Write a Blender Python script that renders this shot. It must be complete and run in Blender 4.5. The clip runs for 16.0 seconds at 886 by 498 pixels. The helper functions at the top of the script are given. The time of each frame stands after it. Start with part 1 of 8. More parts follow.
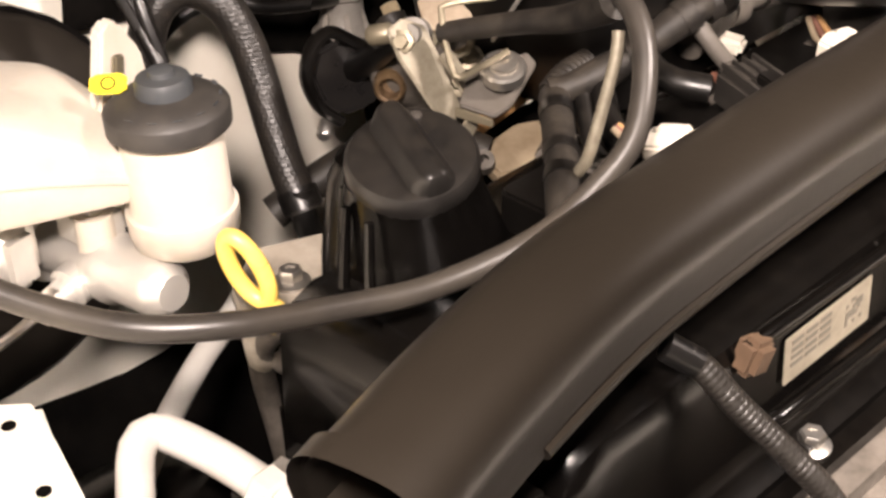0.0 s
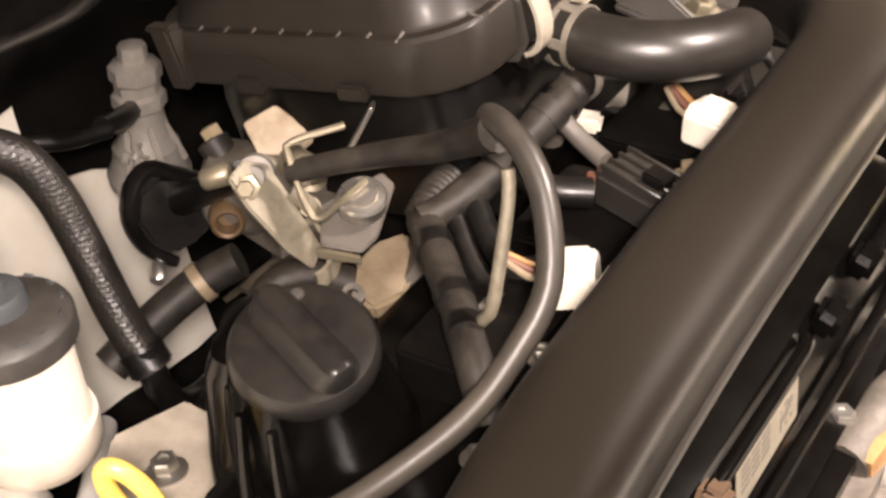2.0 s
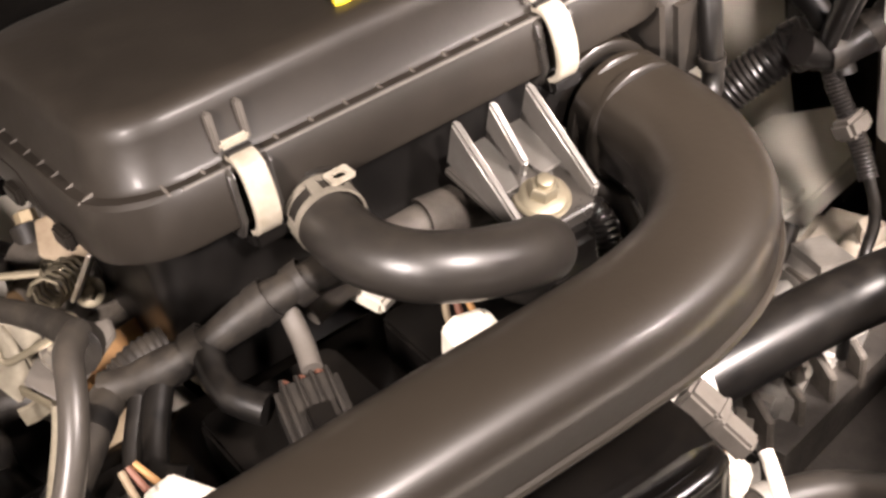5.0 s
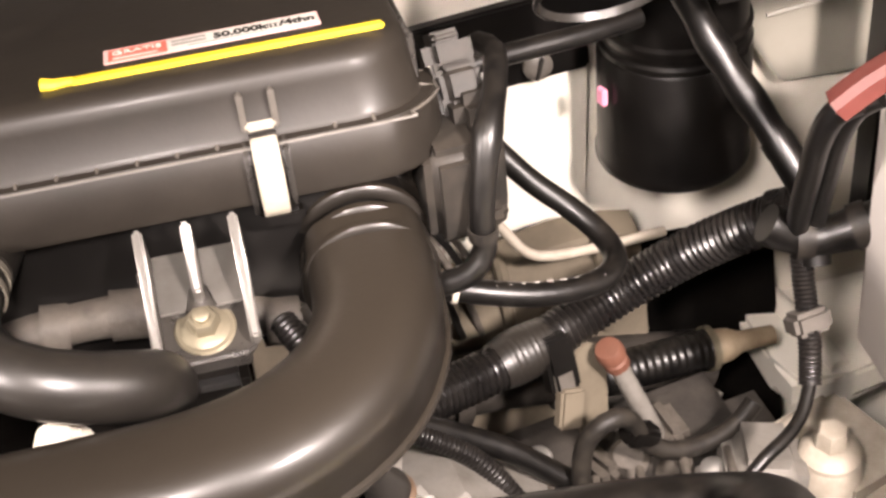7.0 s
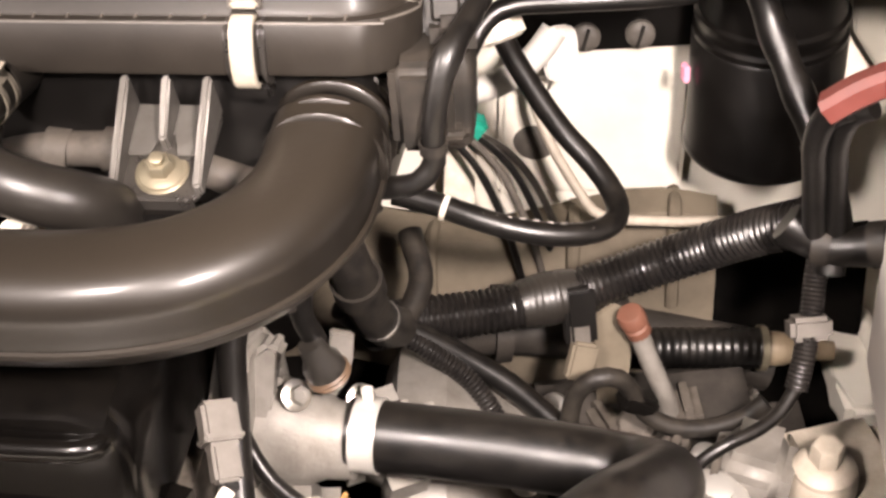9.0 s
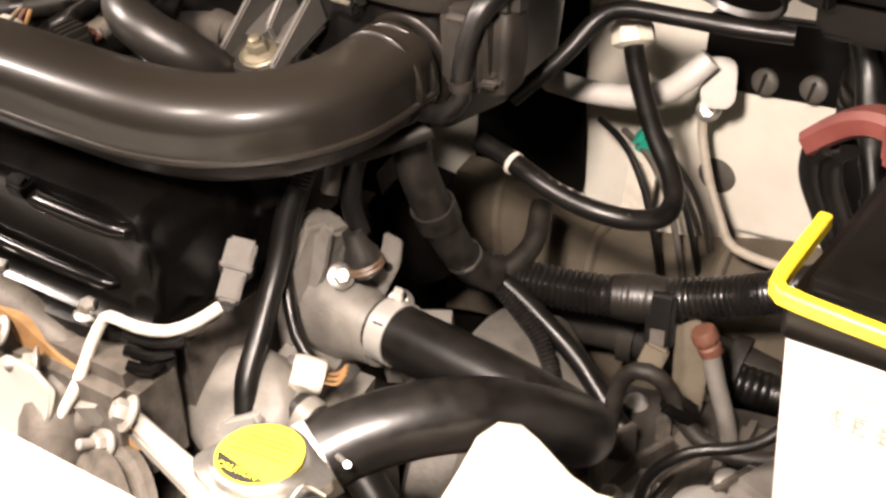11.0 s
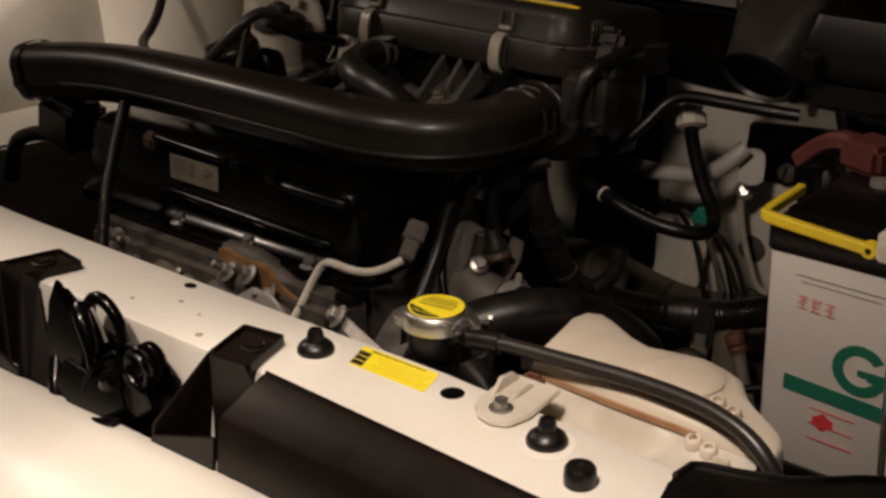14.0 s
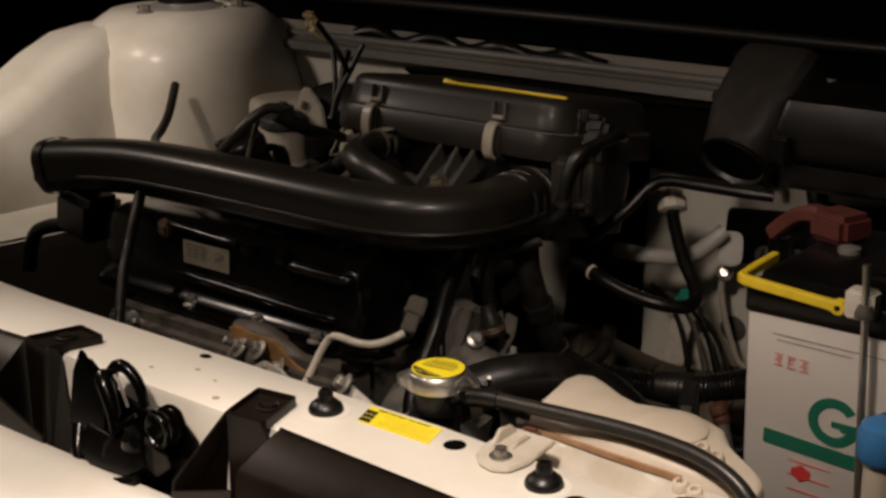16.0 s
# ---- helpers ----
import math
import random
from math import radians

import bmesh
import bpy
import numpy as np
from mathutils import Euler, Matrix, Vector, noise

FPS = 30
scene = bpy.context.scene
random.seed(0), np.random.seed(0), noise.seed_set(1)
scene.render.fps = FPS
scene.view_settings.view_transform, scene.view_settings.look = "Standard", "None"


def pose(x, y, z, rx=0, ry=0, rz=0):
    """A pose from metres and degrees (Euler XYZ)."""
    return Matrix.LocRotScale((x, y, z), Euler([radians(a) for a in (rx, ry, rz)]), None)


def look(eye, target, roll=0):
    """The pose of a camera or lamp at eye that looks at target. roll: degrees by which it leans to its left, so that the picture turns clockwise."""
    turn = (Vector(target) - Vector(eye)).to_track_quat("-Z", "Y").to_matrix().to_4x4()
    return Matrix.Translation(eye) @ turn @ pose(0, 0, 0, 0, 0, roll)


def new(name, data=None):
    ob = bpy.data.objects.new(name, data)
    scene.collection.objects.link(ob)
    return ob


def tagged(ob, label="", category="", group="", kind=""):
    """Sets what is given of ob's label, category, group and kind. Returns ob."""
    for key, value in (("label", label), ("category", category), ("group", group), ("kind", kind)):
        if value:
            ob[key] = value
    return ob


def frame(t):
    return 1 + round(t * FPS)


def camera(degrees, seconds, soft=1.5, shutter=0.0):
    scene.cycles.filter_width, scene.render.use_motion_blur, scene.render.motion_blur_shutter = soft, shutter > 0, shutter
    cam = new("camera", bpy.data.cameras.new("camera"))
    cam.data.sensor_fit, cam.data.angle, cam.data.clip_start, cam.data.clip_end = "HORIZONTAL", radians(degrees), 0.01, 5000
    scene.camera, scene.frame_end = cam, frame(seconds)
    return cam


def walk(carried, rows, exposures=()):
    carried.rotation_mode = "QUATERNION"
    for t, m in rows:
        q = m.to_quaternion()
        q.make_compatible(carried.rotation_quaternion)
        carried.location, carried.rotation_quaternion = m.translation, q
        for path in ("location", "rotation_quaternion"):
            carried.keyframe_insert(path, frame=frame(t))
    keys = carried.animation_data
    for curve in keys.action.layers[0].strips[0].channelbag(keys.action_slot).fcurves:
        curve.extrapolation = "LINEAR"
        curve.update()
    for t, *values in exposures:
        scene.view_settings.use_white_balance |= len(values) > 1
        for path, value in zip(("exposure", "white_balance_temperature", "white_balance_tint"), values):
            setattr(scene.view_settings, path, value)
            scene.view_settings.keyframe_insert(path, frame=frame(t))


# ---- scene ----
cam = camera(34.5, 16.0, soft=2.8)
PATH = [
    (0, (-0.834, -0.074, 1.195), (0.318, 1.15, 0.111), -2.6),
    (0.5, (-0.839, -0.032, 1.202), (0.391, 1.101, 0.104), -3.0),
    (1, (-0.824, 0.013, 1.217), (0.479, 1.044, 0.104), -4.4),
    (1.5, (-0.806, 0.026, 1.225), (0.524, 0.984, 0.079), -5.3),
    (2, (-0.79, 0.034, 1.237), (0.543, 0.966, 0.073), -5.5),
    (2.5, (-0.758, 0.037, 1.26), (0.571, 0.945, 0.072), -5.8),
    (3, (-0.721, 0.015, 1.275), (0.577, 0.971, 0.091), -6.6),
    (3.2, (-0.698, 0.0, 1.284), (0.565, 0.987, 0.086), -6.5),
    (5.3, (-0.408, -0.104, 1.271), (0.304, 1.29, 0.027), -7.1),
    (5.5, (-0.364, -0.095, 1.269), (0.287, 1.345, 0.045), -6.1),
    (6, (-0.285, -0.098, 1.282), (0.209, 1.444, 0.108), -6.7),
    (6.5, (-0.228, -0.118, 1.296), (0.151, 1.433, 0.092), -6.6),
    (7, (-0.146, -0.166, 1.294), (0.082, 1.371, 0.034), -6.3),
    (7.5, (-0.097, -0.199, 1.293), (-0.009, 1.349, 0.03), -6.8),
    (8, (-0.058, -0.22, 1.293), (-0.045, 1.331, 0.031), -5.5),
    (8.2, (-0.05, -0.235, 1.291), (-0.04, 1.315, 0.027), -3.7),
    (10.3, (0.262, -0.227, 1.279), (-0.527, 1.175, 0.09), -4.8),
    (10.5, (0.296, -0.24, 1.272), (-0.543, 1.135, 0.086), -3.4),
    (11, (0.353, -0.265, 1.264), (-0.638, 1.079, 0.163), -2.9),
    (11.5, (0.397, -0.286, 1.26), (-0.675, 1.031, 0.204), -2.6),
    (12, (0.442, -0.327, 1.252), (-0.689, 0.969, 0.231), -1.9),
    (12.5, (0.467, -0.387, 1.256), (-0.699, 0.938, 0.314), -1.7),
    (13, (0.521, -0.495, 1.249), (-0.645, 0.854, 0.344), -1.9),
    (13.2, (0.539, -0.529, 1.249), (-0.620, 0.837, 0.360), -1.6),
    (13.4, (0.565, -0.572, 1.242), (-0.598, 0.826, 0.409), -1.3),
    (13.5, (0.577, -0.592, 1.238), (-0.576, 0.809, 0.397), -1.1),
    (14, (0.595, -0.644, 1.257), (-0.588, 0.784, 0.507), -0.2),
    (14.5, (0.6, -0.669, 1.254), (-0.6, 0.766, 0.544), -0.4),
    (15, (0.599, -0.689, 1.253), (-0.589, 0.772, 0.579), -0.3),
    (15.5, (0.615, -0.701, 1.246), (-0.568, 0.778, 0.602), -0.6),
    (16, (0.644, -0.721, 1.242), (-0.561, 0.765, 0.659), -0.5),
]
EXPOSURES = [(0.0, 0.85, 6550, 12), (2.0, 0.92, 6600, 12), (3.2, 0.95, 6350, 12), (5.3, 1.05, 6350, 12), (8.2, 0.92, 6350, 12), (10.3, 0.72, 6600, 12), (11.2, 0.2, 6700, 10), (12.0, -0.9, 6800, 10), (12.6, -1.7, 6900, 10), (13.2, -2.4, 7000, 10), (14.0, -2.95, 7100, 10), (16.0, -2.85, 7050, 10)]
walk(cam, [(t, look(eye, target, roll)) for t, eye, target, roll in PATH], EXPOSURES)

# ---- light ----
world = bpy.data.worlds.new("night_garage")
scene.world = world
world.use_nodes = True
world.node_tree.nodes["Background"].inputs[0].default_value = (0.9, 0.8, 0.7, 1)
world.node_tree.nodes["Background"].inputs[1].default_value = 0.0003


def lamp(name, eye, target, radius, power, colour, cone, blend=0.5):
    """A stand-in spot light: a small bright disc that throws a soft-edged cone."""
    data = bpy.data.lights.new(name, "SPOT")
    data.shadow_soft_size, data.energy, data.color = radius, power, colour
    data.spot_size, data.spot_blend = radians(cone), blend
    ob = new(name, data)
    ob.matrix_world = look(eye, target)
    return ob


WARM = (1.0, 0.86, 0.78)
# Unseen fixed spots stand in for one light carried with the camera.
lamp("standin_spot_left", (-0.88, -0.06, 1.36), (-0.50, 0.36, 0.87), 0.045, 42, WARM, 112, 0.35)
lamp("standin_spot_middle", (-0.22, -0.15, 1.36), (-0.12, 0.36, 0.86), 0.045, 26, WARM, 74)
lamp("standin_spot_right", (0.22, -0.28, 1.40), (0.06, 0.40, 0.66), 0.045, 76, WARM, 50)
lamp("standin_spot_front", (0.28, -0.52, 1.72), (0.12, -0.19, 0.78), 0.06, 325, WARM, 37, 0.45)
# Added only to brighten the left fender and strut tower.
lamp("standin_spot_side", (-0.52, -0.62, 1.72), (-0.93, 0.42, 0.92), 0.06, 190, WARM, 22, 0.3)
lamp("standin_spot_front", (-0.22, -0.52, 1.72), (-0.30, -0.21, 0.78), 0.06, 262, WARM, 37, 0.45)


# ---- materials ----
def material(name, base, rough=0.5, metal=0.0, second=None, amount=0.35, scale=30.0, bump=0.15, bump_scale=250.0,
             coat=0.0, spec=0.5, dust=0.0, dust_even=0.0, weave=0.0, sss=0.0, rough_vary=0.12):
    """Two-scale mottled surface: base and second colour mixed by coarse noise, fine grain in bump and gloss, optional dust on faces that look up."""
    m = bpy.data.materials.new(name)
    m.use_nodes = True
    nt = m.node_tree
    b = nt.nodes["Principled BSDF"]

    def node(kind, **kw):
        n = nt.nodes.new(kind)
        for k, v in kw.items():
            n.inputs[k].default_value = v
        return n
    co = node("ShaderNodeTexCoord")
    coarse = node("ShaderNodeTexNoise", Scale=scale, Detail=5.0, Roughness=0.62)
    fine = node("ShaderNodeTexNoise", Scale=bump_scale, Detail=3.0, Roughness=0.6)
    for n in (coarse, fine):
        nt.links.new(co.outputs["Object"], n.inputs["Vector"])
    ramp = node("ShaderNodeMapRange")
    ramp.inputs["From Min"].default_value, ramp.inputs["From Max"].default_value = 0.38, 0.68
    ramp.inputs["To Max"].default_value = amount
    nt.links.new(coarse.outputs["Fac"], ramp.inputs["Value"])
    mix = node("ShaderNodeMix")
    mix.data_type = "RGBA"
    sec = second or tuple(c * 0.6 for c in base)
    mix.inputs["A"].default_value, mix.inputs["B"].default_value = (*base, 1), (*sec, 1)
    nt.links.new(ramp.outputs["Result"], mix.inputs["Factor"])
    colour = mix.outputs["Result"]
    if dust:
        geo = node("ShaderNodeNewGeometry")
        sep = node("ShaderNodeSeparateXYZ")
        nt.links.new(geo.outputs["Normal"], sep.inputs[0])
        up = node("ShaderNodeMapRange")
        up.inputs["From Min"].default_value, up.inputs["From Max"].default_value, up.inputs["To Max"].default_value = 0.1, 1.0, dust
        nt.links.new(sep.outputs["Z"], up.inputs["Value"])
        speck = node("ShaderNodeTexNoise", Scale=90.0, Detail=6.0, Roughness=0.7)
        nt.links.new(co.outputs["Object"], speck.inputs["Vector"])
        patch = node("ShaderNodeMapRange")
        patch.inputs["From Min"].default_value, patch.inputs["From Max"].default_value = 0.34, 0.88
        patch.inputs["To Min"].default_value, patch.inputs["To Max"].default_value = 0.45 * dust_even, 1.3 - 0.75 * dust_even
        nt.links.new(speck.outputs["Fac"], patch.inputs["Value"])
        times = node("ShaderNodeMath")
        times.operation = "MULTIPLY"
        nt.links.new(up.outputs["Result"], times.inputs[0])
        nt.links.new(patch.outputs["Result"], times.inputs[1])
        dm = node("ShaderNodeMix")
        dm.data_type = "RGBA"
        dm.inputs["B"].default_value = (0.20, 0.16, 0.115, 1)
        nt.links.new(times.outputs[0], dm.inputs["Factor"])
        nt.links.new(colour, dm.inputs["A"])
        colour = dm.outputs["Result"]
    nt.links.new(colour, b.inputs["Base Color"])
    rv = node("ShaderNodeMapRange")
    rv.inputs["To Min"].default_value, rv.inputs["To Max"].default_value = max(0.03, rough - rough_vary), min(1.0, rough + rough_vary)
    nt.links.new(coarse.outputs["Fac"], rv.inputs["Value"])
    nt.links.new(rv.outputs["Result"], b.inputs["Roughness"])
    b.inputs["Metallic"].default_value = metal
    b.inputs["Specular IOR Level"].default_value = spec
    b.inputs["Coat Weight"].default_value = coat
    b.inputs["Coat Roughness"].default_value = 0.2
    if sss:
        b.inputs["Subsurface Weight"].default_value = sss
        b.inputs["Subsurface Radius"].default_value = (0.012, 0.009, 0.006)
        b.inputs["Subsurface Scale"].default_value = 1.0
    bp = node("ShaderNodeBump", Strength=bump, Distance=0.0006)
    height = fine.outputs["Fac"]
    if weave:
        wa = node("ShaderNodeTexVoronoi", Scale=weave, Randomness=0.35)
        nt.links.new(co.outputs["Object"], wa.inputs["Vector"])
        height = wa.outputs["Distance"]
    nt.links.new(height, bp.inputs["Height"])
    nt.links.new(bp.outputs["Normal"], b.inputs["Normal"])
    return m


# Real dust, raised on these two to carry lit tops and dark flanks too.
BLACK_PLASTIC = material("black_plastic", (0.0135, 0.0113, 0.0091), 0.47, second=(0.018, 0.0150, 0.0118), amount=0.6, scale=45, dust=0.04, dust_even=0.8, spec=0.25, coat=0.05, rough_vary=0.06)
TUBE_PLASTIC = material("intake_plastic", (0.0056, 0.0045, 0.0034), 0.42, second=(0.0068, 0.0056, 0.0043), amount=0.3, scale=30, dust=0.11, dust_even=1.0, rough_vary=0.03, spec=0.3, coat=0.16)
SATIN_BLACK = material("satin_black_plastic", (0.0022, 0.0019, 0.0017), 0.34, second=(0.0045, 0.0038, 0.0032), amount=0.5, scale=25, dust=0.015, spec=0.35)
SHROUD_BLACK = material("brown_black_plastic", (0.0062, 0.0038, 0.0026), 0.36, second=(0.0090, 0.0058, 0.0040), amount=0.6, scale=40, dust=0.035, dust_even=0.6, spec=0.3, rough_vary=0.08)
GLOSS_BLACK = material("gloss_black_paint", (0.0014, 0.0012, 0.0011), 0.22, second=(0.003, 0.0026, 0.0022), amount=0.6, scale=35, dust=0.01, bump=0.1, spec=0.28, rough_vary=0.08)
RUBBER = material("black_rubber", (0.0025, 0.0023, 0.0022), 0.36, second=(0.008, 0.007, 0.006), amount=0.5, scale=45, dust=0.04, spec=0.42)
OLD_RUBBER = material("dusty_rubber", (0.008, 0.007, 0.0062), 0.55, second=(0.026, 0.022, 0.017), amount=0.8, scale=75, dust=0.09, bump=0.5, spec=0.3)
BRAID = material("braided_rubber", (0.010, 0.009, 0.008), 0.42, second=(0.024, 0.019, 0.014), amount=0.5, scale=120, bump=0.55, weave=420, spec=0.45)
CONDUIT = material("corrugated_conduit", (0.006, 0.0055, 0.0055), 0.3, second=(0.016, 0.014, 0.012), amount=0.5, scale=40, dust=0.05)
WHITE_PAINT = material("white_body_paint", (0.74, 0.71, 0.64), 0.40, second=(0.66, 0.61, 0.52), amount=0.5, scale=16, coat=0.08, bump=0.02)
BAY_PAINT = material("dusty_white_bay_paint", (0.72, 0.69, 0.61), 0.45, second=(0.52, 0.46, 0.38), amount=0.6, scale=9, coat=0.2, bump=0.06)
RESERVOIR = material("cream_reservoir_plastic", (0.52, 0.475, 0.405), 0.32, second=(0.40, 0.355, 0.285), amount=0.5, scale=30, sss=0.12, bump=0.05)
TANK_PALE = material("pale_translucent_plastic", (0.55, 0.51, 0.44), 0.16, second=(0.40, 0.34, 0.26), amount=0.7, scale=22, sss=0.2, bump=0.04)
TANK = material("translucent_tank_plastic", (0.62, 0.55, 0.455), 0.36, second=(0.50, 0.42, 0.315), amount=0.6, scale=15, sss=0.15, bump=0.06)
CAST = material("cast_aluminium", (0.19, 0.178, 0.16), 0.55, metal=0.15, second=(0.10, 0.09, 0.076), amount=0.8, scale=36, bump=0.6, bump_scale=420, dust=0.12)
DIRTY_CAST = material("grimy_cast_metal", (0.095, 0.083, 0.07), 0.62, metal=0.2, second=(0.04, 0.034, 0.027), amount=0.9, scale=60, bump=0.8, bump_scale=360, dust=0.12)
FADED_PRINT = material("faded_ochre_print", (0.55, 0.42, 0.04), 0.5, bump=0.02)
STEEL = material("zinc_steel", (0.62, 0.60, 0.56), 0.32, metal=0.95, second=(0.36, 0.32, 0.26), amount=0.6, scale=90, bump=0.2)
STEEL_DULL = material("dull_grey_steel", (0.32, 0.30, 0.27), 0.45, metal=0.5, second=(0.20, 0.18, 0.15), amount=0.6, scale=90, bump=0.3)
GOLD_STEEL = material("yellow_passivated_steel", (0.42, 0.34, 0.22), 0.42, metal=0.6, second=(0.24, 0.17, 0.10), amount=0.7, scale=60, bump=0.3)
BRIGHT_ALU = material("bright_aluminium", (0.60, 0.58, 0.54), 0.34, metal=0.6, second=(0.58, 0.55, 0.50), amount=0.5, scale=60, bump=0.25)
WHITE_CONN = material("white_connector_plastic", (0.64, 0.60, 0.52), 0.42, second=(0.44, 0.38, 0.29), amount=0.6, scale=110, bump=0.1)
GREY_CONN = material("grey_connector_plastic", (0.085, 0.076, 0.066), 0.5, second=(0.05, 0.044, 0.037), amount=0.7, scale=90, dust=0.08)
YELLOW = material("yellow_plastic", (0.78, 0.58, 0.03), 0.38, second=(0.62, 0.43, 0.03), amount=0.4, scale=60, bump=0.05)
DIP_YELLOW = material("dipstick_yellow", (0.78, 0.55, 0.12), 0.36, second=(0.55, 0.34, 0.06), amount=0.5, scale=60, bump=0.05)
LABEL_YELLOW = material("label_yellow", (0.80, 0.66, 0.03), 0.42, second=(0.70, 0.55, 0.03), amount=0.4, scale=60, bump=0.02)
LABEL_WHITE = material("label_white", (0.52, 0.50, 0.455), 0.5, second=(0.40, 0.37, 0.32), amount=0.5, scale=60, bump=0.02, spec=0.25)
LABEL_AGED = material("aged_label_paper", (0.24, 0.215, 0.165), 0.55, second=(0.15, 0.13, 0.095), amount=0.7, scale=70, bump=0.05, spec=0.25)
LABEL_RED = material("label_red", (0.75, 0.13, 0.09), 0.4, second=(0.65, 0.10, 0.07), amount=0.4, scale=60, bump=0.02)
WHITE_ALU = material("oxidised_white_aluminium", (0.54, 0.52, 0.485), 0.5, metal=0.1, second=(0.40, 0.375, 0.335), amount=0.5, scale=40, bump=0.25)
FLANGE_GREY = material("grey_flange_paint", (0.15, 0.142, 0.13), 0.45, second=(0.10, 0.092, 0.08), amount=0.6, scale=12, bump=0.06)
CABLE = material("grey_cable_sheath", (0.022, 0.0195, 0.017), 0.40, second=(0.05, 0.043, 0.034), amount=0.6, scale=18, dust=0.10, spec=0.4)
INK = material("black_ink", (0.02, 0.018, 0.016), 0.7, bump=0.02, spec=0.1)
GREY_INK = material("grey_ink", (0.22, 0.20, 0.18), 0.5, bump=0.02)
DIM_PRINT = material("worn_grey_print", (0.11, 0.098, 0.078), 0.55, bump=0.02)
GREEN_INK = material("green_print", (0.01, 0.13, 0.08), 0.4, second=(0.012, 0.16, 0.10), bump=0.02)
RED_FADED = material("faded_red_print", (0.60, 0.22, 0.19), 0.45, second=(0.62, 0.40, 0.35), amount=0.6, scale=200, bump=0.02)
RED_INK = material("red_print", (0.62, 0.05, 0.05), 0.4, bump=0.02)
RED_RUBBER = material("red_terminal_rubber", (0.075, 0.016, 0.0125), 0.5, second=(0.11, 0.028, 0.022), amount=0.6, scale=50, dust=0.12)
ORANGE_RUBBER = material("orange_rubber", (0.105, 0.042, 0.026), 0.6, second=(0.15, 0.06, 0.036), amount=0.6, scale=80, dust=0.1)
BRONZE = material("dark_bronze", (0.13, 0.085, 0.045), 0.42, metal=0.4, second=(0.07, 0.042, 0.022), amount=0.7, scale=80, bump=0.3)
RUST = material("rusty_gasket", (0.30, 0.16, 0.055), 0.7, second=(0.14, 0.075, 0.03), amount=0.8, scale=50, bump=0.5)
TAN_PLATE = material("dirty_tan_plate", (0.25, 0.20, 0.135), 0.55, metal=0.2, second=(0.12, 0.075, 0.038), amount=0.8, scale=40, bump=0.3)
BATTERY_WHITE = material("battery_case", (0.66, 0.62, 0.58), 0.36, second=(0.56, 0.51, 0.46), amount=0.5, scale=10, bump=0.02)
TEAL = material("teal_plastic", (0.02, 0.34, 0.24), 0.45, bump=0.05)
BLUE = material("blue_cap_plastic", (0.05, 0.24, 0.55), 0.42, bump=0.05)
PINK = material("pink_tag", (0.75, 0.30, 0.42), 0.5, bump=0.02)
CAP_GREY = material("grey_cap_rubber", (0.022, 0.020, 0.018), 0.55, second=(0.040, 0.036, 0.031), amount=0.7, scale=70, dust=0.09, bump=0.3)
CAP_BLUE = material("grey_blue_rubber", (0.035, 0.040, 0.045), 0.5, second=(0.06, 0.06, 0.058), amount=0.5, scale=70, dust=0.1)
HOSE_RUBBER = material("worn_hose_rubber", (0.012, 0.0105, 0.009), 0.38, second=(0.018, 0.0155, 0.0125), amount=0.5, scale=40, dust=0.05, spec=0.55, rough_vary=0.06)
DARK_CONN = material("charcoal_connector_plastic", (0.016, 0.0145, 0.013), 0.38, second=(0.028, 0.025, 0.021), amount=0.5, scale=80, dust=0.05, spec=0.5)
# Glare on the bracket's black plastic, put into the colour.
BRACKET_GLARE = material("bracket_glare_grey", (0.115, 0.108, 0.098), 0.36, metal=0.4, second=(0.075, 0.068, 0.06), amount=0.6, scale=70, bump=0.2)
CLAMP_BEIGE = material("dirty_beige_clamp", (0.15, 0.135, 0.108), 0.45, second=(0.08, 0.07, 0.055), amount=0.7, scale=90, bump=0.2)
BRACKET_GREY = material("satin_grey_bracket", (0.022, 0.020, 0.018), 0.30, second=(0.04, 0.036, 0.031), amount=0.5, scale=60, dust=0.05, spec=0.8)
BEIGE_CAST = material("beige_dusty_casting", (0.34, 0.30, 0.245), 0.6, second=(0.22, 0.19, 0.15), amount=0.7, scale=60, bump=0.4, bump_scale=380)
# Casting colour darkened: the shade of the deep gaps is put into it.
DARK_CAST = material("gap_dark_casting", (0.035, 0.030, 0.025), 0.6, metal=0.1, second=(0.012, 0.010, 0.008), amount=0.9, scale=40, bump=0.8, bump_scale=300)
DUST_TAN = material("dusty_tan_shield", (0.125, 0.105, 0.077), 0.8, second=(0.05, 0.041, 0.03), amount=0.8, scale=14, bump=0.4, bump_scale=200, spec=0.2)
CONCRETE = material("garage_concrete", (0.10, 0.09, 0.08), 0.75, second=(0.06, 0.055, 0.05), amount=0.7, scale=3, bump=0.3, bump_scale=90)
PLASTER = material("garage_plaster", (0.10, 0.09, 0.08), 0.8, second=(0.07, 0.065, 0.06), amount=0.6, scale=2, bump=0.2, bump_scale=60)
# Black cowl plastic; also puts the dark of voids and holes into colour.
VOID_AND_COWL = material("void_and_cowl_black", (0.0015, 0.0013, 0.0012), 0.7, second=(0.003, 0.0027, 0.0024), amount=0.5, scale=20, spec=0.04)


# ---- mesh helpers ----
def mesh_of(name, bm, mat):
    bmesh.ops.recalc_face_normals(bm, faces=bm.faces)
    me = bpy.data.meshes.new(name)
    bm.to_mesh(me)
    bm.free()
    me.materials.append(mat)
    for p in me.polygons:
        p.use_smooth = True
    me.set_sharp_from_angle(angle=radians(38))
    return me


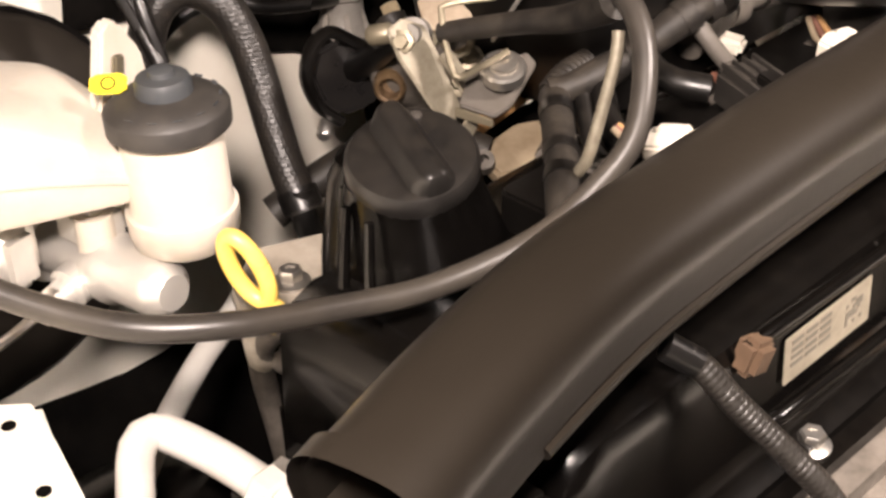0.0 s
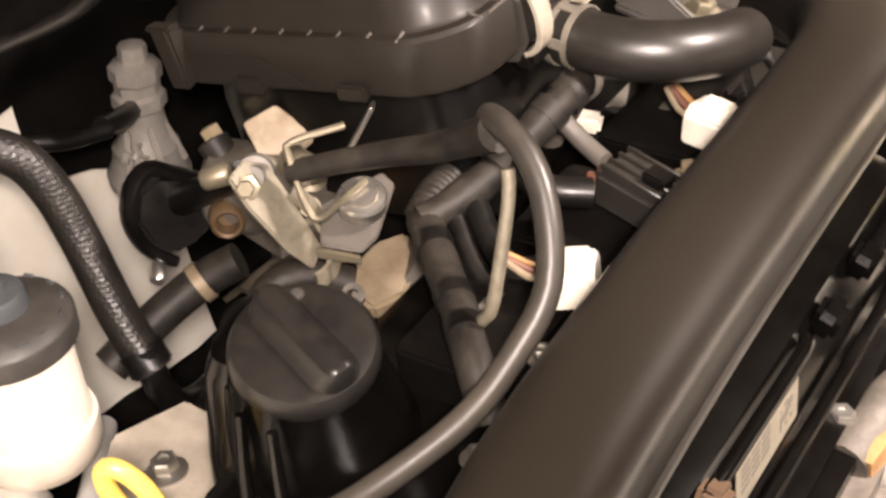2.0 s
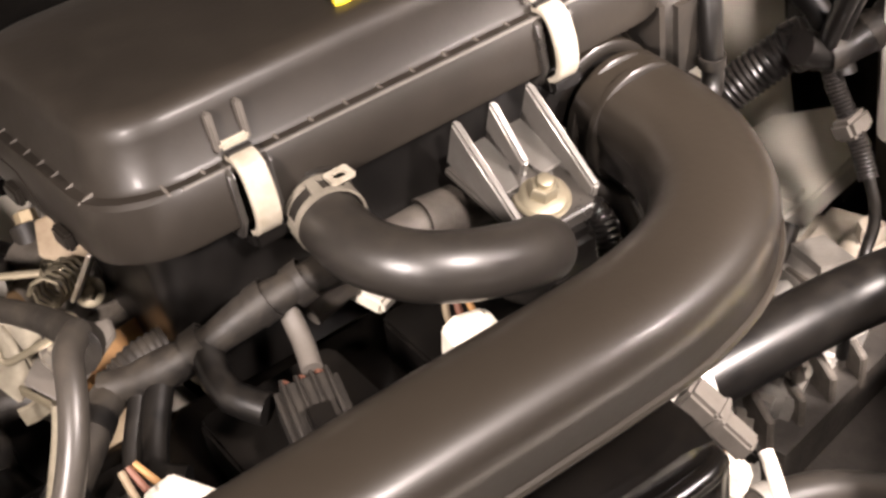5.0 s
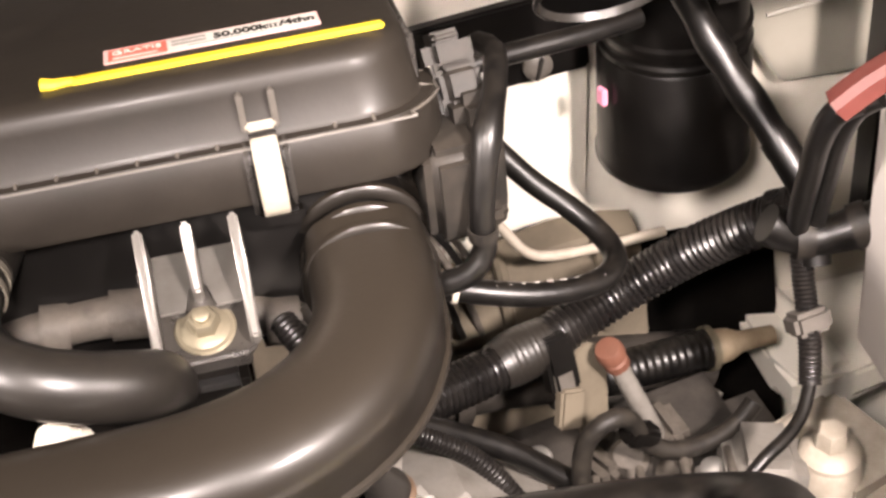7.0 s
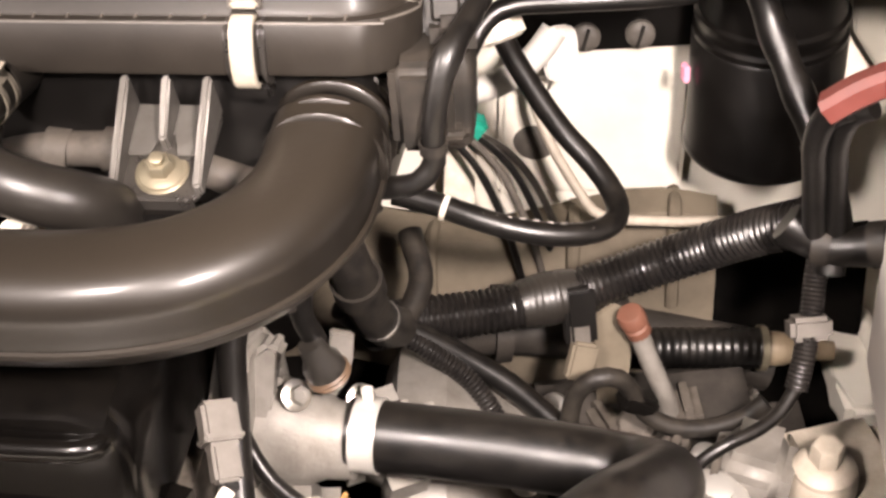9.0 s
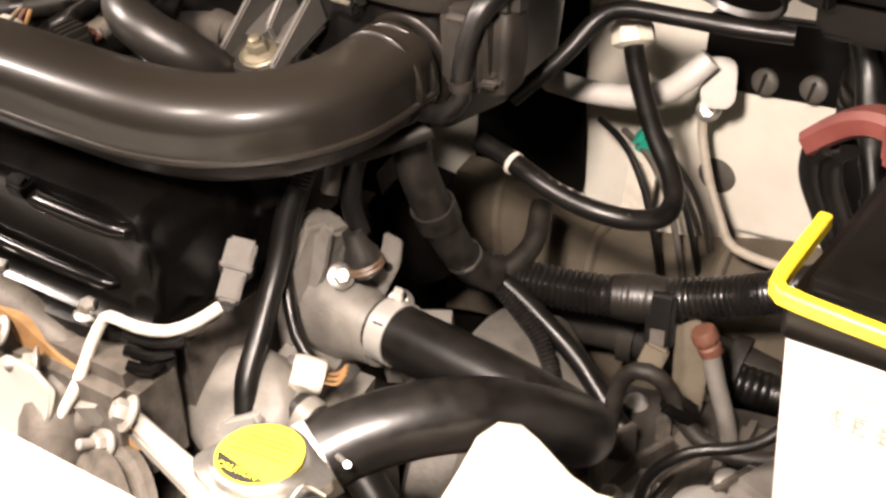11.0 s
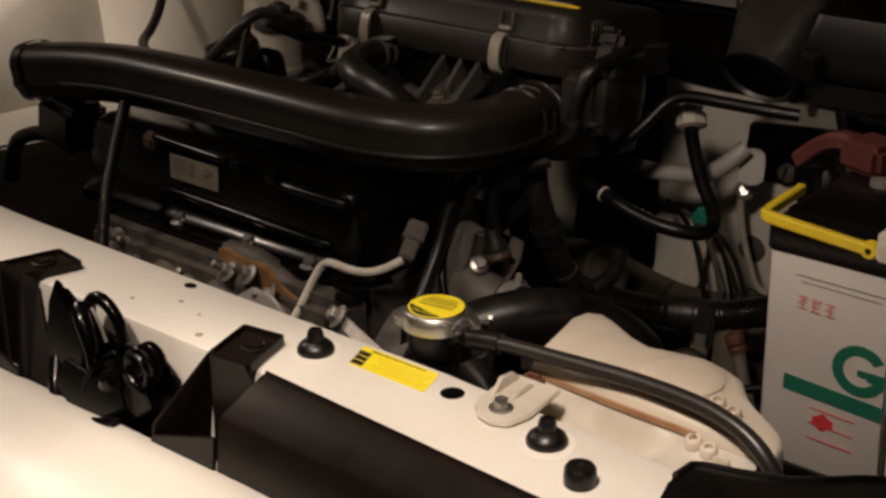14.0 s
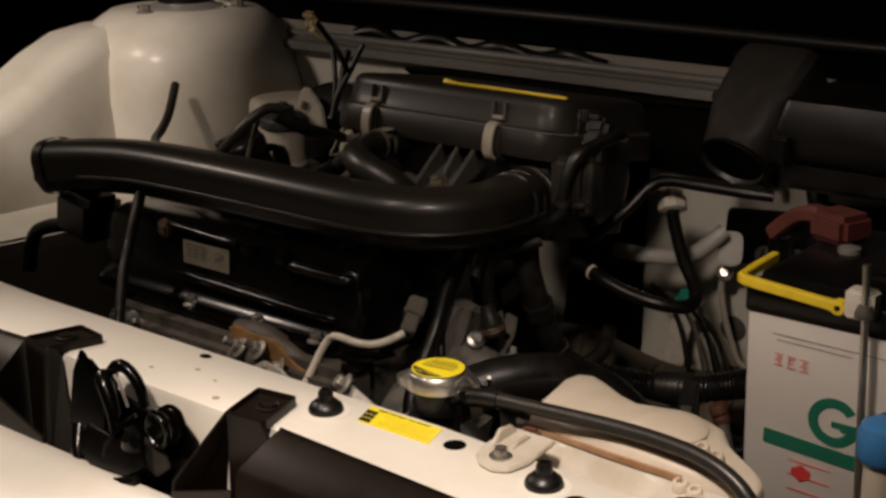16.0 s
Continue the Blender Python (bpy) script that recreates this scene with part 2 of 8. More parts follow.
def part(name, bm, mat, parent, label=""):
    """One mesh, given in world coordinates, under a thing or a part."""
    ob = new(name, mesh_of(name, bm, mat))
    ob.parent = parent
    m, up = Matrix(), parent
    while up:
        m = up.matrix_basis @ m if up.parent is None else m
        up = up.parent
    ob.matrix_parent_inverse = m.inverted() if parent.parent is None else Matrix()
    if label:
        tagged(ob, label)
    return ob


def thing(name, at, label, category, group="", kind=""):
    ob = new(name)
    ob.empty_display_size = 0.02
    ob.location = at
    return tagged(ob, label, category, group, kind)


def solo(name, bm, mat, label, category="", group="", kind=""):
    """A thing of one mesh, with its origin in the middle of its base."""
    lo = [min(v.co[i] for v in bm.verts) for i in range(3)]
    hi = [max(v.co[i] for v in bm.verts) for i in range(3)]
    at = Vector(((lo[0] + hi[0]) / 2, (lo[1] + hi[1]) / 2, lo[2]))
    bmesh.ops.translate(bm, verts=bm.verts, vec=-at)
    ob = new(name, mesh_of(name, bm, mat))
    ob.location = at
    return tagged(ob, label, category, group, kind)


def bez(P, step):
    """Points along a smooth curve through P, about step apart."""
    P = [Vector(p) for p in P]
    if len(P) == 2:
        n = max(1, round((P[1] - P[0]).length / step))
        return [P[0].lerp(P[1], i / n) for i in range(n + 1)]
    Q = [2 * P[0] - P[1]] + P + [2 * P[-1] - P[-2]]
    out = []
    for a, b, c, d in zip(Q, Q[1:], Q[2:], Q[3:]):
        n = max(1, round((c - b).length / step))
        for i in range(n):
            t = i / n
            out.append(0.5 * (2 * b + (c - a) * t + (2 * a - 5 * b + 4 * c - d) * t * t + (3 * b - a - 3 * c + d) * t ** 3))
    return out + [P[-1]]


def loft(bm, rings, closed_ends=True):
    vs = [[bm.verts.new(p) for p in r] for r in rings]
    n = len(vs[0])
    for a, b in zip(vs, vs[1:]):
        for i in range(n):
            bm.faces.new((a[i], a[(i + 1) % n], b[(i + 1) % n], b[i]))
    if closed_ends:
        bm.faces.new(vs[0][::-1])
        bm.faces.new(vs[-1])
    return bm


def sweep(bm, P, r, seg=12, step=0.007, ridge=None, profile=None, level=False, ends=True, fade=None):
    """A tube of radius r (or a function of the way along, 0 to 1) along a smooth curve; ridge=(height, pitch) makes it corrugated;
    profile: its outline as (across, up) pairs; level: up stays up."""
    if ridge:
        step = ridge[1] / 4
    pts = bez(P, step)
    n = len(pts)
    tan = [(pts[min(i + 1, n - 1)] - pts[max(i - 1, 0)]).normalized() for i in range(n)]
    side = tan[0].cross(Vector((0, 0, 1)))
    if side.length < 0.2:
        side = tan[0].cross(Vector((0, 1, 0)))
    side.normalize()
    rings, way = [], 0.0
    for i in range(n):
        if i:
            way += (pts[i] - pts[i - 1]).length
        if level:
            side = tan[i].cross(Vector((0, 0, 1))).normalized()
        else:
            side = (side - side.dot(tan[i]) * tan[i]).normalized()
        up = side.cross(tan[i])
        rad = r(i / (n - 1)) if callable(r) else r
        if ridge:
            rad += ridge[0] * (0.5 - 0.5 * math.cos(2 * math.pi * way / ridge[1])) ** 0.6
        if profile:
            rings.append([pts[i] + rad * (u * side + v * up) for u, v in profile])
        else:
            rings.append([pts[i] + rad * (math.cos(a) * side + math.sin(a) * up) for a in (2 * math.pi * k / seg for k in range(seg))])
    return loft(bm, rings, ends)


def hose(name, P, r, mat, label, seg=14, parent=None, **kw):
    bm = sweep(bmesh.new(), P, r, seg, **kw)
    return part(name, bm, mat, parent) if parent else solo(name, bm, mat, label, "hose")


def aim(direction):
    """The turn that takes +z to the direction."""
    return Vector(direction).normalized().to_track_quat("Z", "Y").to_matrix().to_4x4()


def lathe(bm, profile, at, axis=(0, 0, 1), seg=28, cap=True):
    """A turned body: profile as (radius, height) pairs along the axis from at."""
    m = Matrix.Translation(at) @ aim(axis)
    rings = [[m @ Vector((r * math.cos(a), r * math.sin(a), h)) for a in (2 * math.pi * k / seg for k in range(seg))] for r, h in profile]
    return loft(bm, rings, cap)


def slab(bm, outline, thick, m=None, bevel=0.0, segs=2):
    """A plate: the outline (x, y) pairs, raised from 0 to thick, then moved by m."""
    b = bmesh.new()
    lo = [b.verts.new((x, y, 0)) for x, y in outline]
    hi = [b.verts.new((x, y, thick)) for x, y in outline]
    n = len(outline)
    b.faces.new(lo[::-1])
    b.faces.new(hi)
    for i in range(n):
        b.faces.new((lo[i], lo[(i + 1) % n], hi[(i + 1) % n], hi[i]))
    if bevel:
        bmesh.ops.bevel(b, geom=b.edges[:], offset=bevel, segments=segs, affect="EDGES", clamp_overlap=True)
    return merge(bm, b, m)


def merge(bm, b, m=None):
    if m is not None:
        bmesh.ops.transform(b, matrix=m, verts=b.verts)
    tmp = bpy.data.meshes.new("tmp")
    b.to_mesh(tmp)
    b.free()
    bm.from_mesh(tmp)
    bpy.data.meshes.remove(tmp)
    return bm


def block(bm, size, m, bevel=0.002, segs=2):
    """A rounded block centred on the pose m (a Matrix or a place)."""
    m = m if isinstance(m, Matrix) else Matrix.Translation(m)
    b = bmesh.new()
    bmesh.ops.create_cube(b, size=1.0)
    bmesh.ops.scale(b, vec=size, verts=b.verts)
    if bevel:
        bmesh.ops.bevel(b, geom=b.edges[:], offset=min(bevel, min(size) * 0.45), segments=segs, affect="EDGES", clamp_overlap=True)
    return merge(bm, b, m)


def rounded(w, h, r, n=5, cx=0.0, cy=0.0):
    """A rounded rectangle outline."""
    out = []
    for sx, sy, a0 in ((1, 1, 0), (-1, 1, 90), (-1, -1, 180), (1, -1, 270)):
        for k in range(n + 1):
            a = radians(a0 + 90 * k / n)
            out.append((cx + sx * (w / 2 - r) + r * math.cos(a), cy + sy * (h / 2 - r) + r * math.sin(a)))
    return out


def bolt(at, axis=(0, 0, 1), size=0.005, mat=None, label="zinc-plated hexagon flange bolt", group="engine bay bolts", stud=0.0):
    """A flange bolt: washer, hexagon head, and where it shows the stud's end."""
    mat = mat or STEEL
    t = thing("bolt", at, label, "bolt", group)
    part("washer", lathe(bmesh.new(), [(size * 1.1, -0.0005), (size * 1.75, 0.0), (size * 1.75, size * 0.25), (size * 1.2, size * 0.5)], at, axis, 20), mat, t)
    part("hexagon_head", lathe(bmesh.new(), [(size * 1.1, size * 0.4), (size * 1.12, size * 1.35), (size * 0.95, size * 1.55), (size * 0.5, size * 1.55), (size * 0.45, size * 1.4)], at, axis, 6), mat, t)
    if stud:
        part("stud", lathe(bmesh.new(), [(size * 0.6, size * 1.3), (size * 0.6, size * 1.5 + stud), (size * 0.45, size * 1.6 + stud)], at, axis, 14), mat, t)
    return t


def band(name, at, axis, r, width, mat, parent, thick=0.0012, label=""):
    """A flat ring round a hose."""
    return part(name, lathe(bmesh.new(), [(r, -width / 2), (r + thick, -width / 2), (r + thick, width / 2), (r, width / 2)], at, axis, 28, cap=False), mat, parent, label)


def writing(name, text, size, m, mat, parent, raise_by=0.0002, width=None, bold=0.0):
    """Raised lettering in the built-in font, as a mesh part."""
    cu = bpy.data.curves.new("tmp_text", "FONT")
    cu.body, cu.size, cu.extrude, cu.offset = text, size, raise_by / 2, bold
    ob = bpy.data.objects.new("tmp_text", cu)
    scene.collection.objects.link(ob)
    me = bpy.data.meshes.new_from_object(ob.evaluated_get(bpy.context.evaluated_depsgraph_get()))
    bpy.data.objects.remove(ob)
    bpy.data.curves.remove(cu)
    b = bmesh.new()
    b.from_mesh(me)
    bpy.data.meshes.remove(me)
    if width:
        xs = [v.co.x for v in b.verts]
        bmesh.ops.scale(b, vec=(width / (max(xs) - min(xs)), 1, 1), verts=b.verts)
    bmesh.ops.transform(b, matrix=m, verts=b.verts)
    return part(name, b, mat, parent)


def panel(bm, pts, thick, bevel=0.0):
    """A flat plate from its corners in space, thickened evenly to both sides."""
    P = [Vector(p) for p in pts]
    n = Vector((0, 0, 0))
    for a, c in zip(P, P[1:] + P[:1]):
        n += a.cross(c)
    n = n.normalized() * thick / 2
    b = bmesh.new()
    lo, hi = [b.verts.new(p - n) for p in P], [b.verts.new(p + n) for p in P]
    b.faces.new(lo[::-1])
    b.faces.new(hi)
    for i in range(len(P)):
        k = (i + 1) % len(P)
        b.faces.new((lo[i], lo[k], hi[k], hi[i]))
    if bevel:
        bmesh.ops.bevel(b, geom=b.edges[:], offset=bevel, segments=2, affect="EDGES", clamp_overlap=True)
    return merge(bm, b)


def sheet(bm, grid):
    """A surface from rows of points."""
    vs = [[bm.verts.new(p) for p in row] for row in grid]
    for a, b in zip(vs, vs[1:]):
        for i in range(len(a) - 1):
            bm.faces.new((a[i], a[i + 1], b[i + 1], b[i]))
    return bm


def skin(bm, thick):
    """Gives an open sheet a thickness."""
    bmesh.ops.recalc_face_normals(bm, faces=bm.faces)
    bmesh.ops.solidify(bm, geom=bm.faces[:], thickness=thick)
    return bm


# ---- an assumed garage round the car, unseen, closing the place for reflections ----
solo("ground", block(bmesh.new(), (9, 9, 0.1), (-0.2, 0, -0.05), 0), CONCRETE, "grey stained concrete garage floor", "floor", kind="structure")
for n, (size, at) in enumerate((((9, 0.15, 3), (-0.2, 4.5, 1.5)), ((9, 0.15, 3), (-0.2, -4.5, 1.5)), ((0.15, 9, 3), (4.3, 0, 1.5)), ((0.15, 9, 3), (-4.7, 0, 1.5)))):
    solo("wall_" + ("back", "front", "right", "left")[n], block(bmesh.new(), size, at, 0), PLASTER, "assumed plastered garage wall, out of view", "wall", kind="structure")
solo("ceiling", block(bmesh.new(), (9, 9, 0.1), (-0.2, 0, 3.05), 0), PLASTER, "assumed plastered garage ceiling, out of view", "ceiling", kind="structure")

# ---- the car's body round the engine bay ----
body = thing("car_body", (-0.26, 0.3, 0.35), "white-painted car body round an open engine bay", "car body", kind="structure")


def bow(x):
    """How far the front of the car bends back towards its corners."""
    return 0.35 * max(0.0, abs(x + 0.26) - 0.18) ** 2


def front_edge(x):
    """Forward drift of the crossbeam's front lip to the car's right corner."""
    return bow(x) if x < -0.26 else -0.055 * max(0.0, x + 0.077)


def rear_edge(x):
    """Drift of the crossbeam's rear lip: back at the car's left corner, forward at its right."""
    return bow(x) if x < -0.26 else -0.06 * max(0.0, x - 0.02)


def crossbeam():
    prof = [(0.052, 0.742), (0.054, 0.790), (0.0525, 0.7965), (0.047, 0.800), (0.0, 0.8003), (-0.027, 0.800), (-0.0315, 0.798), (-0.033, 0.793), (-0.034, 0.70), (-0.031, 0.70),
            (-0.030, 0.790), (-0.025, 0.796), (0.045, 0.796), (0.049, 0.79), (0.048, 0.742)]
    xs = [-0.86 + 0.02 * i for i in range(66)]
    return loft(bmesh.new(), [[(x, y + (rear_edge(x) if y > 0.01 else front_edge(x)), z) for y, z in prof] for x in xs])


part("crossbeam", crossbeam(), WHITE_PAINT, body, "white-painted radiator crossbeam with plugs and label")


def bumper():
    prof = [(-0.068, 0.731), (-0.078, 0.739), (-0.10, 0.741), (-0.16, 0.728), (-0.22, 0.700), (-0.28, 0.655), (-0.32, 0.59), (-0.34, 0.50), (-0.33, 0.50), (-0.31, 0.585), (-0.27, 0.645), (-0.21, 0.69), (-0.155, 0.718), (-0.10, 0.731), (-0.08, 0.728)]
    return loft(bmesh.new(), [[(x, y + (1.2 * bow(x) if x < -0.26 else -0.03 * max(0.0, x + 0.05)), z) for y, z in prof] for x in [-0.86 + 0.03 * i for i in range(44)]])


part("bumper_cover", bumper(), WHITE_PAINT, body, "white-painted bumper cover")


def fender(side):
    """Inner fender wall with its top flange; side -1 or 1."""
    rows = []
    for y in [-0.05 + 0.05 * i for i in range(17)]:
        f = min(1.0, max(0.0, (y - 0.18) / 0.26))
        f = f * f * (3 - 2 * f)
        xs = [(-0.94, 0.85), (-0.92, 0.882), (-0.86, 0.888), (-0.835, 0.890), (-0.815, 0.884), (-0.800, 0.865), (-0.785, 0.80), (-0.75, 0.68), (-0.735, 0.45)]
        rows.append([((x + 0.26) * side - 0.26, y, z + 0.10 * f * (z > 0.75)) for x, z in xs])
    return skin(sheet(bmesh.new(), rows), 0.004)


part("inner_fender", fender(1), BAY_PAINT, body)
part("inner_fender", skin(sheet(bmesh.new(), [[(0.50, y, z), (0.505, y, z2), (0.53, y, 0.30)] for y, z, z2 in ((0.12, 0.70, 0.6), (0.3, 0.74, 0.6), (0.5, 0.78, 0.6), (0.66, 0.80, 0.6))]), 0.004), BAY_PAINT, body)


def tower(x, y, top, r):
    return lathe(bmesh.new(), [(r * 1.80, 0.45), (r * 1.66, 0.76), (r * 1.56, top - 0.10), (r * 1.44, top - 0.05), (r * 1.30, top - 0.022), (r * 1.12, top - 0.009), (r * 0.98, top), (r * 0.62, top + 0.003), (r * 0.56, top - 0.006), (r * 0.42, top - 0.006)], (x, y, 0), seg=48)


TX, TY, TZ = -0.815, 0.540, 1.000
part("strut_tower", tower(TX, TY, TZ, 0.100), BAY_PAINT, body, "white-painted strut tower")
mount = thing("strut_mount", (TX, TY, TZ - 0.006), "round strut mount with dark nut on tower", "strut mount")
part("plate", lathe(bmesh.new(), [(0.052, -0.005), (0.052, 0.003), (0.036, 0.009), (0.02, 0.009)], (TX, TY, TZ)), BRIGHT_ALU, mount)
part("rubber_ring", lathe(bmesh.new(), [(0.034, 0.008), (0.034, 0.016), (0.028, 0.020), (0.014, 0.020)], (TX, TY, TZ)), RUBBER, mount)
part("nut", lathe(bmesh.new(), [(0.012, 0.018), (0.012, 0.028), (0.007, 0.030), (0.007, 0.040), (0.005, 0.041)], (TX, TY, TZ), seg=6), GOLD_STEEL, mount)
for a in (35, 155, 275):
    bolt((TX + 0.072 * math.cos(radians(a)), TY + 0.072 * math.sin(radians(a)), TZ + 0.001), (0, 0, 1), 0.0065, STEEL_DULL, "dull steel strut mount nut")


def firewall(prof):
    """A stretch of the bay's back wall, from its profile in y and z."""
    rows = []
    for x in [-0.86 + 0.04 * i for i in range(31)]:
        rows.append([(x, y + 0.006 * math.sin(x * 23) * (0.3 < z < 0.9), z) for y, z in prof])
    return skin(sheet(bmesh.new(), rows), 0.004)


WALL_PROFILE = [(0.56, 0.30), (0.60, 0.48), (0.625, 0.62), (0.632, 0.70), (0.634, 0.78), (0.63, 0.86), (0.622, 0.93), (0.615, 0.950)]
FLANGE_PROFILE = [(0.6145, 0.951), (0.60, 0.958), (0.60, 0.962), (0.64, 0.966), (0.66, 0.99)]
part("firewall", firewall(WALL_PROFILE), BAY_PAINT, body, "dusty white firewall")
# Greyer copy of the bay paint for the flange and the shaded panel.
GREY_SHADED_BAY = material("grey_and_shaded_bay_paint", (0.24, 0.225, 0.19), 0.5, second=(0.17, 0.155, 0.125), amount=0.6, scale=12, bump=0.08)
part("firewall_flange", firewall(FLANGE_PROFILE), GREY_SHADED_BAY, body, "grey firewall flange")
# Near-black sheets stand in for the shade in front of the firewall.
SHADE_BLACK = material("shade_black_sheet", (0.0022, 0.002, 0.0018), 0.9, second=(0.007, 0.006, 0.005), amount=0.7, scale=25, bump=0.8, bump_scale=160, spec=0.03)
part("shade_sheet", skin(sheet(bmesh.new(), [[(x, y + 0.008 * math.sin(x * 31 + z * 40), z) for y, z in ((0.52, 0.30), (0.555, 0.45), (0.578, 0.55), (0.598, 0.612), (0.613, 0.636))] for x in [-0.72 + 0.03 * i for i in range(32)]]), 0.006), SHADE_BLACK, body, "near-black sheet carrying the shade before the firewall")
part("shade_sheet", skin(sheet(bmesh.new(), [[(x, y + 0.004 * math.sin(x * 37 + z * 30), z) for y, z in ((0.617, 0.868), (0.612, 0.90), (0.605, 0.925), (0.598, 0.945), (0.588, 0.951))] for x in [-0.47 + 0.025 * i for i in range(18)]]), 0.005), SHADE_BLACK, body, "near-black sheet carrying the shade before the firewall")
part("shade_sheet", skin(sheet(bmesh.new(), [[(x, y + 0.004 * math.sin(x * 37 + z * 30), z) for y, z in ((0.624, 0.765 + 0.012 * math.sin(x * 60) + max(0.0, -0.28 - x)), (0.623, 0.82), (0.621, 0.84), (0.619, 0.872))] for x in [-0.35 + 0.02 * i for i in range(11)]]), 0.005), SHADE_BLACK, body, "near-black sheet carrying the shade before the firewall")
part("shade_sheet", skin(sheet(bmesh.new(), [[(x, y + 0.004 * math.sin(x * 37 + z * 30), z) for y, z in ((0.617, 0.868), (0.612, 0.90), (0.605, 0.925), (0.598, 0.945), (0.588, 0.951))] for x in [-0.042 + 0.025 * i for i in range(3)]]), 0.005), SHADE_BLACK, body, "near-black sheet carrying the shade before the firewall")
part("shade_sheet", skin(sheet(bmesh.new(), [[(x, y + 0.004 * math.sin(x * 37 + z * 30), z) for y, z in ((0.606, 0.630), (0.615, 0.66), (0.620, 0.70), (0.622, 0.74), (0.622, 0.785))] for x in [-0.250 + 0.02 * i for i in range(6)]]), 0.005), SHADE_BLACK, body, "near-black sheet carrying the shade before the firewall")
shield = thing("subframe_shield", (-0.07, 0.56, 0.54), "dusty tan pressed shield low on the firewall", "shield")
part("panel", skin(sheet(bmesh.new(), [[(x, y + 0.010 * math.sin(x * 17 + z * 20), z + 0.010 * math.sin(x * 24)) for y, z in ((0.600, 0.652), (0.585, 0.668), (0.562, 0.664), (0.546, 0.640), (0.540, 0.60), (0.535, 0.54))] for x in [-0.24 + 0.02 * i for i in range(18)]]), 0.004), DUST_TAN, shield)
for x in (-0.19, -0.10, 0.0, 0.07):
    part("pressed_rib", sweep(bmesh.new(), [(x, 0.598 + 0.010 * math.sin(x * 17 + 13), 0.656 + 0.010 * math.sin(x * 24)), (x, 0.563 + 0.010 * math.sin(x * 17 + 13.2), 0.667 + 0.010 * math.sin(x * 24)), (x, 0.546 + 0.010 * math.sin(x * 17 + 12.8), 0.643 + 0.010 * math.sin(x * 24)), (x, 0.540 + 0.010 * math.sin(x * 17 + 12), 0.60 + 0.010 * math.sin(x * 24))], 0.005, 8), DUST_TAN, shield)
# stamped panel below the cowl, right of the engine
part("side_panel", slab(bmesh.new(), [(-0.06, 0.655), (0.075, 0.665), (0.08, 0.80), (0.03, 0.81), (-0.05, 0.80)], 0.012, Matrix.Translation((0, 0.622, 0)) @ Matrix.Rotation(radians(90), 4, "X"), 0.004), BAY_PAINT, body)
# white paint under the fuse box, with the box's shade put into grey
part("shaded_wall_panel", slab(bmesh.new(), [(0.180, 0.800), (0.215, 0.745), (0.46, 0.735), (0.46, 0.945), (0.165, 0.945)], 0.006, Matrix.Translation((0, 0.612, 0)) @ Matrix.Rotation(radians(90), 4, "X"), 0.002), GREY_SHADED_BAY, body, "white wall panel with the fuse box's shade in its grey")
part("panel_seam", sweep(bmesh.new(), [(0.20, 0.605, 0.802), (0.32, 0.605, 0.812), (0.45, 0.605, 0.816)], 0.002, 6), GREY_SHADED_BAY, body)
part("frame_rail", slab(bmesh.new(), [(0.180, 0.600), (0.188, 0.530), (0.194, 0.497), (0.235, 0.500), (0.33, 0.515), (0.36, 0.57), (0.30, 0.605)], 0.03, pose(0, 0, 0.532), 0.006), BAY_PAINT, body)
part("frame_rib", sweep(bmesh.new(), [(0.212, 0.595, 0.563), (0.222, 0.55, 0.563), (0.230, 0.505, 0.563)], 0.008, 10), BAY_PAINT, body)
cowl = thing("cowl_cover", (-0.2, 0.70, 0.96), "black plastic cowl cover below the windscreen", "cowl cover")
part("panel", skin(sheet(bmesh.new(), [[(x, y, z) for y, z in ((0.645, 0.985), (0.66, 0.995), (0.74, 1.0), (0.86, 1.03), (1.0, 1.10), (1.3, 1.30))] for x in (-0.9, -0.5, -0.1, 0.3, 0.45)]), 0.004), VOID_AND_COWL, cowl)
part("front_ridge", sweep(bmesh.new(), [(-0.86, 0.70, 1.006), (-0.3, 0.69, 1.01), (0.4, 0.70, 1.006)], 0.007, 10, step=0.05), BLACK_PLASTIC, cowl)


def weatherstrip():
    pts = [(-0.60 + 0.018 * i, 0.640 + 0.006 * math.sin(i * 0.9), 0.972 + 0.005 * math.sin(i * 1.1)) for i in range(22)]
    return sweep(bmesh.new(), pts, 0.0085, 10)


# rails greyer than the white bay paint
part("flange_rail", sweep(bmesh.new(), [(-0.80, 0.603, 0.956), (-0.4, 0.600, 0.958), (-0.06, 0.602, 0.958)], 1.0, profile=[(0.009, 0.003), (0.006, 0.006), (-0.006, 0.006), (-0.009, 0.003), (-0.009, -0.004), (0.009, -0.004)], level=True, step=0.05), FLANGE_GREY, body)
part("flange_rail", sweep(bmesh.new(), [(-0.80, 0.628, 0.966), (-0.4, 0.624, 0.969), (-0.06, 0.626, 0.969)], 0.005, 10, step=0.05), FLANGE_GREY, body)
solo("weatherstrip", weatherstrip(), RUBBER, "wavy black rubber weatherstrip on the firewall flange", "weatherstrip")
# added near-black sheet that closes the bay below, in place of its dark depth
part("void_sheet", block(bmesh.new(), (1.1, 0.62, 0.02), (-0.26, 0.34, 0.40), 0.004), VOID_AND_COWL, body)

# ---- radiator and what sits on the crossbeam ----
rad = thing("radiator", (-0.22, 0.09, 0.45), "black radiator with plastic top tank and filler neck", "radiator")
part("core", block(bmesh.new(), (0.60, 0.026, 0.26), (-0.25, 0.088, 0.55), 0.003), VOID_AND_COWL, rad)
part("top_tank", block(bmesh.new(), (0.60, 0.04, 0.05), (-0.25, 0.088, 0.690), 0.012, 3), SATIN_BLACK, rad)
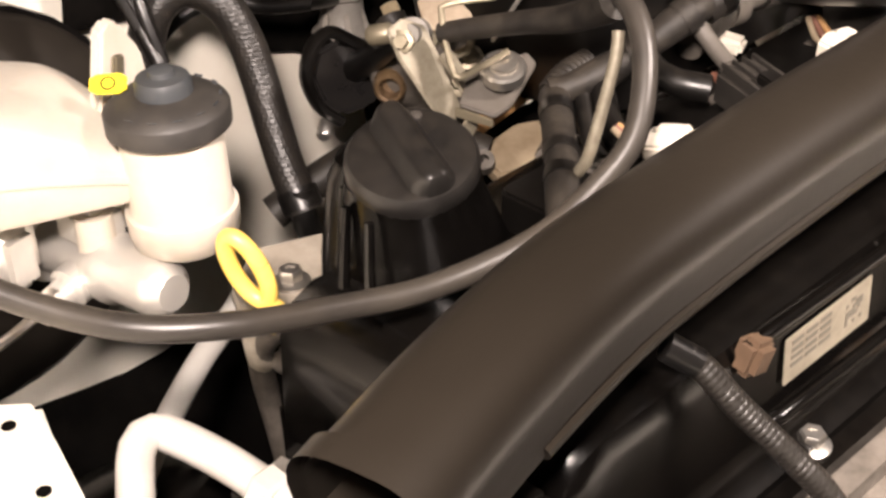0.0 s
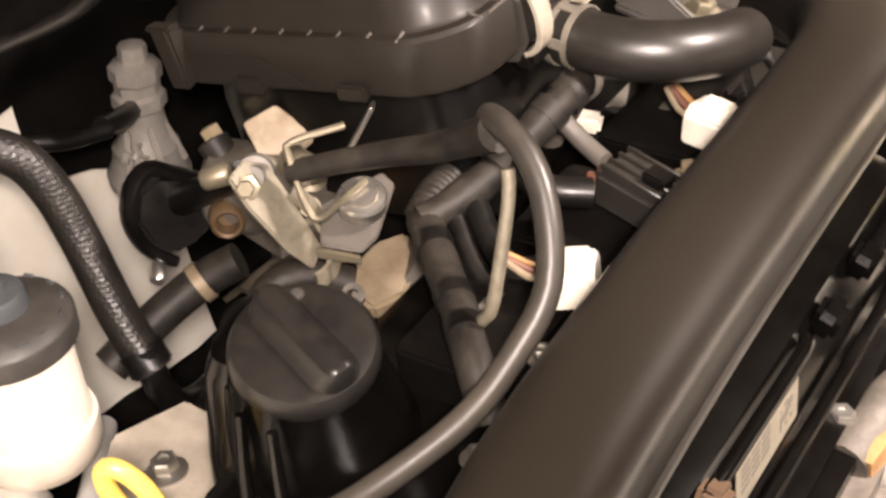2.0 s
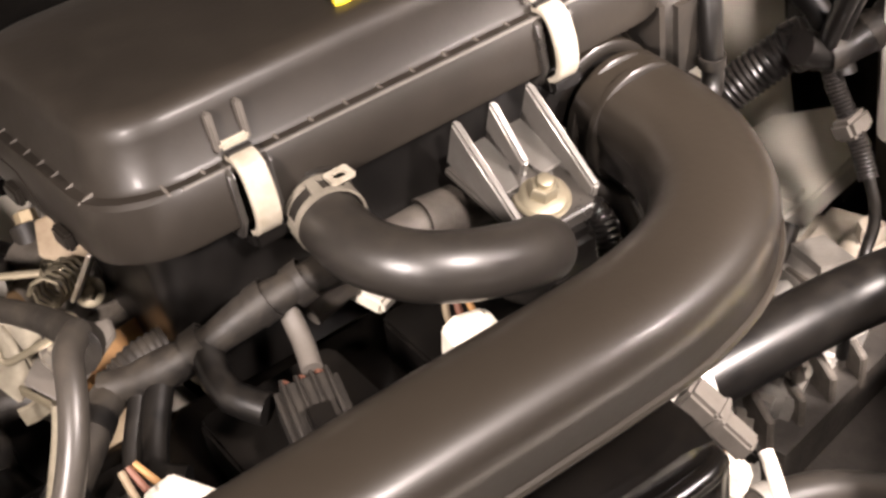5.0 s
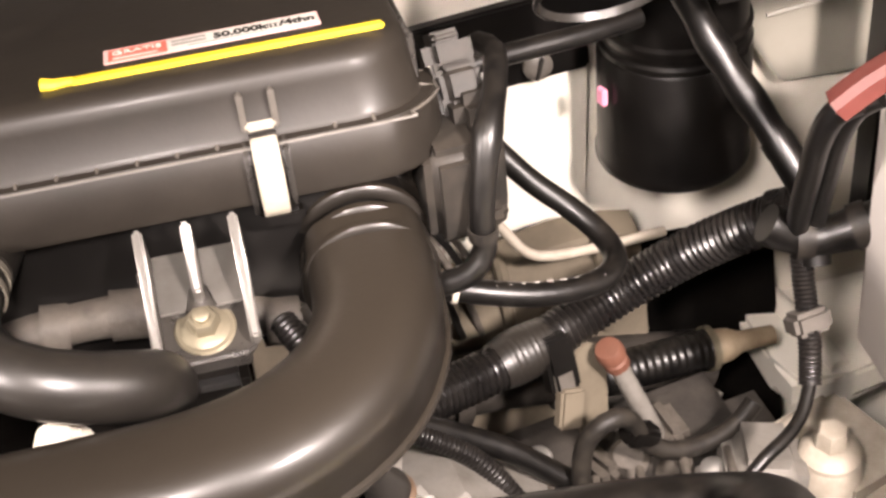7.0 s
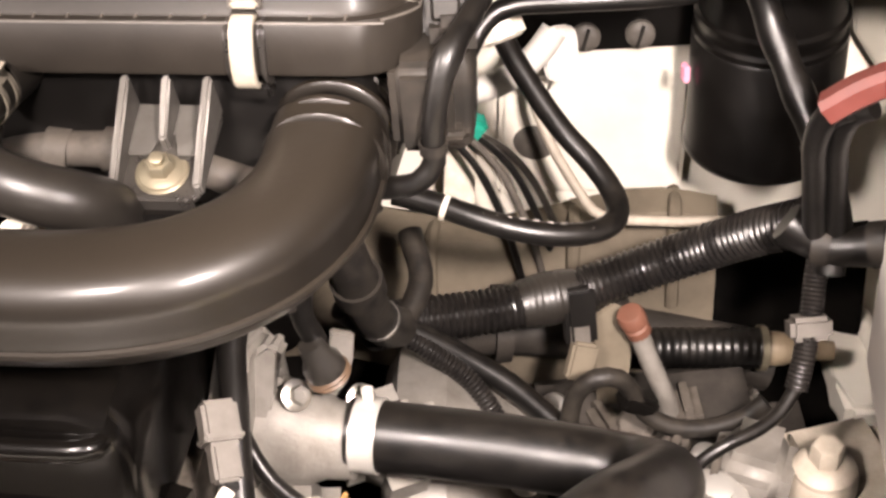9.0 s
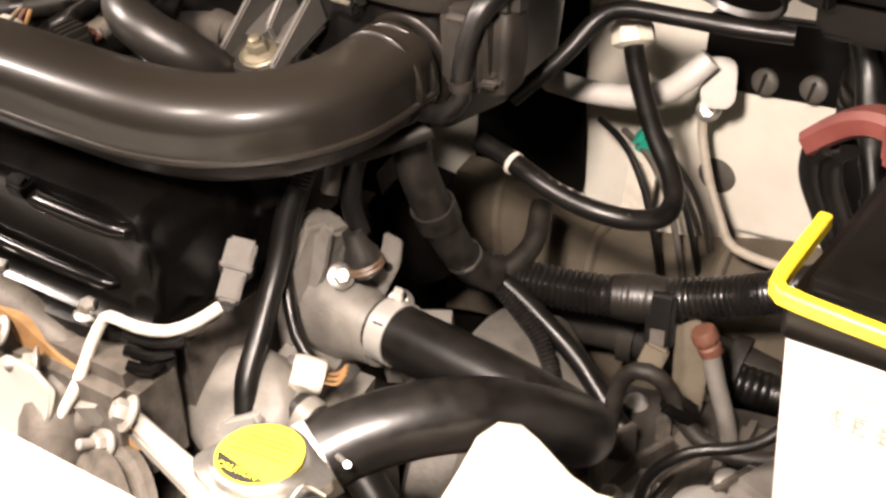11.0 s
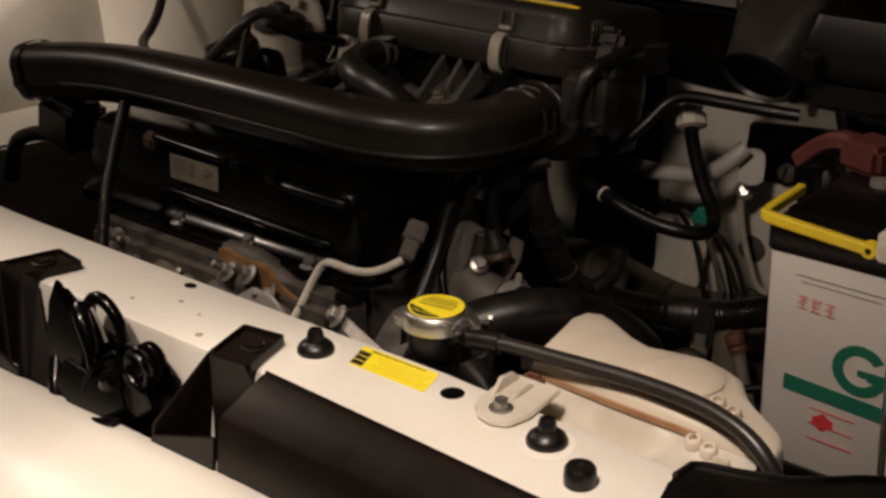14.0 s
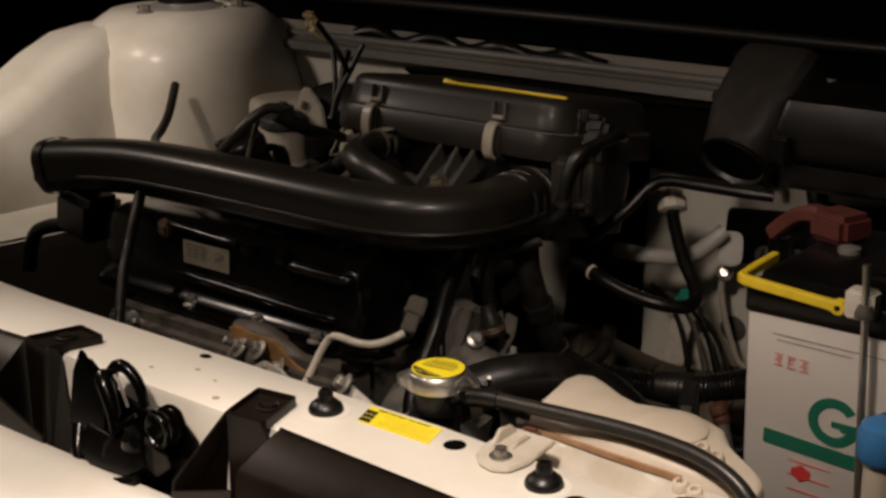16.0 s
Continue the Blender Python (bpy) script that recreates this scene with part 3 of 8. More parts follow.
part("filler_neck", lathe(bmesh.new(), [(0.017, 0.70), (0.017, 0.79), (0.021, 0.795), (0.021, 0.813), (0.018, 0.816)], (-0.013, 0.082, 0)), SATIN_BLACK, rad)
part("hose_stub", sweep(bmesh.new(), [(-0.05, 0.092, 0.71), (-0.046, 0.094, 0.75), (-0.038, 0.105, 0.778), (-0.022, 0.118, 0.787)], 0.0155, 14), SATIN_BLACK, rad)
part("overflow_spout", sweep(bmesh.new(), [(0.0, 0.078, 0.803), (0.022, 0.070, 0.818)], 0.0045, 10), SATIN_BLACK, rad)

CAPC = (-0.013, 0.082, 0.814)
cap = thing("radiator_cap", CAPC, "silver pressed-steel radiator cap with yellow caution label", "radiator cap")
shell = bmesh.new()
rings = []
for r0, h in ((0.0235, 0.0), (0.0255, 0.001), (0.0255, 0.008), (0.0238, 0.0135), (0.0222, 0.0148), (0.012, 0.0152)):
    ring = []
    for k in range(48):
        a = 2 * math.pi * k / 48
        ear = max(0.0, math.cos(a - radians(20))) ** 14 + max(0.0, math.cos(a - radians(200))) ** 14
        rr = r0 + (0.009 * ear if r0 > 0.023 and h < 0.012 else 0.0)
        ring.append((CAPC[0] + rr * math.cos(a), CAPC[1] + rr * math.sin(a), CAPC[2] + h * (1 - 0.25 * ear)))
    rings.append(ring)
part("shell", loft(shell, rings), STEEL, cap)
lab = part("label", lathe(bmesh.new(), [(0.0208, 0.0149), (0.0208, 0.0154)], CAPC, seg=40), LABEL_YELLOW, cap, "round yellow caution label")
rng = random.Random(4)
# black sector and lines of small print, which cannot be read
face = CAPC[2] + 0.01545
seg_out = [(CAPC[0] + 0.0195 * math.cos(a), CAPC[1] + 0.0195 * math.sin(a)) for a in [radians(205 + 8 * k) for k in range(15)]]
part("print_sector", slab(bmesh.new(), seg_out, 0.0002, Matrix.Translation((0, 0, face))), INK, lab)
for k in range(7):
    y = 0.013 - 0.0034 * k
    half = math.sqrt(max(0.0, 0.0185 ** 2 - y ** 2)) * rng.uniform(0.75, 0.95)
    turn = Matrix.Translation((CAPC[0], CAPC[1], face)) @ Matrix.Rotation(radians(8), 4, "Z")
    part("print_line", block(bmesh.new(), (2 * half, 0.0011 if k % 3 else 0.0006, 0.0003), turn @ Matrix.Translation((0, y, 0)), 0), INK if k < 5 else LABEL_YELLOW, lab)

writing("caution_text", "CAUTION", 0.0052, Matrix.Translation((CAPC[0] - 0.0125, CAPC[1] - 0.0165, face + 0.0002)) @ Matrix.Rotation(radians(4), 4, "Z"), LABEL_YELLOW, lab, width=0.022)

# yellow caution label on the crossbeam
caution = thing("caution_label", (-0.009, 0.029, 0.8003), "yellow and black caution label on the crossbeam", "label")
part("backing", slab(bmesh.new(), [(-0.049, 0.043), (-0.039, 0.0155), (0.031, 0.0155), (0.0225, 0.043)], 0.0004, Matrix.Translation((0, 0, 0.8003))), LABEL_YELLOW, caution)
for k in range(3):
    y0 = 0.0365 - 0.0068 * k
    part("black_panel", slab(bmesh.new(), [(-0.0465 + 0.0025 * k, y0), (-0.0445 + 0.0025 * k, y0 - 0.0056), (-0.0335 + 0.0025 * k, y0 - 0.0056), (-0.0355 + 0.0025 * k, y0)], 0.0002, Matrix.Translation((0, 0, 0.8007))), INK, caution)
writing("header_text", "PERINGATAN CAUTION", 0.0036, Matrix.Translation((-0.038, 0.0386, 0.8009)), INK, caution, width=0.05)
for k in range(5):
    y0 = 0.0345 - 0.0036 * k
    x0 = -0.029 + 0.0012 * k
    part("print_line", block(bmesh.new(), (0.050 - 0.004 * (k % 3), 0.0007, 0.0002), (x0 + 0.026, y0, 0.8008), 0), FADED_PRINT, caution)


def plug(at, tall):
    t = thing("rubber_plug", (*at, 0.80), "black rubber bump stop pressed into the crossbeam" if tall else "low black rubber stop on the crossbeam", "bump stop", "crossbeam bump stops")
    if tall:
        part("skirt", lathe(bmesh.new(), [(0.0135, 0.0), (0.0138, 0.003), (0.0125, 0.006), (0.0085, 0.0095), (0.007, 0.010)], (*at, 0.8005)), RUBBER, t)
        part("stem", lathe(bmesh.new(), [(0.0060, 0.009), (0.0060, 0.0150), (0.0048, 0.0180), (0.003, 0.0185), (0.003, 0.016)], (*at, 0.8005), seg=18), RUBBER, t)
        part("seat", lathe(bmesh.new(), [(0.0195, -0.001), (0.019, 0.0006), (0.015, 0.001)], (*at, 0.80)), WHITE_PAINT, t, "raised white-painted seat")
    else:
        part("body", lathe(bmesh.new(), [(0.0100, 0.0), (0.0103, 0.005), (0.0100, 0.0105), (0.0086, 0.0128), (0.004, 0.013), (0.0035, 0.012)], (*at, 0.8005)), RUBBER, t)


plug((-0.070, 0.014), True)
plug((0.137, 0.012), True)
plug((0.181, -0.015), False)
SCUFF = material("brown_paint_scuff", (0.42, 0.35, 0.25), 0.6, second=(0.30, 0.23, 0.15), amount=0.7, scale=300, bump=0.05)
for x, y, rx, ry in ((-0.233, 0.037, 0.006, 0.0042), (0.047, 0.027, 0.0085, 0.0085), (-0.158, -0.02, 0.003, 0.003), (-0.215, 0.012, 0.0028, 0.002), (-0.185, 0.004, 0.002, 0.0014), (-0.25, -0.008, 0.0025, 0.0016)):
    part("hole" if rx > 0.005 else "scuff", slab(bmesh.new(), [(x + rx * math.cos(a), y + ry * math.sin(a)) for a in (math.pi * k / 12 for k in range(24))], 0.0004, Matrix.Translation((0, 0, 0.8002))), VOID_AND_COWL if rx > 0.005 else SCUFF, body)


def shroud(side):
    """Black cover ahead of the crossbeam with its fixing arm; mirrored about the latch."""
    t = thing("grille_shroud", (-0.26 + side * 0.25, -0.06, 0.70), "black plastic grille shroud clipped to the crossbeam", "shroud", "grille shrouds")

    def X(x):
        return -0.230 + side * (x + 0.230)

    def Q(*pts):
        return [(X(x), y, z) for x, y, z in pts]
    def back(x):
        return -0.0315 - 0.055 * max(0.0, x + 0.077)
    xs = [-0.072 + 0.03 * i for i in range(18)]
    part("cover", loft(bmesh.new(), [[(X(x + 0.2 * (y + 0.035)), y, z) for y, z in ((back(x), 0.778), (back(x), 0.8005), (back(x) - 0.002, 0.8015), (back(x) - 0.006, 0.8008), (-0.070, 0.7815), (-0.0735, 0.777), (-0.0775, 0.735), (-0.078, 0.70), (back(x), 0.70))] for x in xs]), SHROUD_BLACK, t)
    rim = sweep(bmesh.new(), [(X(x - 0.001), back(x) - 0.001, 0.8014) for x in xs], 0.0013, 6, step=0.03)
    part("cover_rim", rim, SHROUD_BLACK, t)

    def tray(u, v, h):
        return (X(-0.1070 + 0.038 * u - 0.015 * v), -0.0190 + 0.0054 * u + 0.0495 * v, h)
    part("arm", loft(bmesh.new(), [[tray(u, v, h) for u, v in rounded(w, w, 0.06, 3)] for w, h in ((1.0, 0.8006), (1.0, 0.8075), (0.985, 0.8085), (0.935, 0.8085), (0.92, 0.8075), (0.91, 0.8042))]), SHROUD_BLACK, t)
    part("gusset", panel(bmesh.new(), Q((-0.1165, -0.040, 0.8085), (-0.1175, -0.046, 0.8085), (-0.149, -0.0765, 0.752), (-0.152, -0.079, 0.705), (-0.135, -0.038, 0.705), (-0.124, -0.036, 0.798)), 0.003, 0.0008), SHROUD_BLACK, t)
    part("gusset_step", panel(bmesh.new(), Q((-0.117, -0.0450, 0.8075), (-0.084, -0.0415, 0.8075), (-0.079, -0.0390, 0.795), (-0.078, -0.0385, 0.715), (-0.124, -0.0400, 0.715)), 0.003, 0.0006), SHROUD_BLACK, t)
    part("apron", panel(bmesh.new(), Q((-0.149, -0.0775, 0.744), (-0.082, -0.0755, 0.765), (-0.084, -0.080, 0.700), (-0.155, -0.081, 0.700)), 0.003, 0.0006), SHROUD_BLACK, t)
    part("latch_tray", panel(bmesh.new(), Q((-0.160, -0.030, 0.704), (-0.232, -0.030, 0.704), (-0.232, -0.088, 0.722), (-0.160, -0.086, 0.722)), 0.004, 0.0008), SATIN_BLACK, t)
    clip = part("push_clip", lathe(bmesh.new(), [(0.0105, 0.0), (0.0105, 0.0018), (0.0082, 0.0026), (0.0066, 0.0012), (0.0062, 0.0036), (0.004, 0.0034)], (X(-0.1035), -0.0145, 0.8042)), SHROUD_BLACK, t)
    part("clip_slot", block(bmesh.new(), (0.007, 0.0012, 0.0006), pose(X(-0.1035), -0.0145, 0.8077, 0, 0, 30), 0), INK, clip)
    return t


shroud(1)
shroud(-1)
solo("hood_seal", sweep(bmesh.new(), [(x, -0.088 + (1.1 * bow(x) if x < -0.26 else 0), 0.719) for x in [-0.86 + 0.06 * i for i in range(22)]], 0.012, 8, step=0.05), SATIN_BLACK, "black plastic filler strip behind the bumper edge", "filler strip")


DUSTY = material("dusty_black_plastic", (0.010, 0.009, 0.0078), 0.58, second=(0.03, 0.025, 0.02), amount=0.7, scale=50, dust=0.07, spec=0.25)
DULL_ZINC = material("dull_zinc", (0.19, 0.168, 0.118), 0.42, metal=0.6, second=(0.20, 0.17, 0.12), amount=0.7, scale=90, bump=0.3)


# ---- intake tube ----
def tube_profile():
    out = []
    n = 36
    for k in range(n):
        a = 2 * math.pi * k / n
        c, s = math.cos(a), math.sin(a)
        p = 2.9
        out.append((math.copysign(abs(c) ** (2 / p), c), math.copysign(abs(s) ** (2 / p), s)))
    # lips of the moulding seam, low on both flanks
    res = []
    for (u, v) in out:
        if v < 0.35:
            # the flanks draw in below the shoulder
            u *= 1 - 0.15 * (0.35 - v)
        if abs(v + 0.28) < 0.10 and abs(u) > 0.8:
            u *= 1.10
        res.append((u, v))
    return res


TP = [(-0.628, 0.182, 0.882), (-0.57, 0.193, 0.889), (-0.50, 0.202, 0.894), (-0.40, 0.206, 0.895), (-0.30, 0.207, 0.895), (-0.23, 0.207, 0.895), (-0.19, 0.209, 0.895), (-0.155, 0.219, 0.895), (-0.128, 0.240, 0.895),
      (-0.112, 0.270, 0.895), (-0.108, 0.300, 0.896), (-0.108, 0.325, 0.897)]
tube = thing("intake_tube", (-0.35, 0.207, 0.867), "long black plastic air intake tube bending to the filter box", "intake tube")
part("duct", sweep(bmesh.new(), TP, lambda f: 0.0278, step=0.012, profile=tube_profile(), level=True, ends=False), TUBE_PLASTIC, tube)
def beside(P, d, dz):
    """The line P moved sideways by d and up by dz, kept level."""
    P = [Vector(p) for p in P]
    out = []
    for i, p in enumerate(P):
        t = (P[min(i + 1, len(P) - 1)] - P[max(i - 1, 0)]).normalized()
        s = t.cross(Vector((0, 0, 1))).normalized()
        out.append(p + d * s + Vector((0, 0, dz)))
    return out


part("seam_lip", sweep(bmesh.new(), beside(bez(TP[1:], 0.03), 0.0272, -0.0075), 0.0024, 8, step=0.012), TUBE_PLASTIC, tube)
part("seam_lip", sweep(bmesh.new(), beside(bez(TP[4:], 0.03), -0.0262, 0.008), 0.0012, 8, step=0.012), TUBE_PLASTIC, tube)
part("mouth_rim", sweep(bmesh.new(), [(-0.632, 0.1812, 0.8815), (-0.621, 0.1835, 0.883)], 0.0300, step=0.004, profile=tube_profile(), level=True, ends=False), TUBE_PLASTIC, tube)
part("inner_wall", sweep(bmesh.new(), [(-0.629, 0.182, 0.882), (-0.55, 0.196, 0.891)], 0.0262, step=0.02, profile=tube_profile(), level=True, ends=False), TUBE_PLASTIC, tube)
for dy, rr in ((0.309, 0.0296), (0.323, 0.0288), (0.335, 0.0306), (0.347, 0.0330)):
    part("collar", lathe(bmesh.new(), [(0.026, -0.0032), (rr - 0.0006, -0.0030), (rr + 0.0008, -0.0018), (rr + 0.0010, 0), (rr + 0.0008, 0.0018), (rr - 0.0006, 0.0030), (0.026, 0.0032)], (-0.108, dy, 0.897), (0, 1, 0), 36, cap=False), TUBE_PLASTIC, tube)

# ---- air filter box ----
BOX = pose(-0.209, 0.322, 0.9370, -9.5, 0, 0)


def B(x, y, z):
    return BOX @ Vector((x, y, z))


fbox = thing("air_filter_box", (-0.205, 0.40, 0.86), "dusty black plastic air filter box with clipped lid", "filter box")


def shell_rings(levels):
    """Rounded-rectangle rings, in the box's own axes: (width, depth, corner radius, front edge, height)."""
    return [[B(u, v, h) for u, v in rounded(w, d, r, 6, 0, f + d / 2)] for w, d, r, f, h in levels]


lid = part("lid", loft(bmesh.new(), shell_rings([
    (0.290, 0.182, 0.034, 0.000, 0.001), (0.292, 0.184, 0.035, -0.001, 0.003), (0.292, 0.184, 0.035, -0.001, 0.0255), (0.289, 0.181, 0.034, 0.0005, 0.0275), (0.280, 0.172, 0.031, 0.005, 0.0278),
    (0.277, 0.169, 0.031, 0.0065, 0.030), (0.2725, 0.1650, 0.030, 0.0085, 0.0470), (0.2705, 0.1632, 0.029, 0.0094, 0.0515), (0.2665, 0.1595, 0.028, 0.0112, 0.0548), (0.260, 0.1535, 0.026, 0.0142, 0.0568), (0.250, 0.144, 0.022, 0.019, 0.0578), (0.22, 0.115, 0.02, 0.033, 0.0585), (0.05, 0.03, 0.01, 0.07, 0.059)])), BLACK_PLASTIC, fbox)
part("lower_case", loft(bmesh.new(), shell_rings([(0.25, 0.15, 0.02, 0.016, -0.075), (0.255, 0.155, 0.022, 0.014, -0.02), (0.252, 0.152, 0.025, 0.017, -0.0015), (0.252, 0.152, 0.025, 0.017, 0.004)])), SATIN_BLACK, fbox)
CLIP_CREAM = material("aged_clip_plastic", (0.33, 0.30, 0.245), 0.35, second=(0.17, 0.145, 0.105), amount=0.7, scale=60, bump=0.08)
# small ribs standing along the rim, greyed for the light their tops catch
def rim_rib(x, y, turn):
    m = BOX @ Matrix.Translation((x, y, 0.0265)) @ Matrix.Rotation(radians(turn), 4, "Z") @ Matrix.Rotation(radians(90), 4, "X")
    part("rib", slab(bmesh.new(), [(-0.0036, 0), (0.0040, 0), (0.0040, 0.0026), (0.0034, 0.0026), (-0.0030, 0.0007)], 0.0015, m, 0.0003, 1), GREY_CONN, lid)


for k in range(15):
    x = -0.118 + 0.0165 * k
    if abs(x + 0.085) > 0.014 and abs(x - 0.067) > 0.014:
        rim_rib(x, 0.0035, 90)
for k in range(8):
    rim_rib(-0.1415, 0.028 + 0.0165 * k, 0)
    rim_rib(0.1415, 0.028 + 0.0165 * k, 180)
# pale edge of the rim
part("rim_edge", sweep(bmesh.new(), [B(u, v, 0.0266) for u, v in [(-0.112, 0.0000), (0.110, 0.0000), (0.130, 0.006), (0.1440, 0.022), (0.1450, 0.040), (0.1450, 0.150)]], 0.0007, 6, step=0.006), GREY_CONN, lid, "pale edge of the lid's rim")
# side tongue on the left flank
part("tongue", slab(bmesh.new(), [(0.08, 0.002), (0.155, 0.002), (0.155, 0.018), (0.105, 0.018), (0.093, 0.010)], 0.003, BOX @ Matrix.Translation((-0.1465, 0, 0)) @ Matrix.Rotation(radians(90), 4, "Z") @ Matrix.Rotation(radians(90), 4, "X"), 0.001), BLACK_PLASTIC, lid)
for y in (0.055, 0.115):
    part("hook", block(bmesh.new(), (0.005, 0.016, 0.008), BOX @ Matrix.Translation((-0.148, y, 0.0035)), 0.0012), BLACK_PLASTIC, lid)
part("hinge_bracket", slab(bmesh.new(), [(0, 0.004), (0.010, 0.006), (0.009, 0.034), (-0.003, 0.038)], 0.012, BOX @ Matrix.Translation((-0.152, 0.163, -0.004)) @ Matrix.Rotation(radians(90), 4, "X"), 0.0015), BLACK_PLASTIC, lid)
part("hinge_bar", block(bmesh.new(), (0.008, 0.016, 0.003), BOX @ Matrix.Translation((-0.150, 0.158, 0.032)), 0.001), BLACK_PLASTIC, lid)


def spring_clip(x):
    m = BOX @ Matrix.Translation((x, 0, 0))
    w = 0.0056
    c = part("lid_clip", sweep(bmesh.new(), [m @ Vector(p) for p in ((0, 0.004, 0.0292), (0, -0.002, 0.0288), (0, -0.006, 0.0255), (0, -0.0083, 0.018), (0, -0.0088, 0.010), (0, -0.0075, 0.003), (0, -0.004, -0.002), (0, 0.001, -0.004))], 1.0,
                               profile=[(w, 0.0010), (w - 0.0008, 0.0018), (-w + 0.0008, 0.0018), (-w, 0.0010), (-w, -0.0010), (w, -0.0010)], step=0.003), CLIP_CREAM, fbox, "cream plastic lid clip")
    for s in (-1, 1):
        part("guide", slab(bmesh.new(), [(0.014, 0.028), (0.002, 0.028), (-0.003, 0.024), (-0.003, 0.004), (0.004, -0.006), (0.012, -0.006), (0.014, 0.034), (0.010, 0.036), (0.008, 0.033)], 0.0026, m @ Matrix.Translation((s * 0.0082 - 0.0013, -0.0012, 0)) @ Matrix.Rotation(radians(90), 4, "Z") @ Matrix.Rotation(radians(90), 4, "X"), 0.0006), BRACKET_GREY, c)
    part("catch_bar", block(bmesh.new(), (0.0130, 0.0034, 0.0038), m @ Matrix.Translation((0, 0.0035, 0.0345)), 0.0012), CLIP_CREAM, c)
    part("catch_slot", block(bmesh.new(), (0.0115, 0.0030, 0.0020), m @ Matrix.Translation((0, 0.0015, 0.0310)), 0.0004), INK, c)
    for s in (-1, 1):
        part("post", block(bmesh.new(), (0.0028, 0.0050, 0.0170), m @ Matrix.Translation((s * 0.0066, 0.0060, 0.0405)), 0.0008), GREY_CONN, c)
    part("lower_catch", block(bmesh.new(), (0.018, 0.010, 0.008), m @ Matrix.Translation((0.002, 0.002, -0.007)), 0.002), SATIN_BLACK, c)


spring_clip(-0.085)
spring_clip(0.067)

# close-set stiffening ribs at the right end of the lid
for k in range(6):
    part("end_rib", block(bmesh.new(), (0.0030, 0.0022, 0.022), BOX @ Matrix.Translation((0.1372 - 0.0005 * k, 0.034 + 0.0062 * k, 0.0395)), 0.0006, 1), BRACKET_GREY, lid)

# service sticker and yellow marking strip on the lid
STK = BOX @ Matrix.Translation((0.0042, 0.0393, 0.0592)) @ Matrix.Rotation(radians(1), 4, "Z")
stk = thing("service_sticker", STK @ Vector((0.05, 0.007, 0)), "pink-edged white service sticker with red panel on the lid", "sticker")
part("backing", slab(bmesh.new(), rounded(0.093, 0.0165, 0.001, 2, 0.0505, 0.0075), 0.0003, STK), material("sticker_pink", (0.66, 0.42, 0.38), 0.4, bump=0.02), stk)
part("white_panel", slab(bmesh.new(), rounded(0.064, 0.0135, 0.0005, 2, 0.0635, 0.0075), 0.0002, STK @ Matrix.Translation((0, 0, 0.0003))), LABEL_WHITE, stk)
part("red_panel", slab(bmesh.new(), rounded(0.025, 0.0135, 0.0005, 2, 0.0185, 0.0075), 0.0002, STK @ Matrix.Translation((0, 0, 0.0003))), LABEL_RED, stk)
writing("red_panel_text", "GRATIS", 0.0062, STK @ Matrix.Translation((0.0075, 0.0078, 0.0006)), LABEL_WHITE, stk, width=0.021)
part("small_print", block(bmesh.new(), (0.019, 0.0013, 0.0002), STK @ Matrix.Translation((0.0175, 0.0035, 0.0006)), 0), LABEL_WHITE, stk)
writing("distance_text", "50.000km/4thn", 0.0088, STK @ Matrix.Translation((0.051, 0.0055, 0.0006)), INK, stk, width=0.044, bold=0.00035)
for k in range(2):
    part("small_print", block(bmesh.new(), (0.015, 0.0024, 0.0002), STK @ Matrix.Translation((0.0405, 0.0108 - 0.0042 * k, 0.0006)), 0), GREY_INK, stk)
part("small_print", block(bmesh.new(), (0.034, 0.0011, 0.0002), STK @ Matrix.Translation((0.057, 0.0026, 0.0006)), 0), GREY_INK, stk)
mark = thing("marking_strip", B(0.05, 0.036, 0.059), "narrow bright yellow strip with a hooked tail on the lid", "marking strip")
part("strip", block(bmesh.new(), (0.132, 0.0062, 0.0022), BOX @ Matrix.Translation((0.0605, 0.0272, 0.0592)), 0.001), YELLOW, mark)
part("tail", sweep(bmesh.new(), [B(-0.004, 0.0272, 0.0595), B(-0.013, 0.0262, 0.0595), B(-0.017, 0.0272, 0.060)], lambda f: 0.0018 + 0.0012 * f, 8, step=0.003), YELLOW, mark)

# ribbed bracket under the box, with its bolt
br = thing("box_bracket", (-0.181, 0.30, 0.88), "ribbed black plastic bracket under the filter box, glare in its grey", "bracket")
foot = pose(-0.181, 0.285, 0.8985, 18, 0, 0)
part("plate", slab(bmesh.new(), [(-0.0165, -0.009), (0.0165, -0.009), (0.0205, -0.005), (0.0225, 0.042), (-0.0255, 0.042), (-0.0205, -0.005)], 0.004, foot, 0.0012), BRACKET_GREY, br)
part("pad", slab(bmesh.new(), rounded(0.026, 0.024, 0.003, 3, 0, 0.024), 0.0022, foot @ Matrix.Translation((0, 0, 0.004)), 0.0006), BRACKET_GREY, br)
# web and ribs are paler: they hold the reflected light in their grey
part("web", slab(bmesh.new(), [(-0.0175, 0.014), (-0.006, 0.014), (-0.004, 0.026), (0.004, 0.026), (0.006, 0.014), (0.0175, 0.014), (0.019, 0.044), (-0.020, 0.044)], 0.0015, foot @ Matrix.Translation((0, 0, 0.0066)), 0.0005), BRACKET_GLARE, br, "plate between the ribs, glare in its pale grey")
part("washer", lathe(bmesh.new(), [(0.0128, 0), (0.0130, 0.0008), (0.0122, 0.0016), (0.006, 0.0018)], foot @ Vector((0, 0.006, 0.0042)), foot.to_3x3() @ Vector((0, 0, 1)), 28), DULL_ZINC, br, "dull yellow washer")
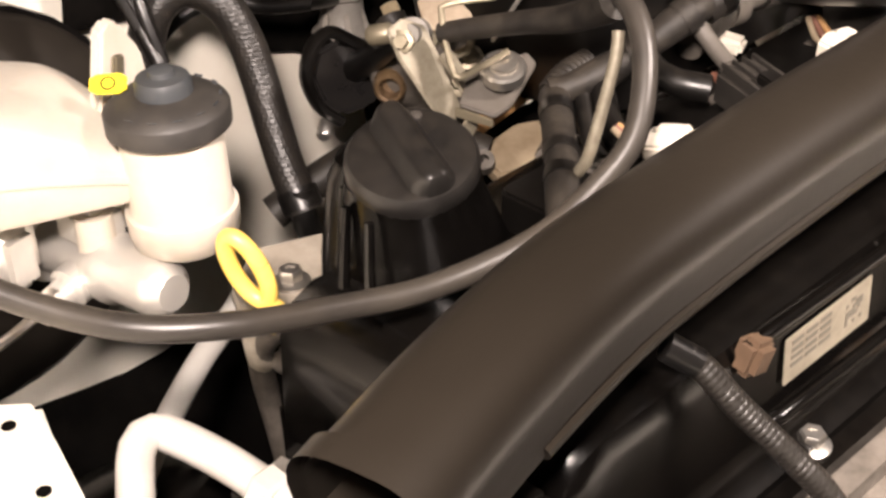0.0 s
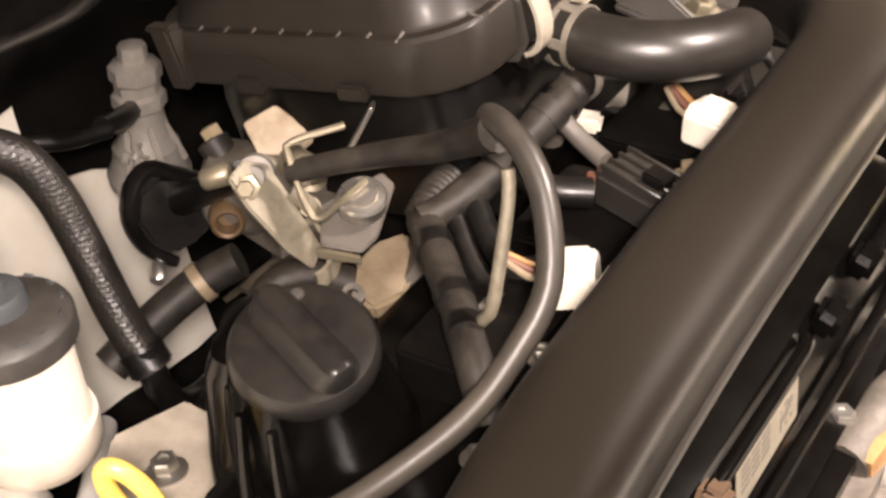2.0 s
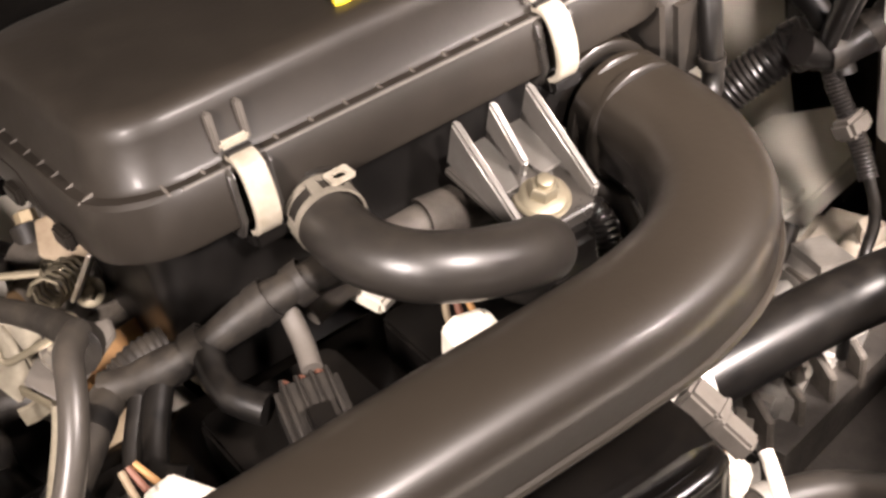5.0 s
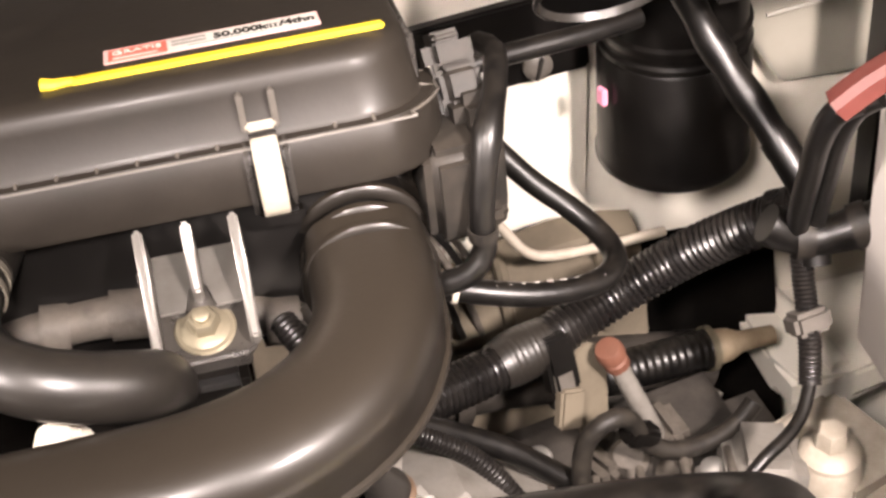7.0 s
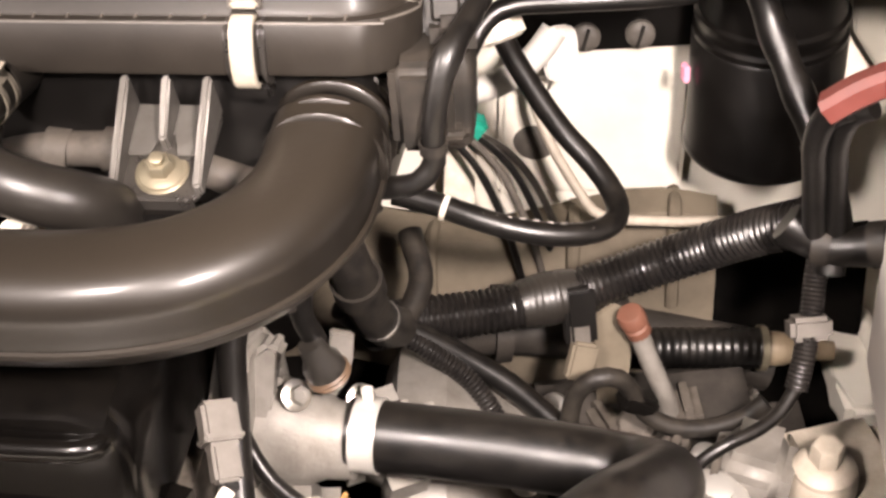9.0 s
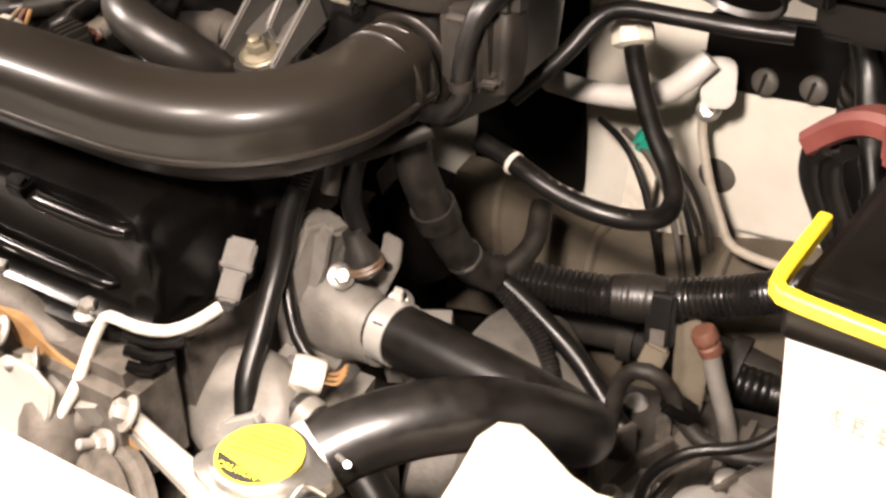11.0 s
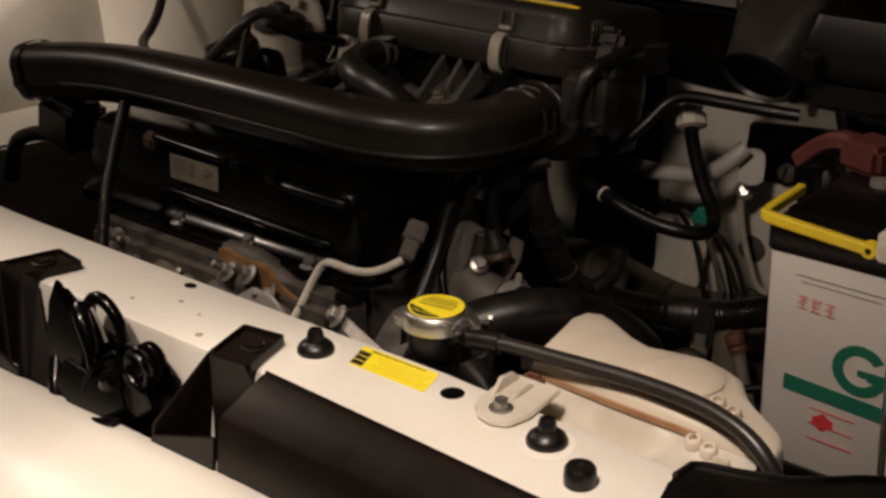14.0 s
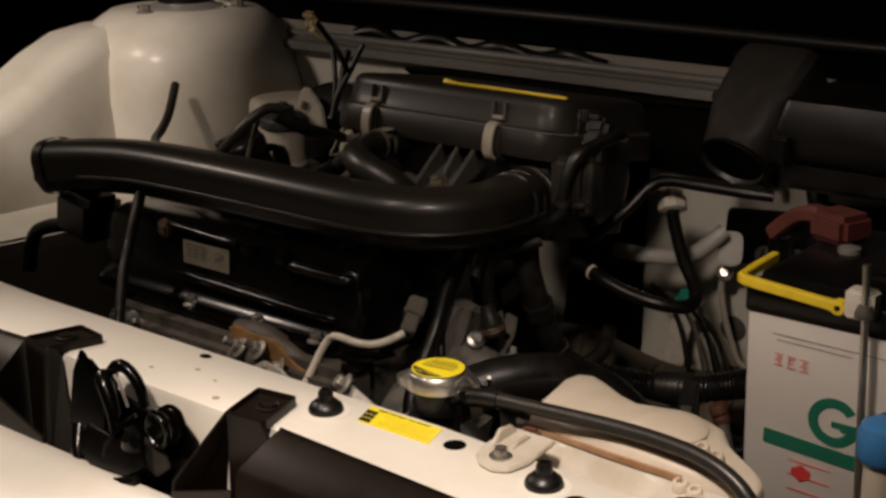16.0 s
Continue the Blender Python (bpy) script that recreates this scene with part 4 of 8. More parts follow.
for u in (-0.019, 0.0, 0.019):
    part("rib", slab(bmesh.new(), [(-0.006 if u else 0.018, 0.0), (0.045, 0.0), (0.045, 0.026), (-0.006 if u else 0.018, 0.008 if u else 0.012)], 0.0044, foot @ Matrix.Translation((u * 1.05 - 0.0022, 0, 0.003)) @ Matrix.Rotation(radians(90), 4, "Z") @ Matrix.Rotation(radians(90), 4, "X"), 0.0012), BRACKET_GLARE, br)
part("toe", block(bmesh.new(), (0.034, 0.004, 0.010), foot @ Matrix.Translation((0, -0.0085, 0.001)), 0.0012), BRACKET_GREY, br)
bolt(foot @ Vector((0, 0.006, 0.0045)), foot.to_3x3() @ Vector((0, 0, 1)), 0.0060, DULL_ZINC, "dull yellow zinc flange bolt on the bracket", stud=0.003)
# resonator chamber behind the bracket
reso = thing("resonator", (-0.187, 0.360, 0.886), "black plastic resonator chamber under the filter box", "resonator")
RS = pose(-0.187, 0.360, 0.9030, 0, 8, 0)
part("chamber", block(bmesh.new(), (0.104, 0.036, 0.034), RS, 0.010, 4), BLACK_PLASTIC, reso)
part("embossed_line", sweep(bmesh.new(), [RS @ Vector(p) for p in ((-0.040, -0.0182, 0.002), (-0.020, -0.0182, 0.004), (-0.008, -0.0182, 0.005))], 0.0006, 6), GREY_CONN, reso)
part("inlet_throat", block(bmesh.new(), (0.075, 0.045, 0.062), pose(-0.108, 0.368, 0.902), 0.01, 3), BLACK_PLASTIC, fbox)

# flow sensor with plug on the right flank of the box
maf = thing("flow_sensor", (-0.050, 0.352, 0.92), "dusty black flow sensor housing with plug", "sensor")
part("housing", block(bmesh.new(), (0.030, 0.056, 0.050), pose(-0.064, 0.350, 0.918, 0, 0, 4), 0.006, 3), DUSTY, maf)
part("plug_cap", block(bmesh.new(), (0.023, 0.024, 0.019), pose(-0.056, 0.373, 0.9625, -32, 0, 8), 0.0055, 4), DUSTY, maf)
part("plug_clip", block(bmesh.new(), (0.012, 0.013, 0.004), pose(-0.057, 0.368, 0.9735, -32, 0, 8), 0.0015, 3), DUSTY, maf)
part("latch_slot", block(bmesh.new(), (0.013, 0.0045, 0.0025), pose(-0.0535, 0.3615, 0.9625, -32, 0, 8), 0.0006), INK, maf)
plug_neck = part("plug_neck", block(bmesh.new(), (0.019, 0.018, 0.018), pose(-0.053, 0.360, 0.9535, -30, 0, 8), 0.004, 3), DUSTY, maf)
for k in range(2):
    part("neck_ridge", block(bmesh.new(), (0.0205, 0.0030, 0.0195), pose(-0.0535, 0.3630 - 0.0055 * k, 0.9545 - 0.003 * k, -30, 0, 8), 0.0012), DUSTY, plug_neck)
part("connector", block(bmesh.new(), (0.022, 0.024, 0.022), pose(-0.049, 0.352, 0.9435, -12, 0, 8), 0.0055, 4), DUSTY, maf)
part("body", loft(bmesh.new(), [[Vector((-0.0495 + u, y + v, z)) for u, v in rounded(w, d, 0.005, 4)] for w, d, y, z in ((0.018, 0.018, 0.349, 0.939), (0.021, 0.024, 0.349, 0.935), (0.022, 0.026, 0.348, 0.925), (0.021, 0.026, 0.346, 0.905), (0.019, 0.024, 0.345, 0.893), (0.014, 0.018, 0.345, 0.889))]), DUSTY, maf)
part("lug", block(bmesh.new(), (0.024, 0.014, 0.010), pose(-0.053, 0.333, 0.9015, 20, 0, 8), 0.0035, 3), DUSTY, maf)
sc_ = thing("sensor_cable", (-0.055, 0.315, 0.88), "taped dusty black cable from the flow sensor", "cable")
part("sheath", sweep(bmesh.new(), [(-0.038, 0.386, 0.956), (-0.034, 0.370, 0.960), (-0.040, 0.346, 0.956), (-0.048, 0.328, 0.948), (-0.053, 0.319, 0.932), (-0.056, 0.315, 0.912), (-0.056, 0.314, 0.897), (-0.064, 0.310, 0.887), (-0.082, 0.314, 0.880)], lambda f: 0.0056 + 0.0016 * math.exp(-((f - 0.42) / 0.06) ** 2), 16), RUBBER, sc_)
band("tape", (-0.0562, 0.3145, 0.905), (0, 0.05, -1), 0.0060, 0.006, OLD_RUBBER, sc_, 0.0008)

# ---- breather hose with clamp ----
HB = [(-0.262, 0.352, 0.932), (-0.268, 0.330, 0.932), (-0.272, 0.308, 0.931), (-0.272, 0.286, 0.930), (-0.263, 0.266, 0.929), (-0.246, 0.254, 0.926), (-0.226, 0.251, 0.920), (-0.208, 0.256, 0.911), (-0.202, 0.268, 0.898), (-0.203, 0.280, 0.880)]
bh = thing("breather_hose", (-0.24, 0.27, 0.90), "smooth black rubber breather hose with a beige spring clamp", "hose")
part("hose", sweep(bmesh.new(), HB, 0.0142, 22, step=0.005), HOSE_RUBBER, bh)
cl = band("clamp", (-0.2705, 0.3135, 0.931), (-0.12, -1, -0.03), 0.0144, 0.0125, HOSE_RUBBER, bh, 0.0002, "dirty beige spring clamp")
for dy in (-0.0048, 0.0048):
    band("clamp_ring", (-0.2705 - 0.12 * dy, 0.3135 - dy, 0.931), (-0.12, -1, -0.03), 0.0145, 0.0030, CLAMP_BEIGE, cl, 0.0011, "dirty beige steel ring")
for a in (40, 100, 172, 300):
    m = Matrix.Translation((-0.2705, 0.3135, 0.931)) @ aim((-0.12, -1, -0.03)) @ Matrix.Rotation(radians(a), 4, "Z")
    part("clamp_bridge", block(bmesh.new(), (0.0012, 0.0050, 0.0100), m @ Matrix.Translation((0.0150, 0, 0)), 0.0003, 1), CLAMP_BEIGE, cl)
part("clamp_tab", loft(bmesh.new(), [[(-0.262 + u, 0.312 + v, 0.9462 + h) for u, v in rounded(w, w * 0.8, 0.001, 1)] for w, h in ((0.011, 0), (0.011, 0.0014), (0.0055, 0.0014), (0.0055, 0))]), CLIP_CREAM, cl)
part("stub", sweep(bmesh.new(), [(-0.258, 0.366, 0.931), (-0.2685, 0.3215, 0.932)], 0.0156, 18), HOSE_RUBBER, bh)

# ---- camshaft cover ----
cover = thing("camshaft_cover", (-0.33, 0.25, 0.78), "glossy black camshaft cover under the intake tube", "engine cover")


def cover_rings():
    prof = [(0.166, 0.770), (0.160, 0.772), (0.160, 0.782), (0.168, 0.786), (0.173, 0.796), (0.1735, 0.842), (0.178, 0.852), (0.190, 0.857), (0.235, 0.856), (0.245, 0.852), (0.335, 0.850), (0.345, 0.846), (0.35, 0.78)]
    rows = []
    for x, s in ((-0.545, 0.0), (-0.543, 0.55), (-0.535, 0.85), (-0.52, 1.0), (-0.40, 1.0), (-0.30, 1.0), (-0.205, 1.0), (-0.188, 0.85), (-0.180, 0.5), (-0.178, 0.0)):
        rows.append([(x, 0.25 + (y - 0.25) * (0.90 + 0.10 * s), 0.77 + (z - 0.77) * (0.55 + 0.45 * s)) for y, z in prof])
    return loft(bmesh.new(), rows)


part("cover", cover_rings(), GLOSS_BLACK, cover)
# rounded longitudinal ribs on the front flank, catching the lamp
part("upper_rib", sweep(bmesh.new(), [(-0.44, 0.172, 0.852), (-0.43, 0.171, 0.853), (-0.34, 0.171, 0.850), (-0.335, 0.173, 0.849)], 0.0035, 10), GLOSS_BLACK, cover)
part("short_rib", sweep(bmesh.new(), [(-0.262, 0.172, 0.842), (-0.255, 0.170, 0.842), (-0.198, 0.171, 0.841), (-0.19, 0.178, 0.840)], 0.0055, 10), GLOSS_BLACK, cover)
part("lower_rib", sweep(bmesh.new(), [(-0.42, 0.169, 0.805), (-0.40, 0.167, 0.806), (-0.23, 0.167, 0.802), (-0.205, 0.176, 0.800), (-0.19, 0.195, 0.798)], 0.0035, 10), GLOSS_BLACK, cover)
part("flange", sweep(bmesh.new(), [(-0.50, 0.162, 0.774), (-0.40, 0.160, 0.774), (-0.23, 0.160, 0.775), (-0.19, 0.175, 0.775), (-0.175, 0.21, 0.775)], 1.0, profile=[(0.009, 0.0035), (-0.009, 0.0035), (-0.009, -0.0035), (0.009, -0.0035)], level=True, step=0.02), GLOSS_BLACK, cover)
for x in (-0.315, -0.27):
    part("clip_lug", block(bmesh.new(), (0.018, 0.012, 0.014), pose(x, 0.170, 0.848, 20, 0, 0), 0.003), GLOSS_BLACK, cover)
PLUG_BROWN = material("bronze_brown_plastic", (0.10, 0.062, 0.038), 0.5, second=(0.06, 0.036, 0.02), amount=0.6, scale=90, dust=0.1)
part("plug_knob", block(bmesh.new(), (0.015, 0.012, 0.017), pose(-0.437, 0.171, 0.848, 10, 15, 0), 0.003), PLUG_BROWN, cover, "dark bronze-brown plug")
for x in (-0.395, -0.302, -0.224):
    part("bolt_boss", lathe(bmesh.new(), [(0.011, 0.755), (0.011, 0.776), (0.0095, 0.778)], (x, 0.164, 0)), GLOSS_BLACK, cover)
    bolt((x, 0.164, 0.7785), (0, -0.1, 1), 0.0054, STEEL)
pl = thing("engine_label", (-0.379, 0.1715, 0.818), "off-white engine data label with grey print", "label")
LB = pose(-0.379, 0.1716, 0.829, 88, 0, 0)
part("backing", slab(bmesh.new(), rounded(0.066, 0.0235, 0.001, 2), 0.0005, LB), LABEL_AGED, pl)
for r in range(4):
    for c in range(3):
        part("print", block(bmesh.new(), (0.0085, 0.0022, 0.0002), LB @ Matrix.Translation((-0.024 + 0.0105 * c, 0.008 - 0.0038 * r, 0.0006)), 0), DIM_PRINT, pl)
gridm = bmesh.new()
rng = random.Random(2)
for r in range(7):
    for c in range(7):
        if rng.random() < 0.55:
            block(gridm, (0.0018, 0.0018, 0.0002), LB @ Matrix.Translation((0.014 + 0.0019 * c, 0.0062 - 0.0019 * r, 0.0006)), 0)
part("print_square", gridm, DIM_PRINT, pl)

# ---- oil filler ----
oil = thing("oil_filler", (-0.486, 0.312, 0.80), "black oil filler neck with a gripped screw cap", "oil filler")
OC = Vector((-0.4820, 0.3165, 0.9040))
oa = Vector((-0.20, -0.24, 1)).normalized()
neck = []
for h, rx, ry, dx, dy in ((-0.13, 0.050, 0.055, 0.0, -0.02), (-0.085, 0.046, 0.048, 0.0, -0.012), (-0.05, 0.038, 0.039, 0, -0.004), (-0.022, 0.031, 0.0315, 0, 0), (-0.012, 0.0295, 0.0295, 0, 0)):
    neck.append([OC + Vector((dx, dy, 0)) + h * oa + Vector((rx * math.cos(a), ry * math.sin(a), 0)) for a in (2 * math.pi * k / 32 for k in range(32))])
part("neck", loft(bmesh.new(), neck), GLOSS_BLACK, oil)
part("back_tower", loft(bmesh.new(), [[Vector((-0.474 + dx, 0.348 + dy, z)) + Matrix.Rotation(radians(25), 3, "Z") @ Vector((u, v, 0)) for u, v in rounded(w, d, 0.012, 4)] for w, d, z, dx, dy in ((0.075, 0.060, 0.79, 0, -0.01), (0.062, 0.048, 0.85, 0, -0.004), (0.050, 0.036, 0.885, 0, 0.0), (0.044, 0.030, 0.893, 0, 0), (0.030, 0.018, 0.896, 0, 0))]), GLOSS_BLACK, oil)
for k in range(3):
    a = radians(125 + 32 * k)
    part("neck_fold", sweep(bmesh.new(), [OC + Vector((0.0305 * math.cos(a), 0.0305 * math.sin(a), -0.018)), OC + Vector((0.037 * math.cos(a), 0.037 * math.sin(a) - 0.004, -0.05)), OC + Vector((0.046 * math.cos(a), 0.047 * math.sin(a) - 0.014, -0.09)), OC + Vector((0.051 * math.cos(a), 0.056 * math.sin(a) - 0.02, -0.13))], lambda f: 0.0022 + 0.002 * f, 8), GLOSS_BLACK, oil)
OIL_CAP = material("scuffed_black_cap", (0.0065, 0.006, 0.0056), 0.34, second=(0.012, 0.0108, 0.0095), amount=0.6, scale=60, dust=0.05, spec=0.45)
ocap = part("cap", lathe(bmesh.new(), [(0.0270, -0.016), (0.0286, -0.015), (0.0292, -0.006), (0.0288, -0.002), (0.0270, 0.0005), (0.024, 0.0012), (0.012, 0.0016)], OC, oa, 48), OIL_CAP, oil)
M = Matrix.Translation(OC) @ aim(oa) @ Matrix.Rotation(radians(-68), 4, "Z")
part("grip", loft(bmesh.new(), [[M @ Vector((u, v, h)) for u, v in rounded(w, d, min(w, d) * 0.42, 5)] for w, d, h in ((0.053, 0.022, 0.0005), (0.052, 0.0175, 0.004), (0.051, 0.0125, 0.0082), (0.049, 0.009, 0.0098), (0.045, 0.005, 0.0103))]), OIL_CAP, ocap)
part("grip_pip", lathe(bmesh.new(), [(0.0028, 0), (0.0026, 0.0009), (0.001, 0.0012)], M @ Vector((-0.018, 0.011, 0.0018)), oa, 14), CAP_GREY, ocap)
# bracket plate, its bolts, and the dipstick
solo("mounting_plate", slab(bmesh.new(), [(-0.525, 0.395), (-0.49, 0.37), (-0.45, 0.385), (-0.445, 0.43), (-0.48, 0.445), (-0.51, 0.425)], 0.008, pose(0, 0, 0.793), 0.002), BEIGE_CAST, "pale cast bracket plate beside the oil filler", "bracket")
bolt((-0.487, 0.405, 0.801), (0, 0, 1), 0.0056)
bolt((-0.516, 0.372, 0.785), (0, -0.1, 1), 0.0056)
dip = thing("dipstick", (-0.532, 0.375, 0.80), "yellow plastic dipstick loop on its metal tube", "dipstick")
DM = Matrix.Translation((-0.541, 0.362, 0.855)) @ Matrix.Rotation(radians(-62), 4, "Z") @ Matrix.Rotation(radians(-24), 4, "Y")
ringp = []
for k in range(25):
    a = 2 * math.pi * k / 24
    ringp.append(DM @ Vector((0.0070 * math.cos(a), 0, 0.0170 * math.sin(a))))
dl = bmesh.new()
sweep(dl, ringp, 0.0040, 12, step=0.003)
part("loop", dl, DIP_YELLOW, dip)
part("guide_sleeve", sweep(bmesh.new(), [(-0.537, 0.370, 0.822), (-0.5335, 0.3745, 0.806), (-0.530, 0.378, 0.792), (-0.5265, 0.380, 0.787)], 0.0058, 12), CLIP_CREAM, dip, "cream plastic sleeve on the guide tube")
part("stopper", lathe(bmesh.new(), [(0.0065, 0), (0.0075, 0.004), (0.0065, 0.010), (0.004, 0.013)], DM @ Vector((0.0, 0, -0.031)), DM.to_3x3() @ Vector((0, 0, 1)), 16), DIP_YELLOW, dip)
part("guide_tube", sweep(bmesh.new(), [DM @ Vector((0, 0, -0.029)), (-0.528, 0.380, 0.79), (-0.52, 0.385, 0.74), (-0.51, 0.385, 0.66)], 0.0062, 12), DIRTY_CAST, dip)


# ---- brake fluid reservoir and master cylinder ----
res = thing("brake_fluid_reservoir", (-0.55, 0.44, 0.85), "cream brake fluid reservoir with dark grey screw cap", "reservoir")
BC = Vector((-0.5265, 0.430, 0.0))
part("neck", lathe(bmesh.new(), [(0.016, 0.835), (0.0225, 0.836), (0.0250, 0.838), (0.0260, 0.842), (0.0264, 0.8425), (0.0268, 0.8535), (0.0266, 0.8545), (0.0250, 0.8555), (0.0243, 0.8575), (0.0240, 0.899), (0.0235, 0.900)], BC, seg=48), RESERVOIR, res)
OUT = [(-0.642, 0.500), (-0.628, 0.540), (-0.606, 0.556), (-0.578, 0.545), (-0.552, 0.520), (-0.528, 0.474), (-0.522, 0.452), (-0.530, 0.436), (-0.546, 0.432), (-0.566, 0.440), (-0.600, 0.454), (-0.630, 0.472)]
MID = Vector((-0.575, 0.485, 0))
OUT = [(v.x, v.y) for v in bez([(x, y, 0) for x, y in OUT + OUT[:1]], 0.004)][:-1]


def tank_ring(keep, z, slope):
    """One level of the reservoir's tank: the outline drawn in to its middle; the top slopes down towards the neck."""
    ring = []
    for x, y in OUT:
        p = MID + (Vector((x, y, 0)) - MID) * keep
        along = max(0.0, min(1.0, ((p.x + 0.5265) * -0.62 + (p.y - 0.43) * 0.78) / 0.07))
        along = along * along * (3 - 2 * along)
        ring.append(Vector((p.x, p.y, z + slope * (along - 1))))
    return ring


part("tank", loft(bmesh.new(), [tank_ring(k, z, sl) for k, z, sl in ((0.80, 0.861, 0.0), (0.92, 0.863, 0.0), (0.97, 0.868, 0.0), (0.985, 0.884, 0.010), (1.03, 0.885, 0.012), (1.035, 0.8870, 0.012), (1.03, 0.889, 0.012), (0.985, 0.890, 0.012), (0.98, 0.899, 0.026), (0.96, 0.905, 0.030), (0.91, 0.910, 0.032), (0.82, 0.9125, 0.033), (0.6, 0.9135, 0.033), (0.3, 0.914, 0.033), (0.05, 0.914, 0.033))]), RESERVOIR, res)
part("outlet", lathe(bmesh.new(), [(0.010, 0.825), (0.010, 0.85)], (-0.556, 0.462, 0), seg=20), RESERVOIR, res)
part("fin", slab(bmesh.new(), [(-0.020, 0.0), (0.026, 0.0), (0.022, 0.028), (0.009, 0.047), (0.002, 0.052), (-0.005, 0.049)], 0.007, pose(-0.530, 0.474, 0.885, 90, 0, 20), 0.002), RESERVOIR, res)
part("fin_clip", block(bmesh.new(), (0.007, 0.003, 0.010), pose(-0.527, 0.4655, 0.915, 0, 15, 20), 0.001), DULL_ZINC, res, "small grey metal clip")
rcap = part("cap", lathe(bmesh.new(), [(0.0276, 0.896), (0.0288, 0.897), (0.0289, 0.9055), (0.0281, 0.907), (0.0215, 0.9115), (0.0150, 0.913)], BC, seg=44), CAP_GREY, res, "dark grey rubber-topped screw cap")
part("cap_dome", lathe(bmesh.new(), [(0.0132, 0.911), (0.0130, 0.918), (0.0118, 0.9205), (0.0065, 0.9215), (0.006, 0.9240), (0.0035, 0.925)], BC, seg=32), CAP_BLUE, rcap)
for k in range(9):
    a = radians(-165 + 26 * k)
    part("moulded_print", block(bmesh.new(), (0.0045, 0.0024, 0.0005), Matrix.Translation(BC + Vector((0.0245 * math.cos(a), 0.0245 * math.sin(a), 0.9096))) @ Matrix.Rotation(a + math.pi / 2, 4, "Z") @ Matrix.Rotation(radians(-32), 4, "X"), 0.0002, 1), CAP_BLUE, rcap)
TAG = Matrix.Translation(BC + Vector((-0.0165, 0.0185, 0.9165))) @ Matrix.Rotation(radians(-42), 4, "Z") @ Matrix.Rotation(radians(34), 4, "X")
tag = part("brake_symbol_tag", slab(bmesh.new(), [(-0.0085, -0.003), (-0.005, -0.0052), (0.005, -0.0052), (0.0085, -0.003), (0.0085, 0.003), (0.005, 0.0052), (-0.005, 0.0052), (-0.0085, 0.003)], 0.0012, TAG, 0.0003, 1), LABEL_YELLOW, rcap, "yellow tag with a ring symbol")
part("ring_symbol", lathe(bmesh.new(), [(0.0026, 0), (0.0035, 0), (0.0035, 0.0003), (0.0026, 0.0003)], TAG @ Vector((0, 0, 0.0012)), TAG.to_3x3() @ Vector((0, 0, 1)), seg=24, cap=False), INK, tag)

mcyl = thing("master_cylinder", (-0.555, 0.47, 0.80), "bright cast aluminium brake master cylinder", "master cylinder")
part("barrel", lathe(bmesh.new(), [(0.009, -0.005), (0.0135, 0.0), (0.015, 0.006), (0.015, 0.030), (0.018, 0.034), (0.018, 0.044), (0.0155, 0.050), (0.0155, 0.085), (0.022, 0.088), (0.022, 0.13)], (-0.549, 0.418, 0.822), (-0.10, 1, -0.06), 28), BRIGHT_ALU, mcyl)
part("port", lathe(bmesh.new(), [(0.011, 0.0), (0.011, 0.014), (0.008, 0.016), (0.0065, 0.024)], (-0.562, 0.468, 0.816), (-0.8, -0.2, -0.1), 18), BRIGHT_ALU, mcyl)
part("port_nut", lathe(bmesh.new(), [(0.0075, 0), (0.0075, 0.012), (0.005, 0.013)], (-0.583, 0.462, 0.814), (-0.8, -0.2, -0.1), 6), STEEL, mcyl)
part("shoulder", block(bmesh.new(), (0.030, 0.034, 0.040), pose(-0.592, 0.492, 0.832, 0, 0, 12), 0.008, 3), BRIGHT_ALU, mcyl)
part("saddle", block(bmesh.new(), (0.026, 0.032, 0.026), pose(-0.553, 0.47, 0.842, 0, 0, 5), 0.006, 2), BRIGHT_ALU, mcyl)
part("pipe", sweep(bmesh.new(), [(-0.592, 0.460, 0.813), (-0.62, 0.452, 0.812), (-0.66, 0.46, 0.80)], 0.0027, 8), STEEL, mcyl)
boost = thing("brake_booster", (-0.57, 0.60, 0.80), "black pressed-steel brake booster drum", "brake booster")
part("drum", lathe(bmesh.new(), [(0.03, -0.012), (0.066, -0.006), (0.095, 0.006), (0.112, 0.022), (0.115, 0.030), (0.112, 0.075)], (-0.568, 0.548, 0.803), (-0.02, 1, 0), 48), BLACK_PLASTIC, boost)
band("crimped_rim", (-0.569, 0.582, 0.803), (-0.02, 1, 0), 0.114, 0.008, SATIN_BLACK, boost, 0.0045)
for k in range(2):
    part("stud_nut", lathe(bmesh.new(), [(0.0075, 0), (0.0075, 0.007), (0.004, 0.0085), (0.004, 0.014)], (-0.525 - 0.085 * k, 0.546, 0.790 + 0.02 * k), (0, -1, 0), 6), DULL_ZINC, boost)

# ---- braided heater hose and its loom ----
bd = thing("braided_hose", (-0.44, 0.52, 0.80), "black braided rubber hose bending over the bay", "hose")
BP = [(-0.462, 0.552, 0.84), (-0.460, 0.553, 0.868), (-0.450, 0.552, 0.892), (-0.434, 0.545, 0.902), (-0.421, 0.532, 0.893), (-0.416, 0.521, 0.874), (-0.416, 0.511, 0.852), (-0.419, 0.499, 0.829), (-0.422, 0.487, 0.808), (-0.424, 0.472, 0.786)]
part("hose", sweep(bmesh.new(), BP, 0.0104, 20, step=0.004), BRAID, bd)
band("end_sleeve", (-0.4235, 0.476, 0.792), (0.1, 0.6, 0.8), 0.0108, 0.012, RUBBER, bd, 0.0008)
